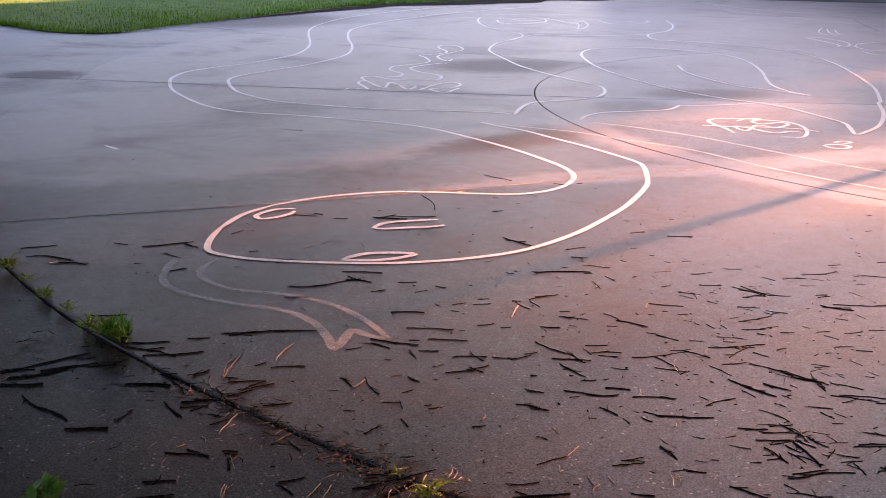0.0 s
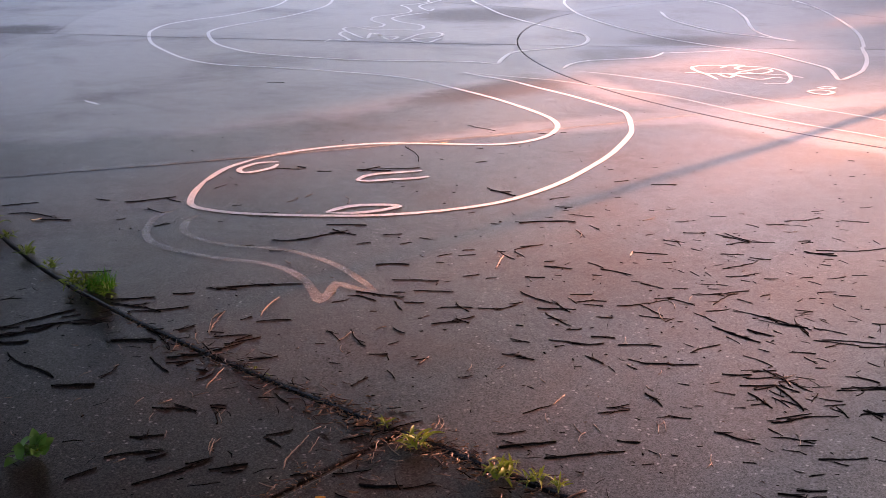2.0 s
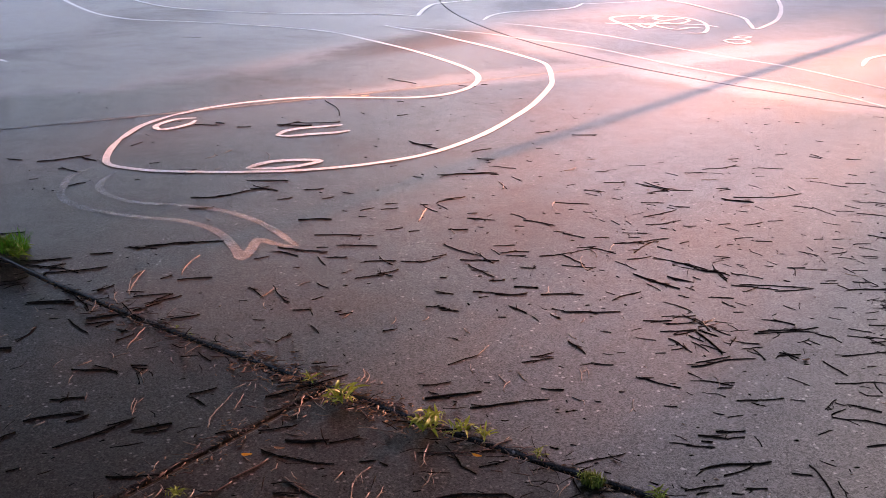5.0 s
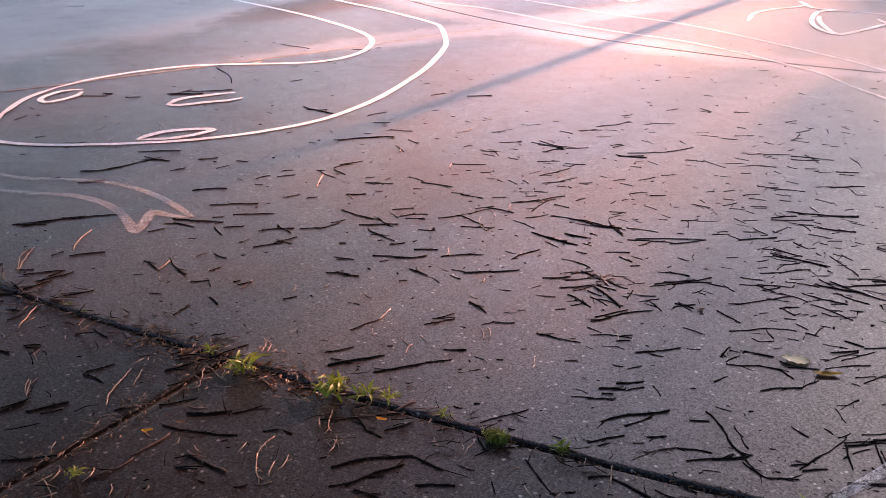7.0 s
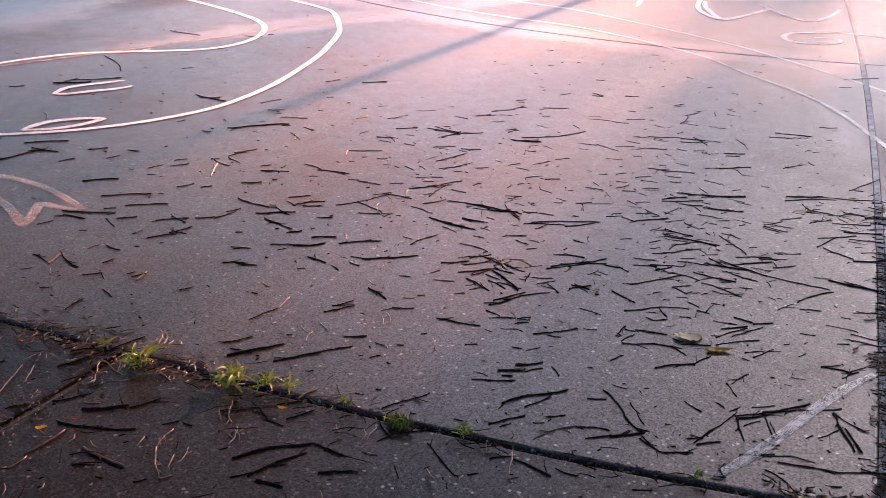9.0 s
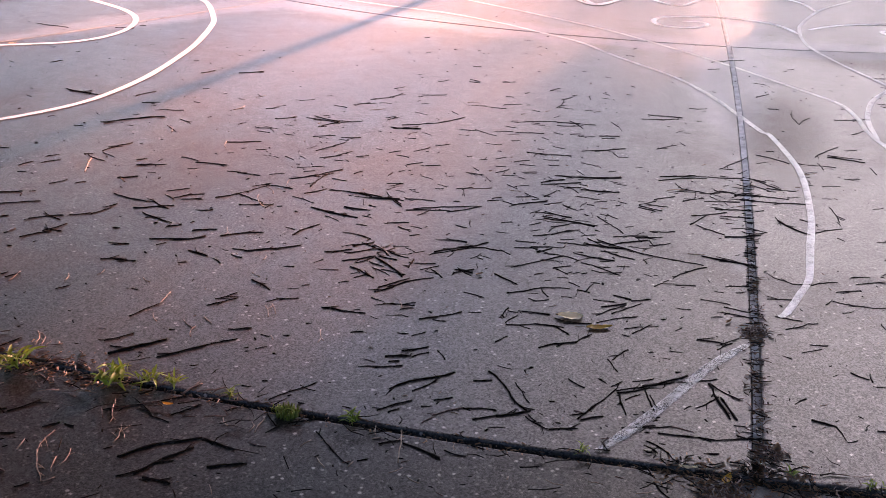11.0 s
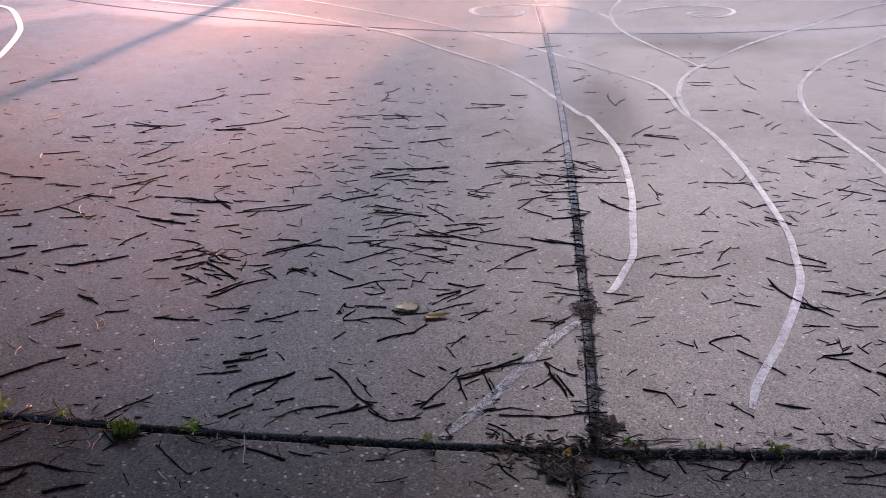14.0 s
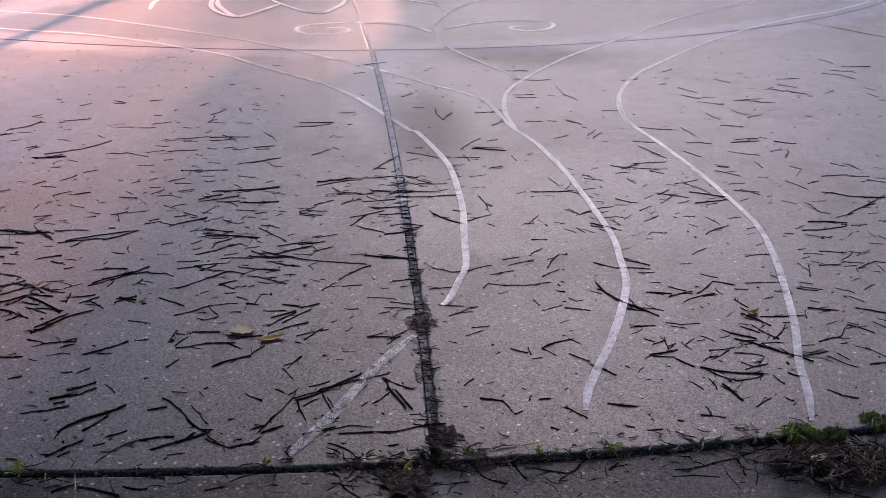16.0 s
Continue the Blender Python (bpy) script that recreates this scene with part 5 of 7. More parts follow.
twig(-0.253, 4.335, 10, 0.097, DARK, 4.2)
twig(3.821, 2.064, 4, 0.067, DARK, 4.3)
twig(0.910, 4.249, -17, 0.162, DARK, 4.4)
twig(3.867, 1.986, -5, 0.097, DARK, 4.2)
twig(1.482, 4.091, -8, 0.090, DARK, 4.2)
twig(3.721, 2.258, -97, 0.088, DARK, 3.7)
twig(3.114, 3.064, -11, 0.096, DARK, 5.0)
twig(2.852, 3.311, -99, 0.064, DARK, 3.7)
twig(1.796, 3.986, -3, 0.086, DARK, 3.7)
twig(2.661, 3.471, -85, 0.065, DARK, 4.0)
twig(3.204, 2.994, -15, 0.094, DARK, 3.9)
twig(1.894, 3.955, 56, 0.070, PALE, 3.6)
twig(2.940, 3.255, -40, 0.155, DARK, 6.7)
twig(4.012, 1.788, -116, 0.090, DARK, 3.8)
twig(3.285, 2.918, -32, 0.143, DARK, 5.9)
twig(3.561, 2.595, -127, 0.163, DARK, 5.4)
twig(-0.249, 4.399, 6, 0.130, DARK, 4.4)
twig(2.862, 3.357, -41, 0.096, DARK, 4.7)
twig(2.022, 3.928, 37, 0.179, DARK, 5.1)
twig(3.996, 1.886, -48, 0.046, DARK, 4.3)
twig(0.081, 4.448, -25, 0.123, DARK, 4.4)
twig(2.862, 3.408, -22, 0.168, DARK, 4.8)
twig(0.155, 4.454, 9, 0.220, DARK, 4.8)
twig(4.105, 1.741, -32, 0.052, DARK, 4.2)
twig(1.984, 3.994, -2, 0.127, DARK, 4.9)
twig(3.466, 2.807, -39, 0.275, DARK, 5.0)
twig(0.314, 4.450, -1, 0.183, DARK, 4.6)
twig(2.849, 3.445, -11, 0.109, DARK, 6.6)
twig(0.937, 4.373, -12, 0.043, DARK, 6.0)
twig(0.172, 4.472, 1, 0.232, DARK, 5.3)
twig(0.033, 4.475, 9, 0.036, DARK, 3.2)
twig(4.244, 1.423, -33, 0.209, DARK, 6.3)
twig(3.931, 2.154, -47, 0.059, DARK, 3.5)
twig(0.846, 4.402, -14, 0.158, DARK, 4.5)
twig(3.067, 3.276, -57, 0.054, DARK, 3.3)
twig(3.277, 3.071, -59, 0.096, DARK, 5.3)
twig(3.341, 3.009, 12, 0.068, DARK, 4.2)
twig(3.423, 2.917, -34, 0.098, DARK, 6.9)
twig(1.903, 4.076, -15, 0.063, DARK, 3.6)
twig(2.204, 3.930, 15, 0.048, DARK, 4.4)
twig(2.103, 3.986, 6, 0.125, DARK, 4.6)
twig(1.802, 4.131, -50, 0.104, DARK, 4.9)
twig(2.734, 3.590, -39, 0.066, DARK, 4.5)
twig(1.336, 4.311, -92, 0.061, PALE, 3.8)
twig(3.386, 2.987, -58, 0.108, DARK, 3.9)
twig(3.487, 2.879, -53, 0.189, DARK, 4.9)
twig(2.035, 4.046, -13, 0.048, DARK, 4.0)
twig(3.987, 2.167, -81, 0.100, DARK, 5.0)
twig(2.944, 3.461, -37, 0.098, DARK, 5.4)
twig(1.364, 4.335, -17, 0.083, DARK, 5.5)
twig(4.315, 1.440, -52, 0.157, DARK, 7.8)
twig(1.763, 4.194, -29, 0.052, DARK, 3.4)
twig(1.107, 4.413, 8, 0.076, DARK, 4.0)
twig(4.371, 1.279, -154, 0.198, PALE, 4.2)
twig(3.056, 3.385, -33, 0.172, DARK, 7.7)
twig(2.744, 3.653, 6, 0.074, DARK, 4.6)
twig(3.925, 2.348, -88, 0.110, DARK, 4.1)
twig(2.095, 4.075, -36, 0.060, DARK, 4.2)
twig(3.871, 2.468, -42, 0.171, DARK, 7.8)
twig(4.140, 1.987, -15, 0.067, DARK, 4.4)
twig(1.627, 4.306, -22, 0.040, DARK, 3.8)
twig(4.200, 1.888, -31, 0.054, DARK, 4.4)
twig(4.125, 2.057, 8, 0.132, DARK, 4.6)
twig(2.527, 3.857, -22, 0.066, DARK, 5.5)
twig(3.543, 2.958, -80, 0.111, DARK, 4.2)
twig(3.340, 3.194, -21, 0.212, DARK, 5.6)
twig(3.607, 2.901, -47, 0.121, DARK, 4.6)
twig(2.774, 3.705, -41, 0.046, DARK, 3.5)
twig(4.230, 1.902, -29, 0.167, DARK, 6.5)
twig(1.722, 4.326, -46, 0.146, DARK, 5.2)
twig(2.883, 3.662, -46, 0.069, DARK, 4.2)
twig(3.353, 3.240, -26, 0.153, DARK, 7.4)
twig(4.183, 2.062, -71, 0.143, DARK, 4.7)
twig(4.445, 1.420, -20, 0.102, DARK, 4.4)
twig(4.487, 1.282, -75, 0.028, DARK, 3.2)
twig(4.422, 1.494, -74, 0.044, DARK, 4.0)
twig(3.604, 2.970, -88, 0.139, DARK, 4.1)
twig(3.979, 2.453, 17, 0.084, DARK, 4.2)
twig(2.982, 3.607, -40, 0.045, DARK, 4.1)
twig(1.500, 4.438, -29, 0.123, DARK, 4.9)
twig(0.810, 4.621, -10, 0.145, DARK, 6.0)
twig(4.198, 2.111, 1, 0.101, DARK, 5.7)
twig(4.338, 1.808, -10, 0.060, DARK, 4.4)
twig(3.490, 3.153, -40, 0.222, DARK, 5.4)
twig(2.041, 4.238, -81, 0.063, DARK, 4.4)
twig(4.449, 1.546, -136, 0.091, DARK, 4.8)
twig(2.094, 4.221, -88, 0.051, DARK, 3.8)
twig(2.897, 3.719, -11, 0.076, DARK, 4.6)
twig(3.605, 3.043, -69, 0.105, DARK, 4.8)
twig(4.299, 1.950, -73, 0.166, DARK, 6.8)
twig(2.205, 4.174, -8, 0.102, DARK, 4.3)
twig(3.985, 2.530, -122, 0.120, DARK, 4.0)
twig(2.330, 4.116, -14, 0.058, DARK, 3.8)
twig(1.274, 4.559, 64, 0.181, PALE, 5.0)
twig(1.669, 4.431, -65, 0.093, DARK, 3.8)
twig(2.840, 3.796, -5, 0.053, DARK, 4.0)
twig(3.018, 3.671, -47, 0.069, DARK, 3.6)
twig(4.325, 1.977, -117, 0.080, DARK, 3.7)
twig(1.489, 4.527, -1, 0.046, DARK, 4.0)
twig(2.281, 4.186, 13, 0.097, DARK, 4.0)
twig(4.575, 1.397, -9, 0.227, DARK, 6.3)
twig(1.851, 4.428, -21, 0.025, DARK, 3.2)
twig(4.353, 2.058, -102, 0.093, DARK, 4.5)
twig(4.237, 2.292, -123, 0.081, DARK, 4.3)
twig(4.456, 1.837, -97, 0.098, DARK, 3.7)
twig(1.059, 4.705, 18, 0.074, DARK, 3.8)
twig(3.079, 3.714, -38, 0.138, DARK, 5.5)
twig(1.157, 4.684, 1, 0.082, DARK, 3.8)
twig(4.458, 1.852, -59, 0.106, DARK, 4.6)
twig(1.330, 4.642, -74, 0.123, DARK, 4.5)
twig(2.607, 4.070, 8, 0.095, DARK, 4.7)
twig(3.014, 3.780, -53, 0.073, DARK, 5.9)
twig(1.988, 4.409, -21, 0.045, DARK, 4.1)
twig(2.244, 4.287, 10, 0.109, DARK, 4.5)
twig(1.389, 4.654, -77, 0.099, DARK, 4.0)
twig(4.396, 2.107, -21, 0.129, DARK, 4.3)
twig(3.980, 2.838, -26, 0.071, DARK, 3.6)
twig(1.321, 4.707, -22, 0.038, DARK, 4.1)
twig(1.181, 4.754, -5, 0.058, DARK, 3.5)
twig(3.324, 3.598, -113, 0.074, DARK, 3.5)
twig(4.698, 1.396, -4, 0.267, DARK, 5.9)
twig(2.720, 4.078, -8, 0.068, DARK, 3.7)
twig(2.328, 4.315, 18, 0.090, DARK, 4.8)
twig(3.697, 3.247, 14, 0.246, DARK, 4.6)
twig(4.310, 2.378, -33, 0.070, DARK, 4.0)
twig(3.255, 3.694, -16, 0.075, DARK, 3.8)
twig(1.882, 4.549, 63, 0.085, PALE, 4.0)
twig(0.358, 4.918, -1, 0.113, DARK, 4.7)
twig(4.687, 1.555, -77, 0.105, DARK, 6.5)
twig(1.429, 4.736, 22, 0.098, DARK, 4.7)
twig(3.343, 3.654, -16, 0.151, DARK, 7.7)
twig(1.968, 4.547, -25, 0.153, DARK, 4.8)
twig(4.746, 1.438, -54, 0.161, DARK, 7.3)
twig(-0.064, 4.966, -36, 0.090, DARK, 4.2)
twig(3.812, 3.186, -7, 0.070, DARK, 3.6)
twig(4.424, 2.270, -90, 0.072, DARK, 4.5)
twig(1.478, 4.764, 6, 0.112, DARK, 4.7)
twig(2.417, 4.375, -32, 0.090, DARK, 4.7)
twig(0.925, 4.912, 18, 0.065, DARK, 3.7)
twig(2.651, 4.237, -41, 0.050, DARK, 3.9)
twig(4.691, 1.728, -110, 0.130, DARK, 4.7)
twig(4.371, 2.428, -84, 0.098, DARK, 4.7)
twig(3.941, 3.083, -6, 0.055, DARK, 3.4)
twig(0.733, 4.952, 13, 0.074, DARK, 3.9)
twig(4.000, 3.022, -125, 0.089, DARK, 4.3)
twig(4.007, 3.021, -42, 0.118, DARK, 4.0)
twig(2.322, 4.455, -17, 0.104, DARK, 4.5)
twig(4.415, 2.401, -6, 0.130, DARK, 5.1)
twig(0.210, 5.027, -14, 0.064, DARK, 3.9)
twig(3.893, 3.197, -79, 0.164, DARK, 5.3)
twig(4.153, 2.862, -128, 0.088, DARK, 4.4)
twig(4.633, 2.028, -89, 0.122, DARK, 4.2)
twig(3.603, 3.563, -1, 0.127, DARK, 4.5)
twig(4.784, 1.688, -16, 0.078, DARK, 4.8)
twig(1.028, 4.968, -38, 0.062, DARK, 3.8)
twig(0.397, 5.071, -8, 0.144, DARK, 4.8)
twig(3.011, 4.105, -75, 0.064, DARK, 3.5)
twig(4.527, 2.364, -37, 0.167, DARK, 4.7)
twig(2.151, 4.646, -98, 0.065, DARK, 3.6)
twig(0.515, 5.097, 20, 0.153, DARK, 5.6)
twig(3.453, 3.793, -30, 0.061, DARK, 4.2)
twig(3.366, 3.875, -71, 0.043, DARK, 4.2)
twig(3.700, 3.559, -106, 0.053, DARK, 4.5)
twig(2.997, 4.171, -79, 0.071, DARK, 4.2)
twig(3.183, 4.037, -36, 0.135, DARK, 5.4)
twig(0.889, 5.065, -4, 0.089, DARK, 4.3)
twig(2.954, 4.220, -48, 0.079, DARK, 4.1)
twig(4.710, 2.086, -56, 0.050, DARK, 6.1)
twig(3.973, 3.284, -46, 0.035, DARK, 5.8)
twig(2.716, 4.385, -39, 0.144, DARK, 7.8)
twig(2.134, 4.697, -34, 0.080, DARK, 4.2)
twig(4.180, 3.029, -59, 0.161, DARK, 7.7)
twig(2.720, 4.389, -13, 0.122, DARK, 4.5)
twig(3.364, 3.921, -22, 0.052, DARK, 4.4)
twig(3.483, 3.820, -31, 0.096, DARK, 6.9)
twig(4.854, 1.789, 15, 0.086, DARK, 4.0)
twig(0.652, 5.139, -17, 0.101, DARK, 5.0)
twig(1.760, 4.873, -89, 0.080, DARK, 3.8)
twig(0.641, 5.149, 25, 0.120, DARK, 4.1)
twig(0.672, 5.146, -50, 0.150, DARK, 5.3)
twig(4.205, 3.056, -53, 0.147, DARK, 4.6)
twig(1.751, 4.897, -102, 0.114, PALE, 3.9)
twig(2.430, 4.610, 12, 0.136, DARK, 5.0)
twig(4.943, 1.654, -39, 0.126, DARK, 5.7)
twig(4.998, 1.484, -77, 0.079, DARK, 4.5)
twig(3.166, 4.160, -61, 0.070, DARK, 3.8)
twig(2.816, 4.409, -16, 0.190, DARK, 5.1)
twig(4.663, 2.395, -104, 0.107, DARK, 4.3)
twig(4.196, 3.149, 12, 0.223, DARK, 5.6)
twig(4.862, 1.983, -135, 0.104, DARK, 4.8)
twig(5.017, 1.565, -47, 0.092, DARK, 4.0)
twig(2.545, 4.599, -17, 0.109, DARK, 4.0)
twig(4.932, 1.829, -95, 0.057, DARK, 3.7)
twig(5.053, 1.484, -57, 0.044, DARK, 3.7)
twig(2.435, 4.679, -59, 0.188, DARK, 4.5)
twig(3.606, 3.880, -121, 0.070, DARK, 3.6)
twig(3.430, 4.042, -29, 0.126, DARK, 5.1)
twig(2.467, 4.697, -68, 0.159, DARK, 5.3)
twig(0.699, 5.261, -16, 0.194, DARK, 5.9)
twig(2.984, 4.393, 7, 0.154, DARK, 5.7)
twig(4.793, 2.287, -105, 0.107, DARK, 5.0)
twig(2.744, 4.547, 11, 0.070, DARK, 3.9)
twig(4.705, 2.465, -113, 0.173, DARK, 4.7)
twig(1.861, 4.976, -79, 0.093, DARK, 4.1)
twig(4.316, 3.113, -20, 0.066, DARK, 4.0)
twig(2.301, 4.803, -12, 0.111, DARK, 4.6)
twig(3.469, 4.042, -101, 0.135, DARK, 4.8)
twig(1.408, 5.139, -35, 0.044, DARK, 3.6)
twig(2.747, 4.577, -3, 0.061, DARK, 4.4)
twig(3.478, 4.052, -44, 0.187, DARK, 6.8)
twig(3.353, 4.168, -28, 0.154, DARK, 4.9)
twig(3.636, 3.952, -106, 0.087, DARK, 4.8)
twig(1.666, 5.115, -7, 0.280, DARK, 5.7)
twig(1.637, 5.128, -8, 0.250, DARK, 4.9)
twig(1.786, 5.079, -21, 0.042, DARK, 3.5)
twig(5.139, 1.643, -125, 0.088, DARK, 4.7)
twig(5.119, 1.708, -102, 0.074, DARK, 3.5)
twig(4.982, 2.109, -72, 0.146, DARK, 4.4)
twig(4.603, 2.902, -14, 0.094, DARK, 4.4)
twig(-0.169, 5.438, 25, 0.087, DARK, 4.3)
twig(4.814, 2.556, -62, 0.109, DARK, 4.0)
twig(5.119, 1.956, 19, 0.153, DARK, 4.3)
twig(2.322, 4.995, 2, 0.078, DARK, 3.8)
twig(4.753, 2.784, 11, 0.120, DARK, 5.0)
twig(3.864, 3.931, -35, 0.113, DARK, 4.5)
twig(4.978, 2.366, -46, 0.085, DARK, 4.8)
twig(5.138, 2.014, -23, 0.072, DARK, 4.4)
twig(5.008, 2.321, -67, 0.054, DARK, 4.5)
twig(1.878, 5.191, -37, 0.117, DARK, 3.9)
twig(2.180, 5.073, 29, 0.094, PALE, 3.3)
twig(0.347, 5.519, 34, 0.116, DARK, 3.9)
twig(3.949, 3.888, -29, 0.073, DARK, 4.0)
twig(4.777, 2.832, 12, 0.122, DARK, 4.4)
twig(0.343, 5.546, -5, 0.103, DARK, 3.8)
twig(3.312, 4.465, -44, 0.081, DARK, 4.3)
twig(0.206, 5.559, -1, 0.084, DARK, 3.7)
twig(0.495, 5.550, 61, 0.070, PALE, 3.3)
twig(2.747, 4.856, -8, 0.091, DARK, 4.0)
twig(2.784, 4.836, -12, 0.059, DARK, 4.3)
twig(3.955, 3.943, -46, 0.170, DARK, 7.1)
twig(3.251, 4.543, -43, 0.082, DARK, 3.9)
twig(-0.368, 5.579, 7, 0.040, DARK, 3.2)
twig(5.170, 2.189, -35, 0.156, DARK, 6.9)
twig(3.416, 4.483, -22, 0.097, DARK, 4.5)
twig(4.593, 3.284, 8, 0.120, DARK, 4.9)
twig(5.218, 2.211, -33, 0.130, DARK, 5.3)
twig(-0.678, 5.630, -16, 0.156, DARK, 5.5)
twig(1.836, 5.365, -23, 0.087, DARK, 3.9)
twig(2.873, 4.892, -4, 0.109, DARK, 4.0)
twig(-0.757, 5.626, -16, 0.071, PALE, 3.7)
twig(5.300, 2.041, -73, 0.108, DARK, 6.8)
twig(3.634, 4.371, 37, 0.154, DARK, 5.0)
twig(4.748, 3.163, -46, 0.088, DARK, 4.7)
twig(-0.202, 5.707, -54, 0.148, DARK, 5.0)
twig(5.144, 2.492, -126, 0.158, DARK, 4.7)
twig(5.074, 2.638, -64, 0.171, DARK, 4.7)
twig(4.825, 3.101, -75, 0.046, DARK, 3.3)
twig(4.884, 3.010, -96, 0.113, DARK, 4.7)
twig(4.515, 3.545, 21, 0.146, DARK, 5.5)
twig(2.981, 4.908, 20, 0.114, DARK, 5.1)
twig(3.163, 4.825, -26, 0.128, DARK, 4.7)
twig(0.762, 5.720, -94, 0.146, PALE, 4.4)
twig(-0.756, 5.724, -39, 0.206, DARK, 5.9)
twig(3.490, 4.610, -51, 0.043, DARK, 4.1)
twig(4.208, 3.968, -31, 0.091, DARK, 4.4)
twig(4.529, 3.614, -131, 0.252, DARK, 5.1)
twig(0.497, 5.795, 71, 0.085, PALE, 3.6)
twig(3.756, 4.450, 15, 0.139, DARK, 4.4)
twig(1.869, 5.534, 18, 0.128, DARK, 4.3)
twig(-0.876, 5.784, 7, 0.081, DARK, 4.4)
twig(4.723, 3.454, -30, 0.130, DARK, 5.4)
twig(4.775, 3.418, -5, 0.090, DARK, 4.4)
twig(0.581, 5.848, 55, 0.078, PALE, 3.4)
twig(5.399, 2.367, -60, 0.128, DARK, 4.5)
twig(3.082, 5.037, 7, 0.074, DARK, 4.1)
twig(4.547, 3.773, -46, 0.060, DARK, 4.3)
twig(1.615, 5.685, -87, 0.090, DARK, 4.2)
twig(-0.233, 5.930, 15, 0.266, DARK, 5.9)
twig(3.979, 4.412, -87, 0.059, DARK, 3.5)
twig(1.604, 5.726, -62, 0.221, DARK, 6.9)
twig(1.601, 5.738, -27, 0.109, DARK, 4.5)
twig(3.800, 4.617, 10, 0.083, DARK, 4.1)
twig(-0.473, 5.976, -31, 0.087, DARK, 4.7)
twig(5.229, 2.990, -52, 0.105, DARK, 4.9)
twig(-0.879, 5.966, 10, 0.178, DARK, 5.9)
twig(3.502, 4.947, -56, 0.062, DARK, 4.1)
twig(5.510, 2.534, -122, 0.141, DARK, 4.2)
twig(3.367, 5.050, 7, 0.077, DARK, 4.2)
twig(3.672, 4.861, -21, 0.075, DARK, 4.2)
twig(3.526, 4.970, -80, 0.084, DARK, 4.2)
twig(0.133, 6.136, 48, 0.096, DARK, 4.1)
twig(5.678, 2.369, -15, 0.114, DARK, 4.8)
twig(4.706, 3.989, 7, 0.113, DARK, 5.1)
twig(5.685, 2.470, -110, 0.105, DARK, 3.9)
twig(5.134, 3.478, -45, 0.111, DARK, 4.8)
twig(2.530, 5.704, -13, 0.140, DARK, 6.5)
twig(5.316, 3.305, -113, 0.124, DARK, 4.7)
twig(5.176, 3.537, -39, 0.132, DARK, 5.3)
twig(2.328, 5.822, 15, 0.098, DARK, 5.0)
twig(5.785, 2.627, -13, 0.047, DARK, 4.0)
twig(5.763, 2.676, -72, 0.140, DARK, 4.4)
twig(5.234, 3.666, -61, 0.048, DARK, 4.3)
twig(5.409, 3.436, -133, 0.202, DARK, 4.7)
twig(0.729, 6.373, -8, 0.081, DARK, 4.0)
twig(1.012, 6.342, -20, 0.200, DARK, 8.0)
twig(4.886, 4.176, -64, 0.085, DARK, 4.0)
twig(0.994, 6.380, 36, 0.163, DARK, 4.7)
twig(5.814, 2.825, -91, 0.125, DARK, 5.3)
twig(5.954, 2.546, -55, 0.141, DARK, 5.5)
twig(1.152, 6.379, -11, 0.265, DARK, 4.9)
twig(5.871, 2.748, -54, 0.079, DARK, 4.0)
twig(6.010, 2.445, -38, 0.104, DARK, 4.2)
twig(0.535, 6.478, -25, 0.140, DARK, 4.3)
twig(6.009, 2.546, -35, 0.144, DARK, 4.5)
twig(0.611, 6.503, -38, 0.058, DARK, 6.3)
twig(5.944, 2.910, -106, 0.155, DARK, 4.4)
twig(5.474, 3.752, -60, 0.108, DARK, 5.8)
twig(1.677, 6.432, 15, 0.078, DARK, 3.8)
twig(5.550, 3.667, -26, 0.135, DARK, 4.2)
twig(4.917, 4.548, -20, 0.075, DARK, 4.2)
twig(6.333, 2.331, -45, 0.034, DARK, 3.9)
twig(5.939, 3.291, -30, 0.116, DARK, 5.0)
twig(6.360, 2.428, -89, 0.137, DARK, 5.0)
twig(6.329, 2.535, -87, 0.102, DARK, 4.8)
twig(6.534, 1.990, -64, 0.039, DARK, 3.2)
twig(5.185, 4.476, -43, 0.025, DARK, 4.7)
twig(1.311, 6.725, -89, 0.428, DARK, 5.9)
twig(5.655, 3.918, -38, 0.144, DARK, 4.3)
twig(6.500, 2.287, 0, 0.134, DARK, 4.4)
twig(6.619, 2.074, -121, 0.096, DARK, 4.3)
twig(6.315, 2.869, -100, 0.124, DARK, 4.3)
twig(5.148, 4.655, -15, 0.228, DARK, 5.3)
twig(6.469, 2.534, -82, 0.117, DARK, 4.0)
twig(6.763, 2.142, -108, 0.080, DARK, 3.8)
twig(6.322, 3.253, -2, 0.137, DARK, 5.5)
twig(6.670, 2.611, -34, 0.159, DARK, 4.5)
twig(6.985, 2.353, -113, 0.114, DARK, 5.1)
twig(6.985, 2.459, -68, 0.118, DARK, 4.1)
twig(2.306, 7.136, -35, 0.118, DARK, 5.3)
twig(7.119, 2.438, -62, 0.153, DARK, 5.2)
twig(2.430, 7.149, -7, 0.038, DARK, 5.4)
twig(1.927, 7.403, -56, 0.257, DARK, 4.6)
twig(7.330, 2.434, -40, 0.200, DARK, 6.3)
twig(7.332, 2.632, -119, 0.140, DARK, 5.2)
twig(0.715, 9.573, -18, 0.146, DARK, 4.4)
twig(-0.546, 4.306, 27, 0.141, DARK, 4.6)
twig(-0.494, 4.275, 12, 0.071, DARK, 4.6)
twig(-0.422, 4.193, 7, 0.120, DARK, 4.6)
twig(-0.461, 4.786, -8, 0.184, DARK, 4.6)
twig(-0.300, 4.411, -8, 0.151, DARK, 4.6)
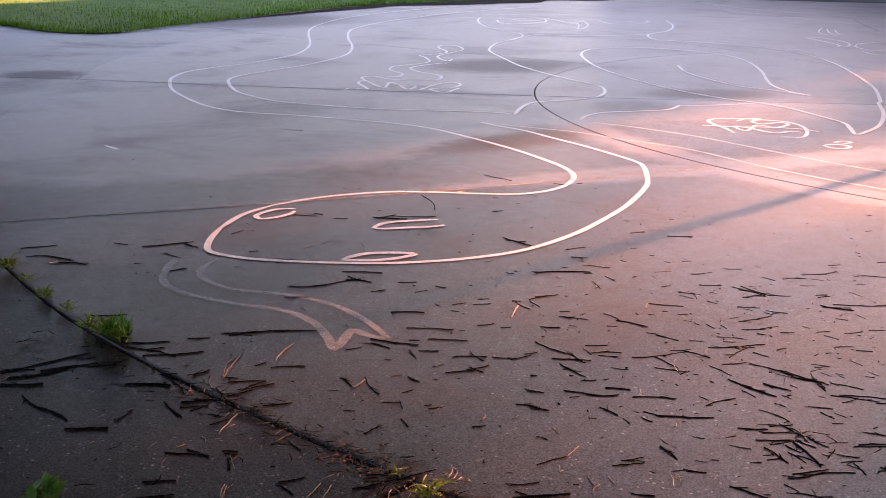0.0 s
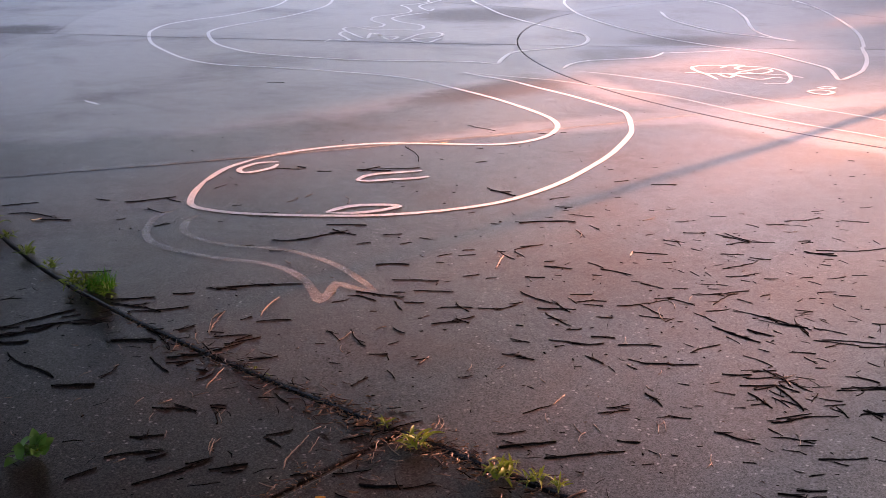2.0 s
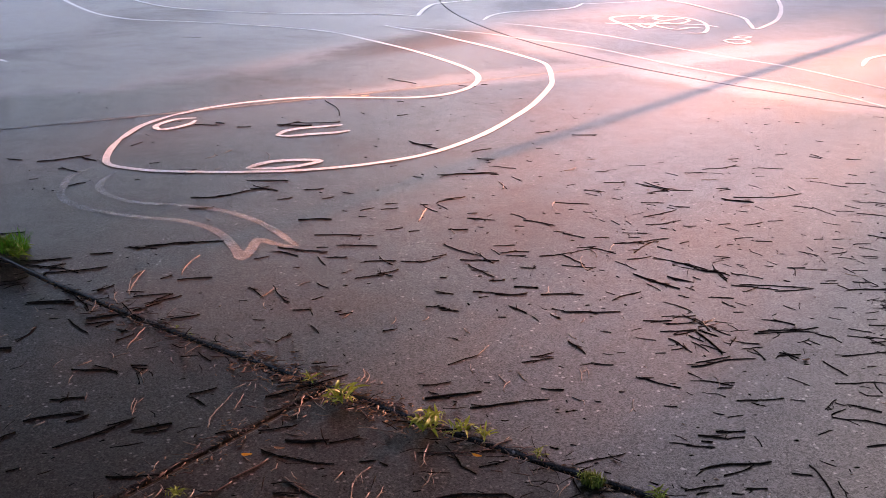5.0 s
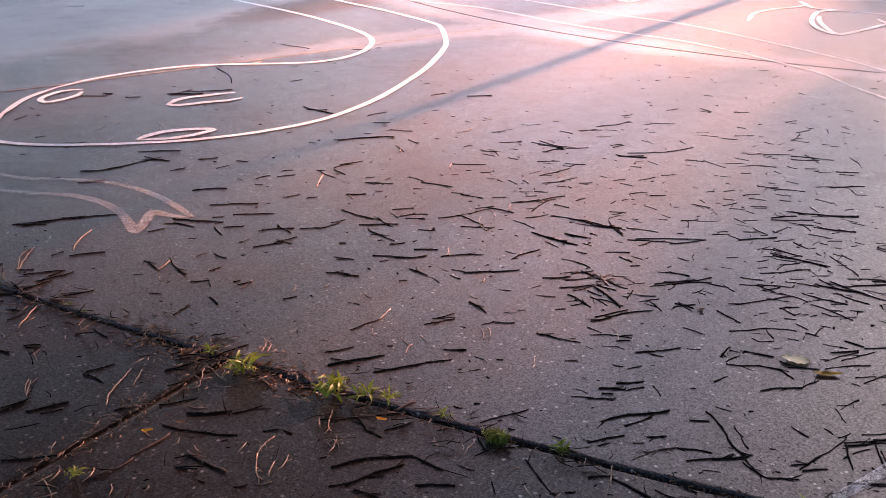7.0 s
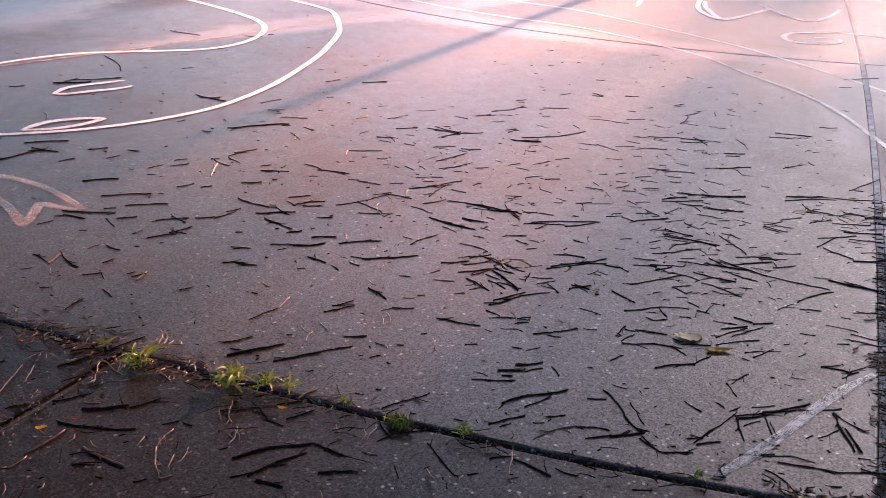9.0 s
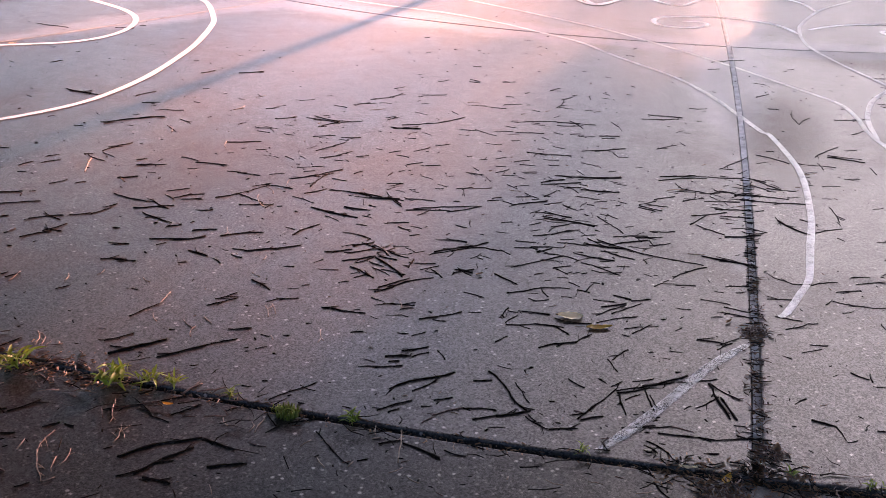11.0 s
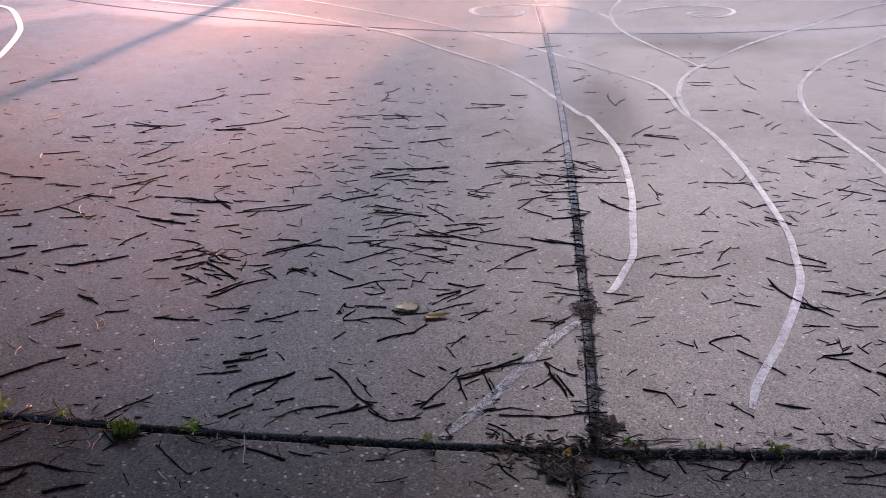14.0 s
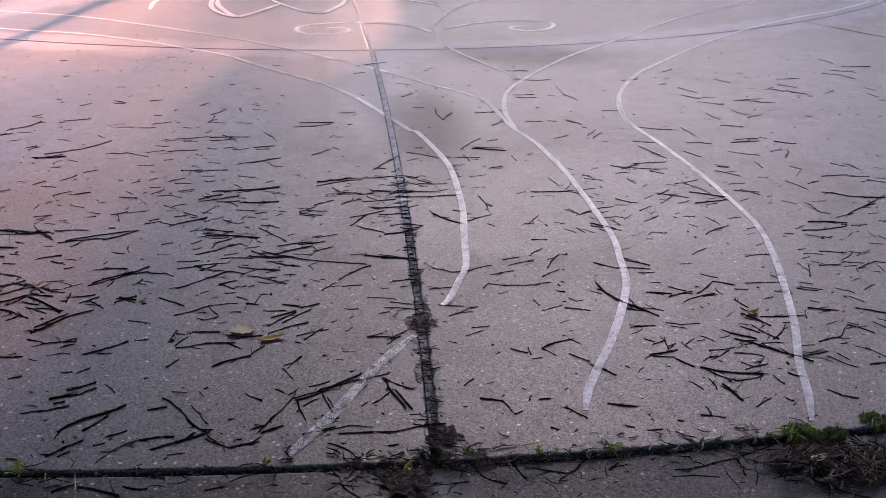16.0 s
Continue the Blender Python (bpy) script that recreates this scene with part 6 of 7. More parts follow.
twig(-0.255, 4.301, -36, 0.236, DARK, 4.6)
twig(-0.074, 4.426, -4, 0.087, DARK, 4.6)
twig(-0.090, 3.740, 2, 0.094, DARK, 4.6)
twig(-0.224, 3.093, 5, 0.163, DARK, 4.6)
twig(-0.158, 3.061, 24, 0.068, DARK, 4.6)
twig(-0.113, 2.964, 27, 0.248, DARK, 4.6)
twig(-0.363, 3.000, 31, 0.095, DARK, 4.6)
twig(-0.157, 3.380, -32, 0.050, DARK, 3.2)
twig(-0.076, 3.363, -49, 0.103, DARK, 4.6)
twig(-0.317, 2.818, 20, 0.037, DARK, 3.2)
twig(0.485, 3.437, 40, 0.084, DARK, 4.6)
twig(0.813, 2.592, -12, 0.220, DARK, 4.6)
twig(1.897, 3.570, -62, 0.206, DARK, 4.6)
twig(2.296, 3.400, -24, 0.262, DARK, 4.6)
twig(1.894, 3.097, -70, 0.087, DARK, 4.6)
twig(2.091, 3.050, -7, 0.153, DARK, 4.6)
twig(2.610, 3.055, -62, 0.213, DARK, 4.6)
twig(3.011, 3.423, -34, 0.265, DARK, 4.6)
twig(2.615, 2.767, -73, 0.194, DARK, 4.6)
twig(2.698, 2.585, -58, 0.211, DARK, 4.6)
twig(2.756, 2.712, -13, 0.089, DARK, 4.6)
twig(2.765, 2.780, -29, 0.100, DARK, 4.6)
twig(3.809, 2.198, -17, 0.165, DARK, 4.6)
twig(4.431, 2.360, -56, 0.241, DARK, 4.6)
twig(3.132, 1.037, -33, 0.140, DARK, 4.6)
twig(3.290, 1.479, 161, 0.143, DARK, 4.6)
twig(-0.654, 4.147, 18, 0.219, DARK, 7.0)
twig(-0.116, 5.896, -55, 0.126, DARK, 7.0)
# short broken pieces between them, thick where the rain has swept them together
mix = random.Random(29)


def piece(x, y, lo, hi):
    kind = mix.choices((DARK, PALE, RED), (12, 1, 1) if x > 1.6 else (8, 2, 2))[0]
    twig(x, y, mix.gauss(-32, 38), mix.uniform(lo, hi), kind, mix.uniform(2.2, 4.2))


for x, y, rx, ry, n in ((3.42, 2.94, 0.20, 0.14, 34), (3.28, 3.02, 0.16, 0.12, 18), (2.50, 2.80, 0.22, 0.14, 42), (2.69, 3.13, 0.18, 0.10, 22),
                        (3.07, 1.24, 0.16, 0.14, 34), (4.30, 1.40, 0.25, 0.14, 24), (3.96, 2.37, 0.16, 0.12, 14), (3.71, 2.03, 0.12, 0.10, 10),
                        (4.33, 1.98, 0.22, 0.14, 14), (3.99, 1.26, 0.18, 0.12, 14), (3.52, 1.02, 0.16, 0.12, 14), (1.86, 3.18, 0.12, 0.10, 14),
                        (2.32, 4.68, 0.35, 0.25, 24), (3.36, 4.08, 0.35, 0.25, 26), (2.75, 3.55, 0.4, 0.3, 34), (2.2, 3.9, 0.4, 0.3, 26)):
    for _ in range(n):
        piece(mix.gauss(x, rx), mix.gauss(y, ry), 0.02, 0.085)
for _ in range(430):
    d, a = 2.0 + 5.2 * mix.random() ** 1.2, radians(90 - 76 * mix.random() ** 0.75)
    piece(d * math.cos(a), d * math.sin(a), 0.012, 0.05)
for kind, (verts, faces) in litter.items():
    if verts:
        ob = mesh_object(("twig_litter", "peeled_twig_litter", "red_twig_litter")[kind], verts, faces, BARKS[kind], smooth=True)
        tagged(ob, ("many dark wet twigs strewn over the concrete", "pale peeled twig pieces strewn over the concrete", "reddish twigs strewn along the joint")[kind], "twigs", kind="stuff")

# ---- crumbs of bark, seeds and needles ----
rnd = random.Random(11)


def crumbs(name, label, count, place, size, material, flat=0.35):
    verts, faces = [], []
    for _ in range(count):
        x, y, z = place()
        ln, w = rnd.uniform(*size), rnd.uniform(0.12, 0.45)
        a, h = rnd.uniform(0, 6.3), ln * flat * rnd.uniform(0.5, 1)
        c, s, b = math.cos(a), math.sin(a), len(verts)
        for u, v, q in ((-1, -w, 0), (1, -w * 0.6, 0), (0.8, w, 0), (-0.9, w * 0.7, 0), (-0.3, -0.2 * w, 1), (0.4, 0.2 * w, 0.8)):
            verts.append((x + 0.5 * ln * (c * u - s * v), y + 0.5 * ln * (s * u + c * v), z + h * q))
        faces += [(b, b + 1, b + 5, b + 4), (b + 1, b + 2, b + 5), (b + 2, b + 3, b + 4, b + 5), (b + 3, b, b + 4), (b + 3, b + 2, b + 1, b)]
    return tagged(mesh_object(name, verts, faces, material), label, "debris", kind="stuff")


def on_slab():
    while True:
        t = rnd.random()
        d, a = 1.9 + 6.5 * t ** 1.4, radians(rnd.uniform(12, 112))
        x, y = d * math.cos(a), d * math.sin(a)
        keep = 0.25 + 0.75 * max(0.0, noise.noise((x * 0.7, y * 0.7, 3))) + (0.4 if x > 1.2 else 0)
        if rnd.random() < keep:
            return x, y, 0.0


def along_round(a0, a1, spread, z=-0.004):
    def place():
        a = rnd.uniform(a0, a1)
        off = rnd.gauss(0, spread)
        x, y, _ = polar(outer_edge(a) + off, a)
        return x, y, (z if abs(off) < 0.012 else 0.0005 if off < 0 else -0.0055)
    return place


def along_radial(r0, r1, spread):
    def place():
        r = r0 + (r1 - r0) * rnd.random() ** 0.7
        d = joint(0)(r) if r < R_OUT else 226.2
        x, y, _ = polar(r, d + math.degrees(rnd.gauss(0, spread) / r))
        return x, y, -0.002
    return place


crumbs("bark_crumbs", "small dark bark crumbs scattered over concrete", 1700, on_slab, (0.005, 0.020), BARK, 0.2)
crumbs("pale_crumbs", "tiny pale wood chips scattered over concrete", 380, on_slab, (0.004, 0.016), PALE_WOOD, 0.25)
crumbs("joint_crumbs", "brown leaf crumbs and needles along the joint", 1000, along_round(207, 231, 0.012, -0.008), (0.005, 0.018), DEAD, 0.2)
crumbs("joint_soil", "dark soil crumbs packed in the joint", 700, along_round(198, 233, 0.006, -0.018), (0.005, 0.014), SOIL, 0.5)
crumbs("corner_crumbs", "red brown litter heaped at the weedy corner", 420, along_round(214.6, 218.2, 0.04, -0.004), (0.006, 0.022), DEAD, 0.18)
crumbs("radial_crumbs", "dark litter caught in the radial joint", 420, along_radial(10.0, 11.9, 0.014), (0.005, 0.020), DEAD, 0.2)
crumbs("corner_needles", "dark brown litter where two joints cross", 300, along_round(225.3, 227.2, 0.035, -0.005), (0.006, 0.022), DEAD, 0.18)


def needles(name, label, count, place, size, material):
    """Thin crooked sticks and needles lying about."""
    verts, faces = [], []
    for _ in range(count):
        x, y, z = place()
        ln, a, b = rnd.uniform(*size), rnd.uniform(0, 6.3), rnd.uniform(-0.7, 0.7)
        way, turn = Vector((math.cos(a), math.sin(a), 0)), Vector((math.cos(a + b), math.sin(a + b), rnd.uniform(-0.05, 0.15)))
        q = Vector((x, y, max(z, 0) + 0.003))
        r = rnd.uniform(0.0009, 0.0021)
        tube([q - way * ln * 0.5, q, q + turn * ln * 0.5], [r * 0.8, r, r * 0.6], verts, faces, 5)
    return tagged(mesh_object(name, verts, faces, material, smooth=True), label, "debris", kind="stuff")


def near_side_joint():
    r = R_OUT + rnd.random() * 1.0
    x, y, _ = polar(r, 216.3 + math.degrees(rnd.gauss(0, 0.035) / r))
    return x, y, -0.004


def outside():
    x, y, _ = polar(R_OUT + 0.02 + 1.4 * rnd.random() ** 1.5, rnd.uniform(206, 228))
    return x, y, -0.005


needles("joint_needles", "red brown needles and sticks along the joint", 150, along_round(211, 220, 0.06, -0.002), (0.02, 0.06), RED_BARK)
needles("side_needles", "red brown sticks heaped in the side joint", 40, near_side_joint, (0.015, 0.06), RED_BARK)
needles("dark_needles", "thin dark sticks along the joint", 120, along_round(207, 230, 0.05, -0.002), (0.02, 0.07), BARK)
needles("outer_needles", "thin pale and dark sticks on the outer slab", 130, outside, (0.02, 0.06), PALE_WOOD)
needles("outer_sticks", "thin dark sticks on the outer slab", 170, outside, (0.03, 0.09), BARK)
needles("radial_litter", "red brown needles heaped in the radial joint", 130, along_radial(10.3, 11.9, 0.02), (0.012, 0.045), RED_BARK)
needles("edge_litter", "brown sticks and needles along the mossy joint", 80, along_round(227.2, 231.5, 0.06, -0.002), (0.02, 0.06), RED_BARK)
needles("corner_sticks", "dark sticks where two joints cross", 70, along_round(225.2, 227.4, 0.05, -0.002), (0.02, 0.05), BARK)
needles("radial_needles", "dark needles caught in the radial joint", 90, along_radial(9.3, 11.9, 0.025), (0.015, 0.05), BARK)
crumbs("side_crumbs", "dark soil and leaf crumbs in the side joint", 130, near_side_joint, (0.006, 0.02), DEAD, 0.2)


def heap(x, y, rx, ry, turn):
    """Places inside a ragged oval patch of litter."""
    c, s = math.cos(radians(turn)), math.sin(radians(turn))

    def place():
        u, v = rnd.gauss(0, 0.5) * rx, rnd.gauss(0, 0.5) * ry
        return x + c * u - s * v, y + s * u + c * v, -0.002
    return place


def rungs(count):
    """Short dark roots and sticks lying straight across the radial joint."""
    verts, faces = [], []
    for _ in range(count):
        r = rnd.uniform(9.4, 11.6)
        d = joint(0)(r)
        q = polar(r, d)
        q = Vector((q[0], q[1], 0.001))
        way = Vector((-math.sin(radians(d)), math.cos(radians(d)), rnd.uniform(-0.05, 0.05)))
        out_way = Vector((math.cos(radians(d)), math.sin(radians(d)), 0)) * rnd.uniform(-0.3, 0.3)
        ln = rnd.uniform(0.022, 0.05)
        w = rnd.uniform(0.0012, 0.0026)
        q += way * rnd.gauss(0, 0.006)
        tube([q - (way + out_way) * ln * 0.5, q + way * rnd.uniform(-0.003, 0.003), q + (way + out_way) * ln * 0.5], [w * 0.7, w, w * 0.6], verts, faces, 5)
    return tagged(mesh_object("cross_sticks", verts, faces, BARK, smooth=True), "short dark sticks lying across the radial joint", "debris", kind="stuff")


rungs(60)
for x, y, rx, ry, n in ((2.522, 2.048, 0.05, 0.05, 60), (2.040, 1.558, 0.04, 0.04, 45), (1.800, 1.505, 0.06, 0.05, 60)):
    crumbs("leaf_litter", "red brown leaf litter heaped in the joint", 2 * n, heap(x, y, rx, ry, 0), (0.006, 0.026), DEAD, 0.3)
    needles("stick_litter", "red brown sticks heaped in the joint", n, heap(x, y, rx, ry, 0), (0.012, 0.04), RED_BARK)
crumbs("leaf_heap", "brown dead leaf scraps heaped beside the grass", 420, heap(2.638, 0.716, 0.20, 0.09, -50), (0.01, 0.045), DEAD, 0.3)
needles("stick_heap", "brown sticks heaped beside the grass", 150, heap(2.630, 0.714, 0.22, 0.10, -50), (0.03, 0.12), RED_BARK)
needles("dark_stick_heap", "dark sticks heaped beside the grass", 130, heap(2.607, 0.720, 0.26, 0.12, -50), (0.03, 0.14), BARK)
needles("pale_stick_heap", "pale thin sticks among brown litter", 30, heap(2.639, 0.703, 0.2, 0.09, -50), (0.03, 0.08), PALE_WOOD)

# ---- weeds in the joints ----
def leaf_mesh(name, length, width, droop, fold=0.25, segs=5):
    verts, faces = [], []
    for i in range(segs + 1):
        t = i / segs
        w = width * (math.sin(math.pi * min(1, 0.08 + 0.92 * t) ** 0.8) ** 0.8 if i < segs else 0.02)
        z = length * (0.55 * t - droop * t * t)
        for s in (-1, 0, 1):
            verts.append((length * t * 0.85, s * w / 2, z + abs(s) * w * fold))
    for i in range(segs):
        for s in (0, 1):
            faces.append((3 * i + s, 3 * i + 3 + s, 3 * i + 4 + s, 3 * i + 1 + s))
    me = bpy.data.meshes.new(name)
    me.from_pydata(verts, [], faces)
    me.polygons.foreach_set("use_smooth", [True] * len(faces))
    return me


LEAVES = [leaf_mesh("leaf", 0.050, 0.008, 0.45), leaf_mesh("leaf", 0.042, 0.007, 0.30), leaf_mesh("leaf", 0.058, 0.009, 0.62)]
BROAD = [leaf_mesh("leaf", 0.065, 0.030, 0.50, 0.15), leaf_mesh("leaf", 0.055, 0.026, 0.35, 0.15)]
for me in LEAVES:
    me.materials.append(WEED)
for me in BROAD:
    me.materials.append(BROAD_LEAF)


def weed(x, y, size, count, label, broad=False, z=-0.006):
    """A low rosette: a short stem and many single leaves."""
    top = tagged(new("weed"), label, "weed", "weeds in the joints")
    top.location = (x, y, z)
    verts, faces = [], []
    tube([Vector((0, 0, 0)), Vector((0.002, 0, 0.012 * size)), Vector((0.001, 0.002, 0.028 * size))], [0.004, 0.003, 0.0015], verts, faces, 6)
    mesh_object("stem", verts, faces, WEED, top, True)
    for i in range(int(count * (1 if broad else 1.5))):
        ob = new("leaf", rnd.choice(BROAD if broad else LEAVES))
        ob.parent = top
        up = rnd.random()
        ob.matrix_basis = pose(rnd.gauss(0, 0.012) * size, rnd.gauss(0, 0.012) * size, 0.024 * size * up, rnd.uniform(-25, 25), rnd.uniform(-60, 12) * up, 137.5 * i + rnd.uniform(-25, 25)) @ Matrix.Scale(size * rnd.uniform(0.6, 1.1), 4)
    return top


LOW = "low yellow-green weed growing in the joint"
TALL = "leafy green weed growing in the joint"
weed(0.508, 3.118, 0.7, 14, LOW)
weed(0.578, 2.962, 1.25, 26, LOW)
weed(0.778, 2.738, 1.35, 26, LOW)
weed(0.856, 2.689, 0.95, 18, LOW)
weed(0.905, 2.642, 0.8, 14, LOW)
weed(1.014, 2.510, 0.6, 12, TALL)
weed(1.113, 2.337, 0.5, 12, TALL)
weed(1.084, 2.379, 0.45, 10, TALL)
weed(1.231, 2.234, 0.75, 14, TALL)
weed(0.074, 2.577, 0.7, 14, LOW)
weed(0.154, 3.617, 0.4, 10, LOW)
weed(0.196, 3.544, 0.35, 8, LOW)
weed(-0.966, 5.582, 1.4, 20, TALL)
weed(-0.873, 5.376, 1.0, 14, TALL)
weed(-0.750, 5.093, 1.3, 22, TALL)
weed(-0.626, 4.872, 1.1, 18, LOW)
weed(-0.517, 4.631, 1.4, 22, TALL)
weed(-0.433, 4.547, 1.7, 36, TALL)
weed(-0.384, 4.471, 1.3, 22, TALL)
weed(-0.492, 3.137, 1.15, 16, TALL, True)
weed(-0.537, 3.124, 1.0, 10, TALL, True)
weed(1.641, 1.810, 0.6, 12, TALL)
weed(2.017, 1.470, 0.5, 10, LOW)
weed(2.135, 1.335, 0.55, 12, TALL)
weed(2.168, 1.306, 0.45, 10, LOW)
weed(2.271, 1.210, 0.7, 14, LOW)
weed(2.498, 1.015, 0.4, 9, LOW)
weed(2.638, 0.890, 0.8, 16, LOW)
weed(2.687, 0.856, 0.7, 14, LOW)
weed(2.603, 0.921, 0.5, 12, LOW)


def tuft(x, y, rad, count, height, name, label, material, kind="stuff", category="grass"):
    verts, faces = [], []
    for _ in range(count):
        a, d = rnd.uniform(0, 6.3), rad * math.sqrt(rnd.random())
        px, py = x + d * math.cos(a), y + d * math.sin(a)
        h, b, w = height * rnd.uniform(0.4, 1.1), rnd.uniform(0, 6.3), rnd.uniform(0.0012, 0.003)
        lean = h * rnd.uniform(0.2, 0.9)
        c, s, k = math.cos(b), math.sin(b), len(verts)
        verts += [(px - s * w, py + c * w, -0.01), (px + s * w, py - c * w, -0.01), (px + c * lean * 0.45 + s * w * 0.7, py + s * lean * 0.45 - c * w * 0.7, h * 0.65),
                  (px + c * lean * 0.45 - s * w * 0.7, py + s * lean * 0.45 + c * w * 0.7, h * 0.65), (px + c * lean, py + s * lean, h)]
        faces += [(k, k + 1, k + 2, k + 3), (k + 3, k + 2, k + 4)]
    return tagged(mesh_object(name, verts, faces, material), label, category, kind=kind)


tuft(2.729, 0.796, 0.035, 200, 0.009, "moss_tuft", "mossy green grass tuft over the joint", MOSS)
tuft(2.870, 0.738, 0.045, 260, 0.011, "grass_tuft", "ragged grass tuft creeping over the concrete edge", MOSS)
tuft(2.669, 0.864, 0.05, 260, 0.015, "moss_tuft", "small moss cushion on the joint", MOSS)
tuft(1.102, 2.347, 0.03, 160, 0.018, "moss_tuft", "small moss cushion in the joint", MOSS)
tuft(-0.399, 4.542, 0.05, 160, 0.08, "grass_tuft", "fine grass tuft beside the weeds", GRASS)


# ---- single fallen leaves ----
def fallen_leaf(x, y, heading, length, width, material, label, curl=0.25, stalk=True):
    verts, faces, n = [], [], 8
    for i in range(n + 1):
        t = i / n
        w = width * (math.sin(math.pi * t ** 0.75) ** 0.75 if 0 < i < n else 0.03) * (1 + 0.12 * (-1) ** i)
        for s in (-1, -0.5, 0, 0.5, 1):
            verts.append((length * (t - 0.5), s * w / 2, 0.001 + curl * length * (t - 0.45) ** 2 + 0.22 * width * abs(s) ** 1.6 * curl * 2 - (0.0006 if s == 0 else 0)))
    for i in range(n):
        for s in range(4):
            k = 5 * i + s
            faces.append((k, k + 5, k + 6, k + 1))
    top = tagged(new("fallen_leaf"), label, "leaf", "fallen leaves")
    top.matrix_basis = pose(x, y, 0.001, rnd.uniform(-6, 6), rnd.uniform(-4, 4), heading)
    mesh_object("blade", verts, faces, material, top, True)
    if stalk:
        v, f = [], []
        tube([Vector((-length * 0.5, 0, 0.005 + curl * length * 0.2)), Vector((-length * 0.7, 0.004, 0.004)), Vector((-length * 0.92, 0.010, 0.003))], [0.0011, 0.0009, 0.0008], v, f, 5)
        mesh_object("stalk", v, f, PALE_WOOD, top, True)
    return top


fallen_leaf(2.095, 2.415, 150, 0.085, 0.062, YELLOW, "pale yellow leaf lying on dark concrete", 0.16, False)
fallen_leaf(2.125, 2.310, -28, 0.08, 0.034, ORANGE, "orange yellow leaf folded beside a pale one", 0.2, True)
fallen_leaf(3.294, 1.289, -10, 0.06, 0.03, ORANGE, "orange brown leaf among dark twigs", 0.3, True)
fallen_leaf(1.812, 1.620, -40, 0.045, 0.016, YELLOW, "curled pale leaf in the joint", 0.4, True)
fallen_leaf(1.858, 1.536, 25, 0.05, 0.02, ORANGE, "orange leaf lying by the joint", 0.3, True)
fallen_leaf(2.580, 0.782, -15, 0.06, 0.028, YELLOW, "pale dried leaf by the grass tuft", 0.2, True)
fallen_leaf(-0.766, 5.642, 10, 0.05, 0.018, YELLOW, "pale yellow leaf on wet concrete", 0.3, True)
fallen_leaf(1.577, 6.989, 5, 0.05, 0.02, YELLOW, "small yellow leaf on a painted line", 0.3, False)
fallen_leaf(0.359, 2.723, -30, 0.03, 0.014, DEAD, "small dead brown leaf", 0.4, True)
fallen_leaf(0.445, 3.123, 20, 0.045, 0.02, DEAD, "curled reddish dead leaf by the weeds", 0.5, True)
fallen_leaf(0.854, 2.542, -45, 0.03, 0.012, ORANGE, "small reddish leaf below the joint", 0.5, True)
fallen_leaf(2.063, 1.562, 40, 0.04, 0.02, DEAD, "brown dead leaf where joints cross", 0.5, True)
fallen_leaf(2.497, 2.137, 10, 0.03, 0.012, DEAD, "brown leaf scrap in the radial joint", 0.5, False)
fallen_leaf(0.270, 2.713, -20, 0.03, 0.015, ORANGE, "reddish leaf scrap in the side joint", 0.4, False)
fallen_leaf(2.040, 2.821, 0, 0.03, 0.014, DEAD, "greenish dead leaf among twigs", 0.3, False)

# ---- lawn beyond the pavement ----
EDGE = [(-9, 22.6), (-5.2, 22.3), (-3.5, 21.7), (-2.4, 20.1), (-1.4, 20.0), (-0.6, 21.5), (0.05, 22.6), (1.75, 25.5), (3.9, 28.8), (6.4, 31.0), (12, 35)]
edge = glide(EDGE, 0.25)
nb = len(edge)
verts, faces = [], []
for i, q in enumerate(edge):
    far = Vector((-70 + 82 * i / nb, 100, 0))
    for k, t in enumerate((0, 0.004, 0.02, 0.08, 0.2, 0.5, 1)):
        p = q.lerp(far, t)
        verts.append((p.x + 0.05 * noise.noise((p.x * 2, p.y * 2, 1)), p.y, -0.05 if k == 0 else 0.03 + 0.05 * noise.noise((p.x * 0.5, p.y * 0.5, 0)) + 0.3 * t))
for i in range(nb - 1):
    for k in range(6):
        a = 7 * i + k
        faces.append((a, a + 7, a + 8, a + 1))
strip, sf = [], []
for i, q in enumerate(edge):
    t = i / nb
    wide = 1.5 * max(0.02, min(1.0, 2.4 * (t - 0.42))) * (1 + 0.5 * noise.noise((q.x * 0.6, q.y * 0.6, 7)))
    side = (edge[min(i + 1, nb - 1)] - edge[max(i - 1, 0)]).normalized()
    strip += [(q.x - 0.15 * -side.y, q.y - 0.15 * -side.y * 0 + 0.15, 0.004), (q.x + side.y * wide, q.y - side.x * wide, 0.003)]
    if i:
        sf.append((2 * i - 2, 2 * i - 1, 2 * i + 1, 2 * i))
tagged(mesh_object("dirt_strip", strip, sf, DIRT), "dark wet dirt washed along the lawn's edge", "dirt", kind="structure")
tagged(mesh_object("lawn", verts, faces, LAWN, smooth=True), "mown green lawn beyond the concrete", "lawn", kind="structure")
verts, faces = [], []
for _ in range(26000):
    i = rnd.randrange(nb - 1)
    far = Vector((-70 + 82 * i / nb, 100, 0))
    t = 0.001 + 0.16 * rnd.random() ** 1.8
    p = edge[i].lerp(edge[i + 1], rnd.random()).lerp(far, t)
    if p.x < -7.5 or p.y > 38:
        continue
    h, b, w = rnd.uniform(0.04, 0.10), rnd.uniform(0, 6.3), rnd.uniform(0.006, 0.012)
    c, s, k = math.cos(b), math.sin(b), len(verts)
    verts += [(p.x - s * w, p.y + c * w, 0.0), (p.x + s * w, p.y - c * w, 0.0), (p.x + c * h * 0.5, p.y + s * h * 0.5, 0.03 + h)]
    faces.append((k, k + 1, k + 2))
tagged(mesh_object("lawn_grass", verts, faces, GRASS), "short green grass blades along the lawn's edge", "grass", kind="stuff")


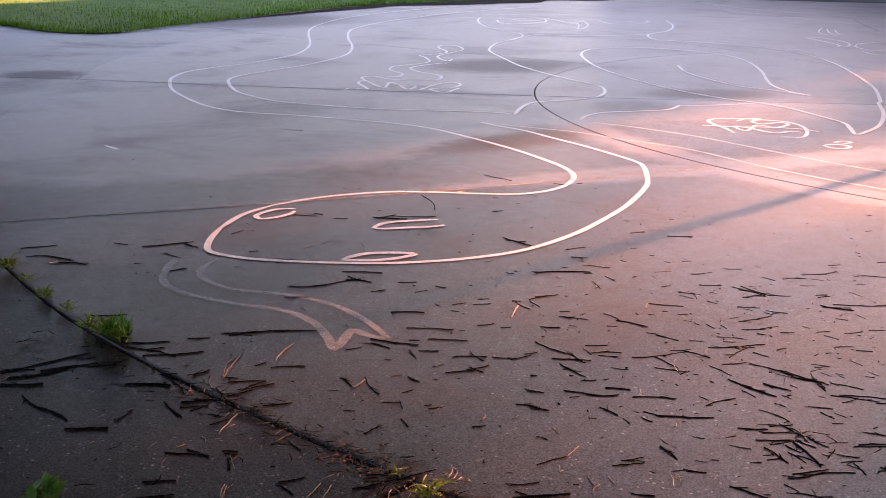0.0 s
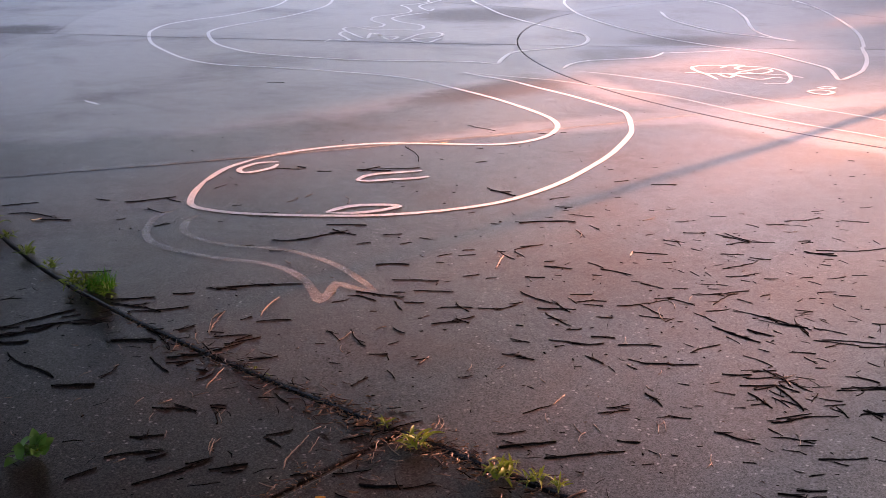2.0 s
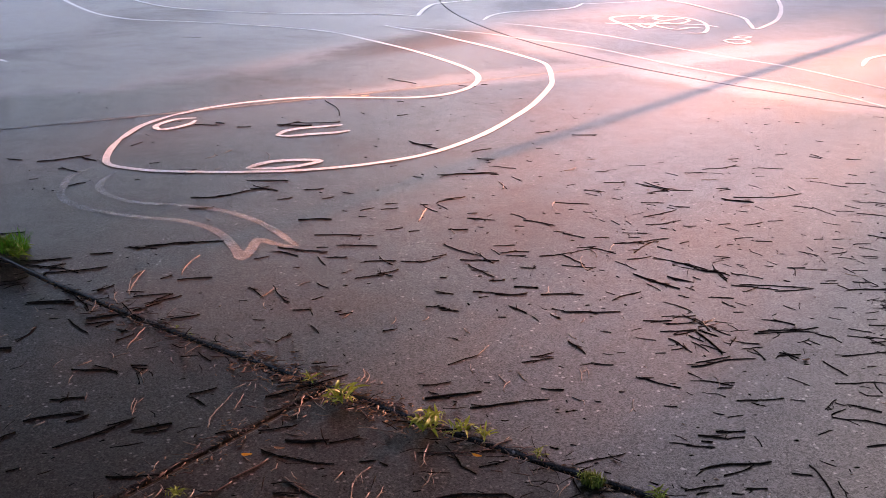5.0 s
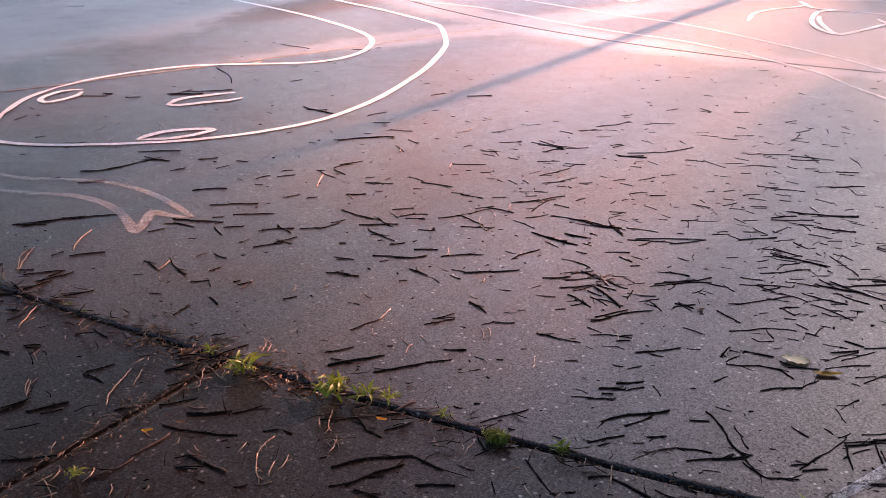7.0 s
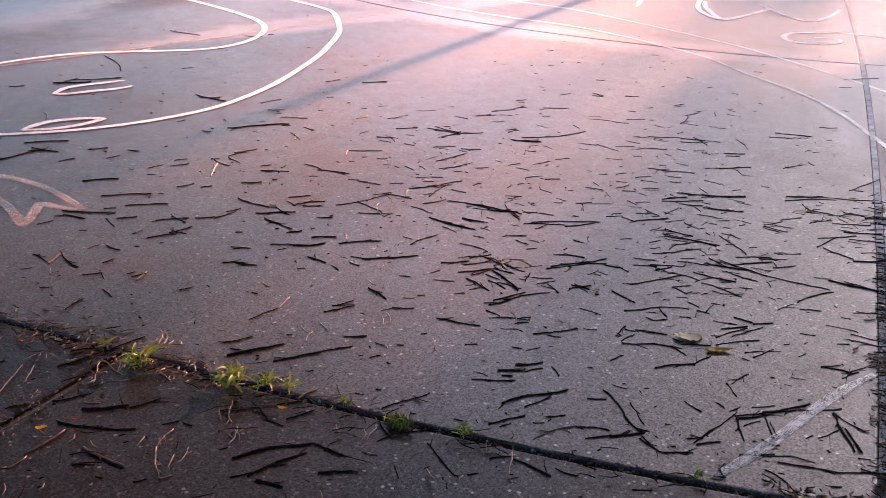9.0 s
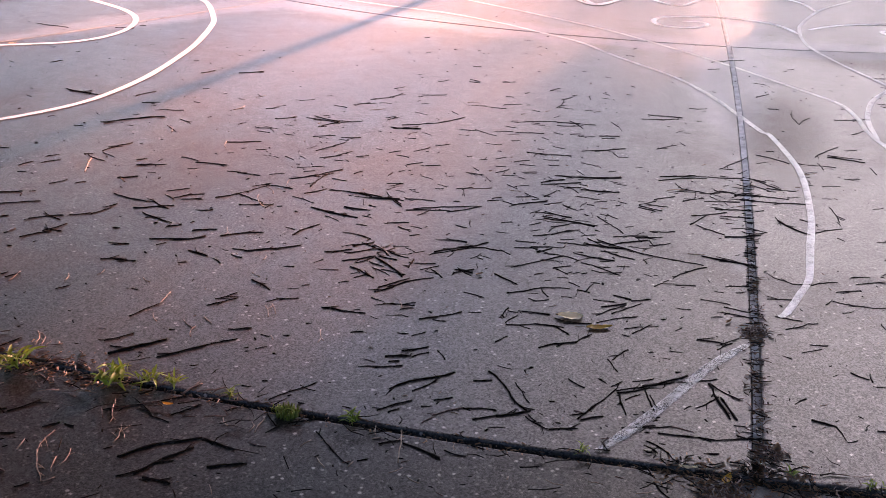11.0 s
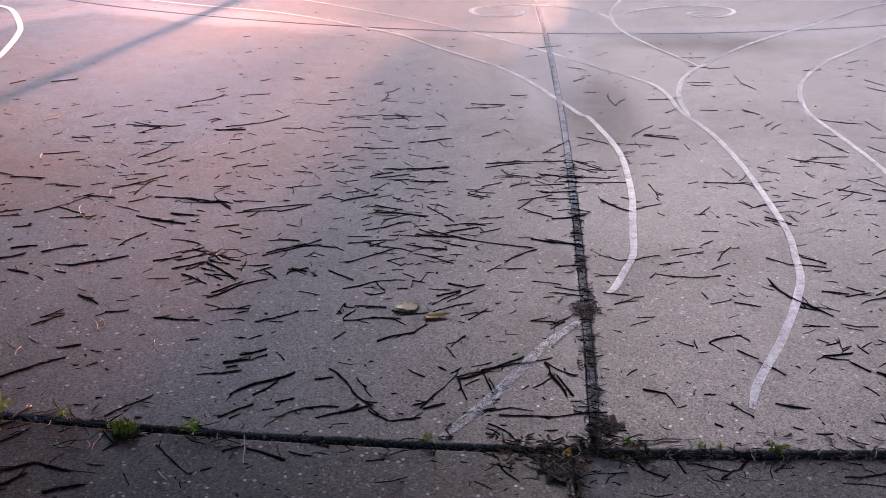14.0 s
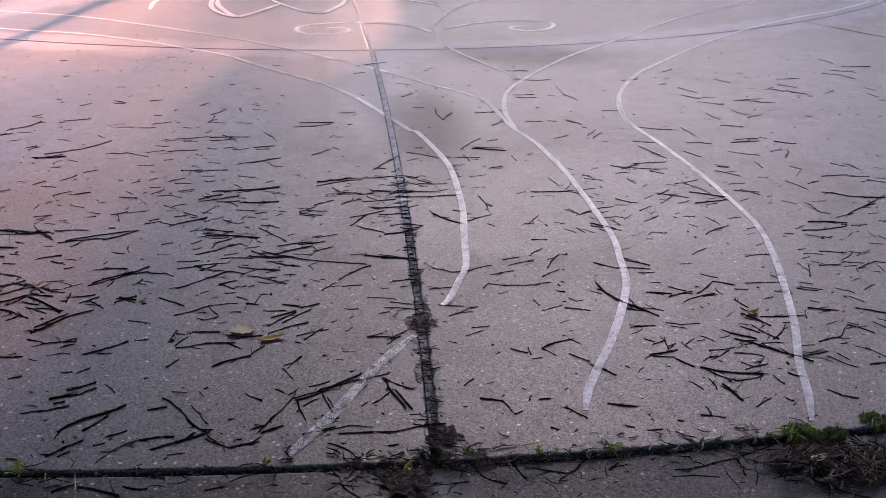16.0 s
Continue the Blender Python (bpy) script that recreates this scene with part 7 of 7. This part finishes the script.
# ---- unseen trees that shape the light, and shrub ----
def leaf_cloud(balls, count, size, parent_name, material, parent, per_clump=12):
    """Many small leaves in uneven clumps inside the given rounds (x, y, z, radius across, radius up)."""
    verts, faces = [], []
    rnd = random.Random(parent_name + str(round(parent.location.x * 10)) + str(round(parent.location.y * 10)))
    for x, y, z, ra, ru in balls:
        hubs = []
        for _ in range(max(6, int(count / per_clump))):
            v = Vector((rnd.gauss(0, 1), rnd.gauss(0, 1), rnd.gauss(0, 1))).normalized() * rnd.random() ** 0.4
            hubs.append(Vector((x + v.x * ra, y + v.y * ra, z + v.z * ru)))
        for _ in range(count):
            h = rnd.choice(hubs) + Vector((rnd.gauss(0, 0.2), rnd.gauss(0, 0.2), rnd.gauss(0, 0.2))) * ra * 0.35
            a, b = Vector((rnd.gauss(0, 1), rnd.gauss(0, 1), rnd.gauss(0, 1))).normalized(), rnd.uniform(0.6, 1.2) * size
            u = a.orthogonal().normalized() * b
            v = a.cross(u).normalized() * b * 0.6
            k = len(verts)
            verts += [tuple(h - u), tuple(h - v), tuple(h + u), tuple(h + v)]
            faces.append((k, k + 1, k + 2, k + 3))
    return mesh_object(parent_name, verts, faces, material, parent)


def at(u, s):
    """A place by metres towards the sun and across its rays."""
    return u * math.cos(AZ) - s * math.sin(AZ), u * math.sin(AZ) + s * math.cos(AZ)


def tree(x, y, height, spread, low, count, girth=0.22, crowns=5, leaf=0.3, column=False):
    top = tagged(new("tree"), "unseen leafy tree with dark bark, added to shade the pavement", "tree", "trees round the circle")
    top.location = (x, y, -0.05)
    verts, faces = [], []
    tube([Vector((0, 0, 0)), Vector((0.05, 0.02, height * 0.3)), Vector((-0.05, 0.05, height * 0.6)), Vector((0, 0, height * 0.92))], [girth * 1.3, girth, girth * 0.7, girth * 0.2], verts, faces, 9)
    mesh_object("trunk", verts, faces, BARK, top, True)
    balls = []
    for i in range(crowns):
        a, d = 2.4 * i, spread * (0.12 if column else 0.58) * (i > 0)
        z = low + (height - low) * ((i + 0.5) / crowns if column else 0.25 + 0.5 * (i * 0.37 % 1))
        up = (height - low) * (1.1 / crowns if column else 0.3)
        balls.append((d * math.cos(a), d * math.sin(a), z, spread * (0.8 if column else 0.56), up))
        v, f = [], []
        tube([Vector((0, 0, height * 0.3)), Vector((d * math.cos(a) * 0.5, d * math.sin(a) * 0.5, z * 0.85)), Vector((d * math.cos(a), d * math.sin(a), z))], [girth * 0.45, girth * 0.3, girth * 0.1], v, f, 6)
        mesh_object("limb", v, f, BARK, top, True)
    leaf_cloud(balls, count, leaf, "crown", CROWN, top, 3 if column else 12)
    return top


# far row, unseen, added to block sun and low sky; two gaps towards the sun
for s, leaves, high in ((-21, 1500, 15.5), (-16, 1500, 15.5), (3.9, 1900, 11.3), (-11, 1100, 15.2), (-6.2, 1350, 15.4), (-1.1, 1700, 15.6), (9.45, 1900, 15.4), (14, 1900, 14.5), (18.5, 1900, 14.5), (23, 1900, 14.0), (27.5, 1300, 10.5), (32, 900, 8.5), (37, 800, 7.5), (42, 700, 6.5)):
    tree(*at(60, s), high, 4.0, 0.4, leaves, 0.35, 6, 0.45, True)
# high crowns on bare trunks, added unseen: near slabs shaded, sun coming in below
tree(*at(61, 1.75), 13.1, 1.3, 0.8, 420, 0.18, 6, 0.35, True)
tree(*at(60, 2.6), 17.6, 2.3, 15.0, 480, 0.16, 3, 0.3, True)
tree(*at(62, 4.6), 18.2, 2.6, 15.15, 880, 0.16, 3, 0.3, True)
# the big trees that the twigs fell from, unseen, round and over the way
# set where their crowns darken the sky reflected in the slabs
tree(-3.6, 15.0, 18, 15.5, 5.0, 11000, 0.5, 10, 0.42)
# added so its trunk casts the narrow dark streak over the slabs
tree(*at(14, 3.5), 17, 6.5, 7.4, 4000, 0.045, 8, 0.36)
tree(-3.0, -3.5, 14, 9.5, 4.8, 5600, 0.42, 9, 0.36)
tree(17.0, -5.5, 16, 11.0, 6.8, 6000, 0.45, 9, 0.38)


def shrub(x, y, rad, high, count):
    top = tagged(new("shrub"), "dark dense shrub standing on the lawn", "shrub")
    top.location = (x, y, 0)
    v, f = [], []
    for i in range(5):
        a = 1.26 * i
        tube([Vector((0, 0, 0)), Vector((0.4 * rad * math.cos(a), 0.4 * rad * math.sin(a), high * 0.7))], [0.03, 0.012], v, f, 6)
    mesh_object("stems", v, f, BARK, top, True)
    leaf_cloud([(0, 0, high * 0.5, rad * 0.8, high * 0.45), (rad * 0.5, 0.1, high * 0.35, rad * 0.5, high * 0.3), (-rad * 0.5, -0.2, high * 0.35, rad * 0.5, high * 0.3)], count, 0.07, "foliage", CROWN, top)


shrub(-5.6, 29.8, 1.7, 1.5, 1200)
shrub(-8.2, 28.0, 1.5, 1.2, 700)
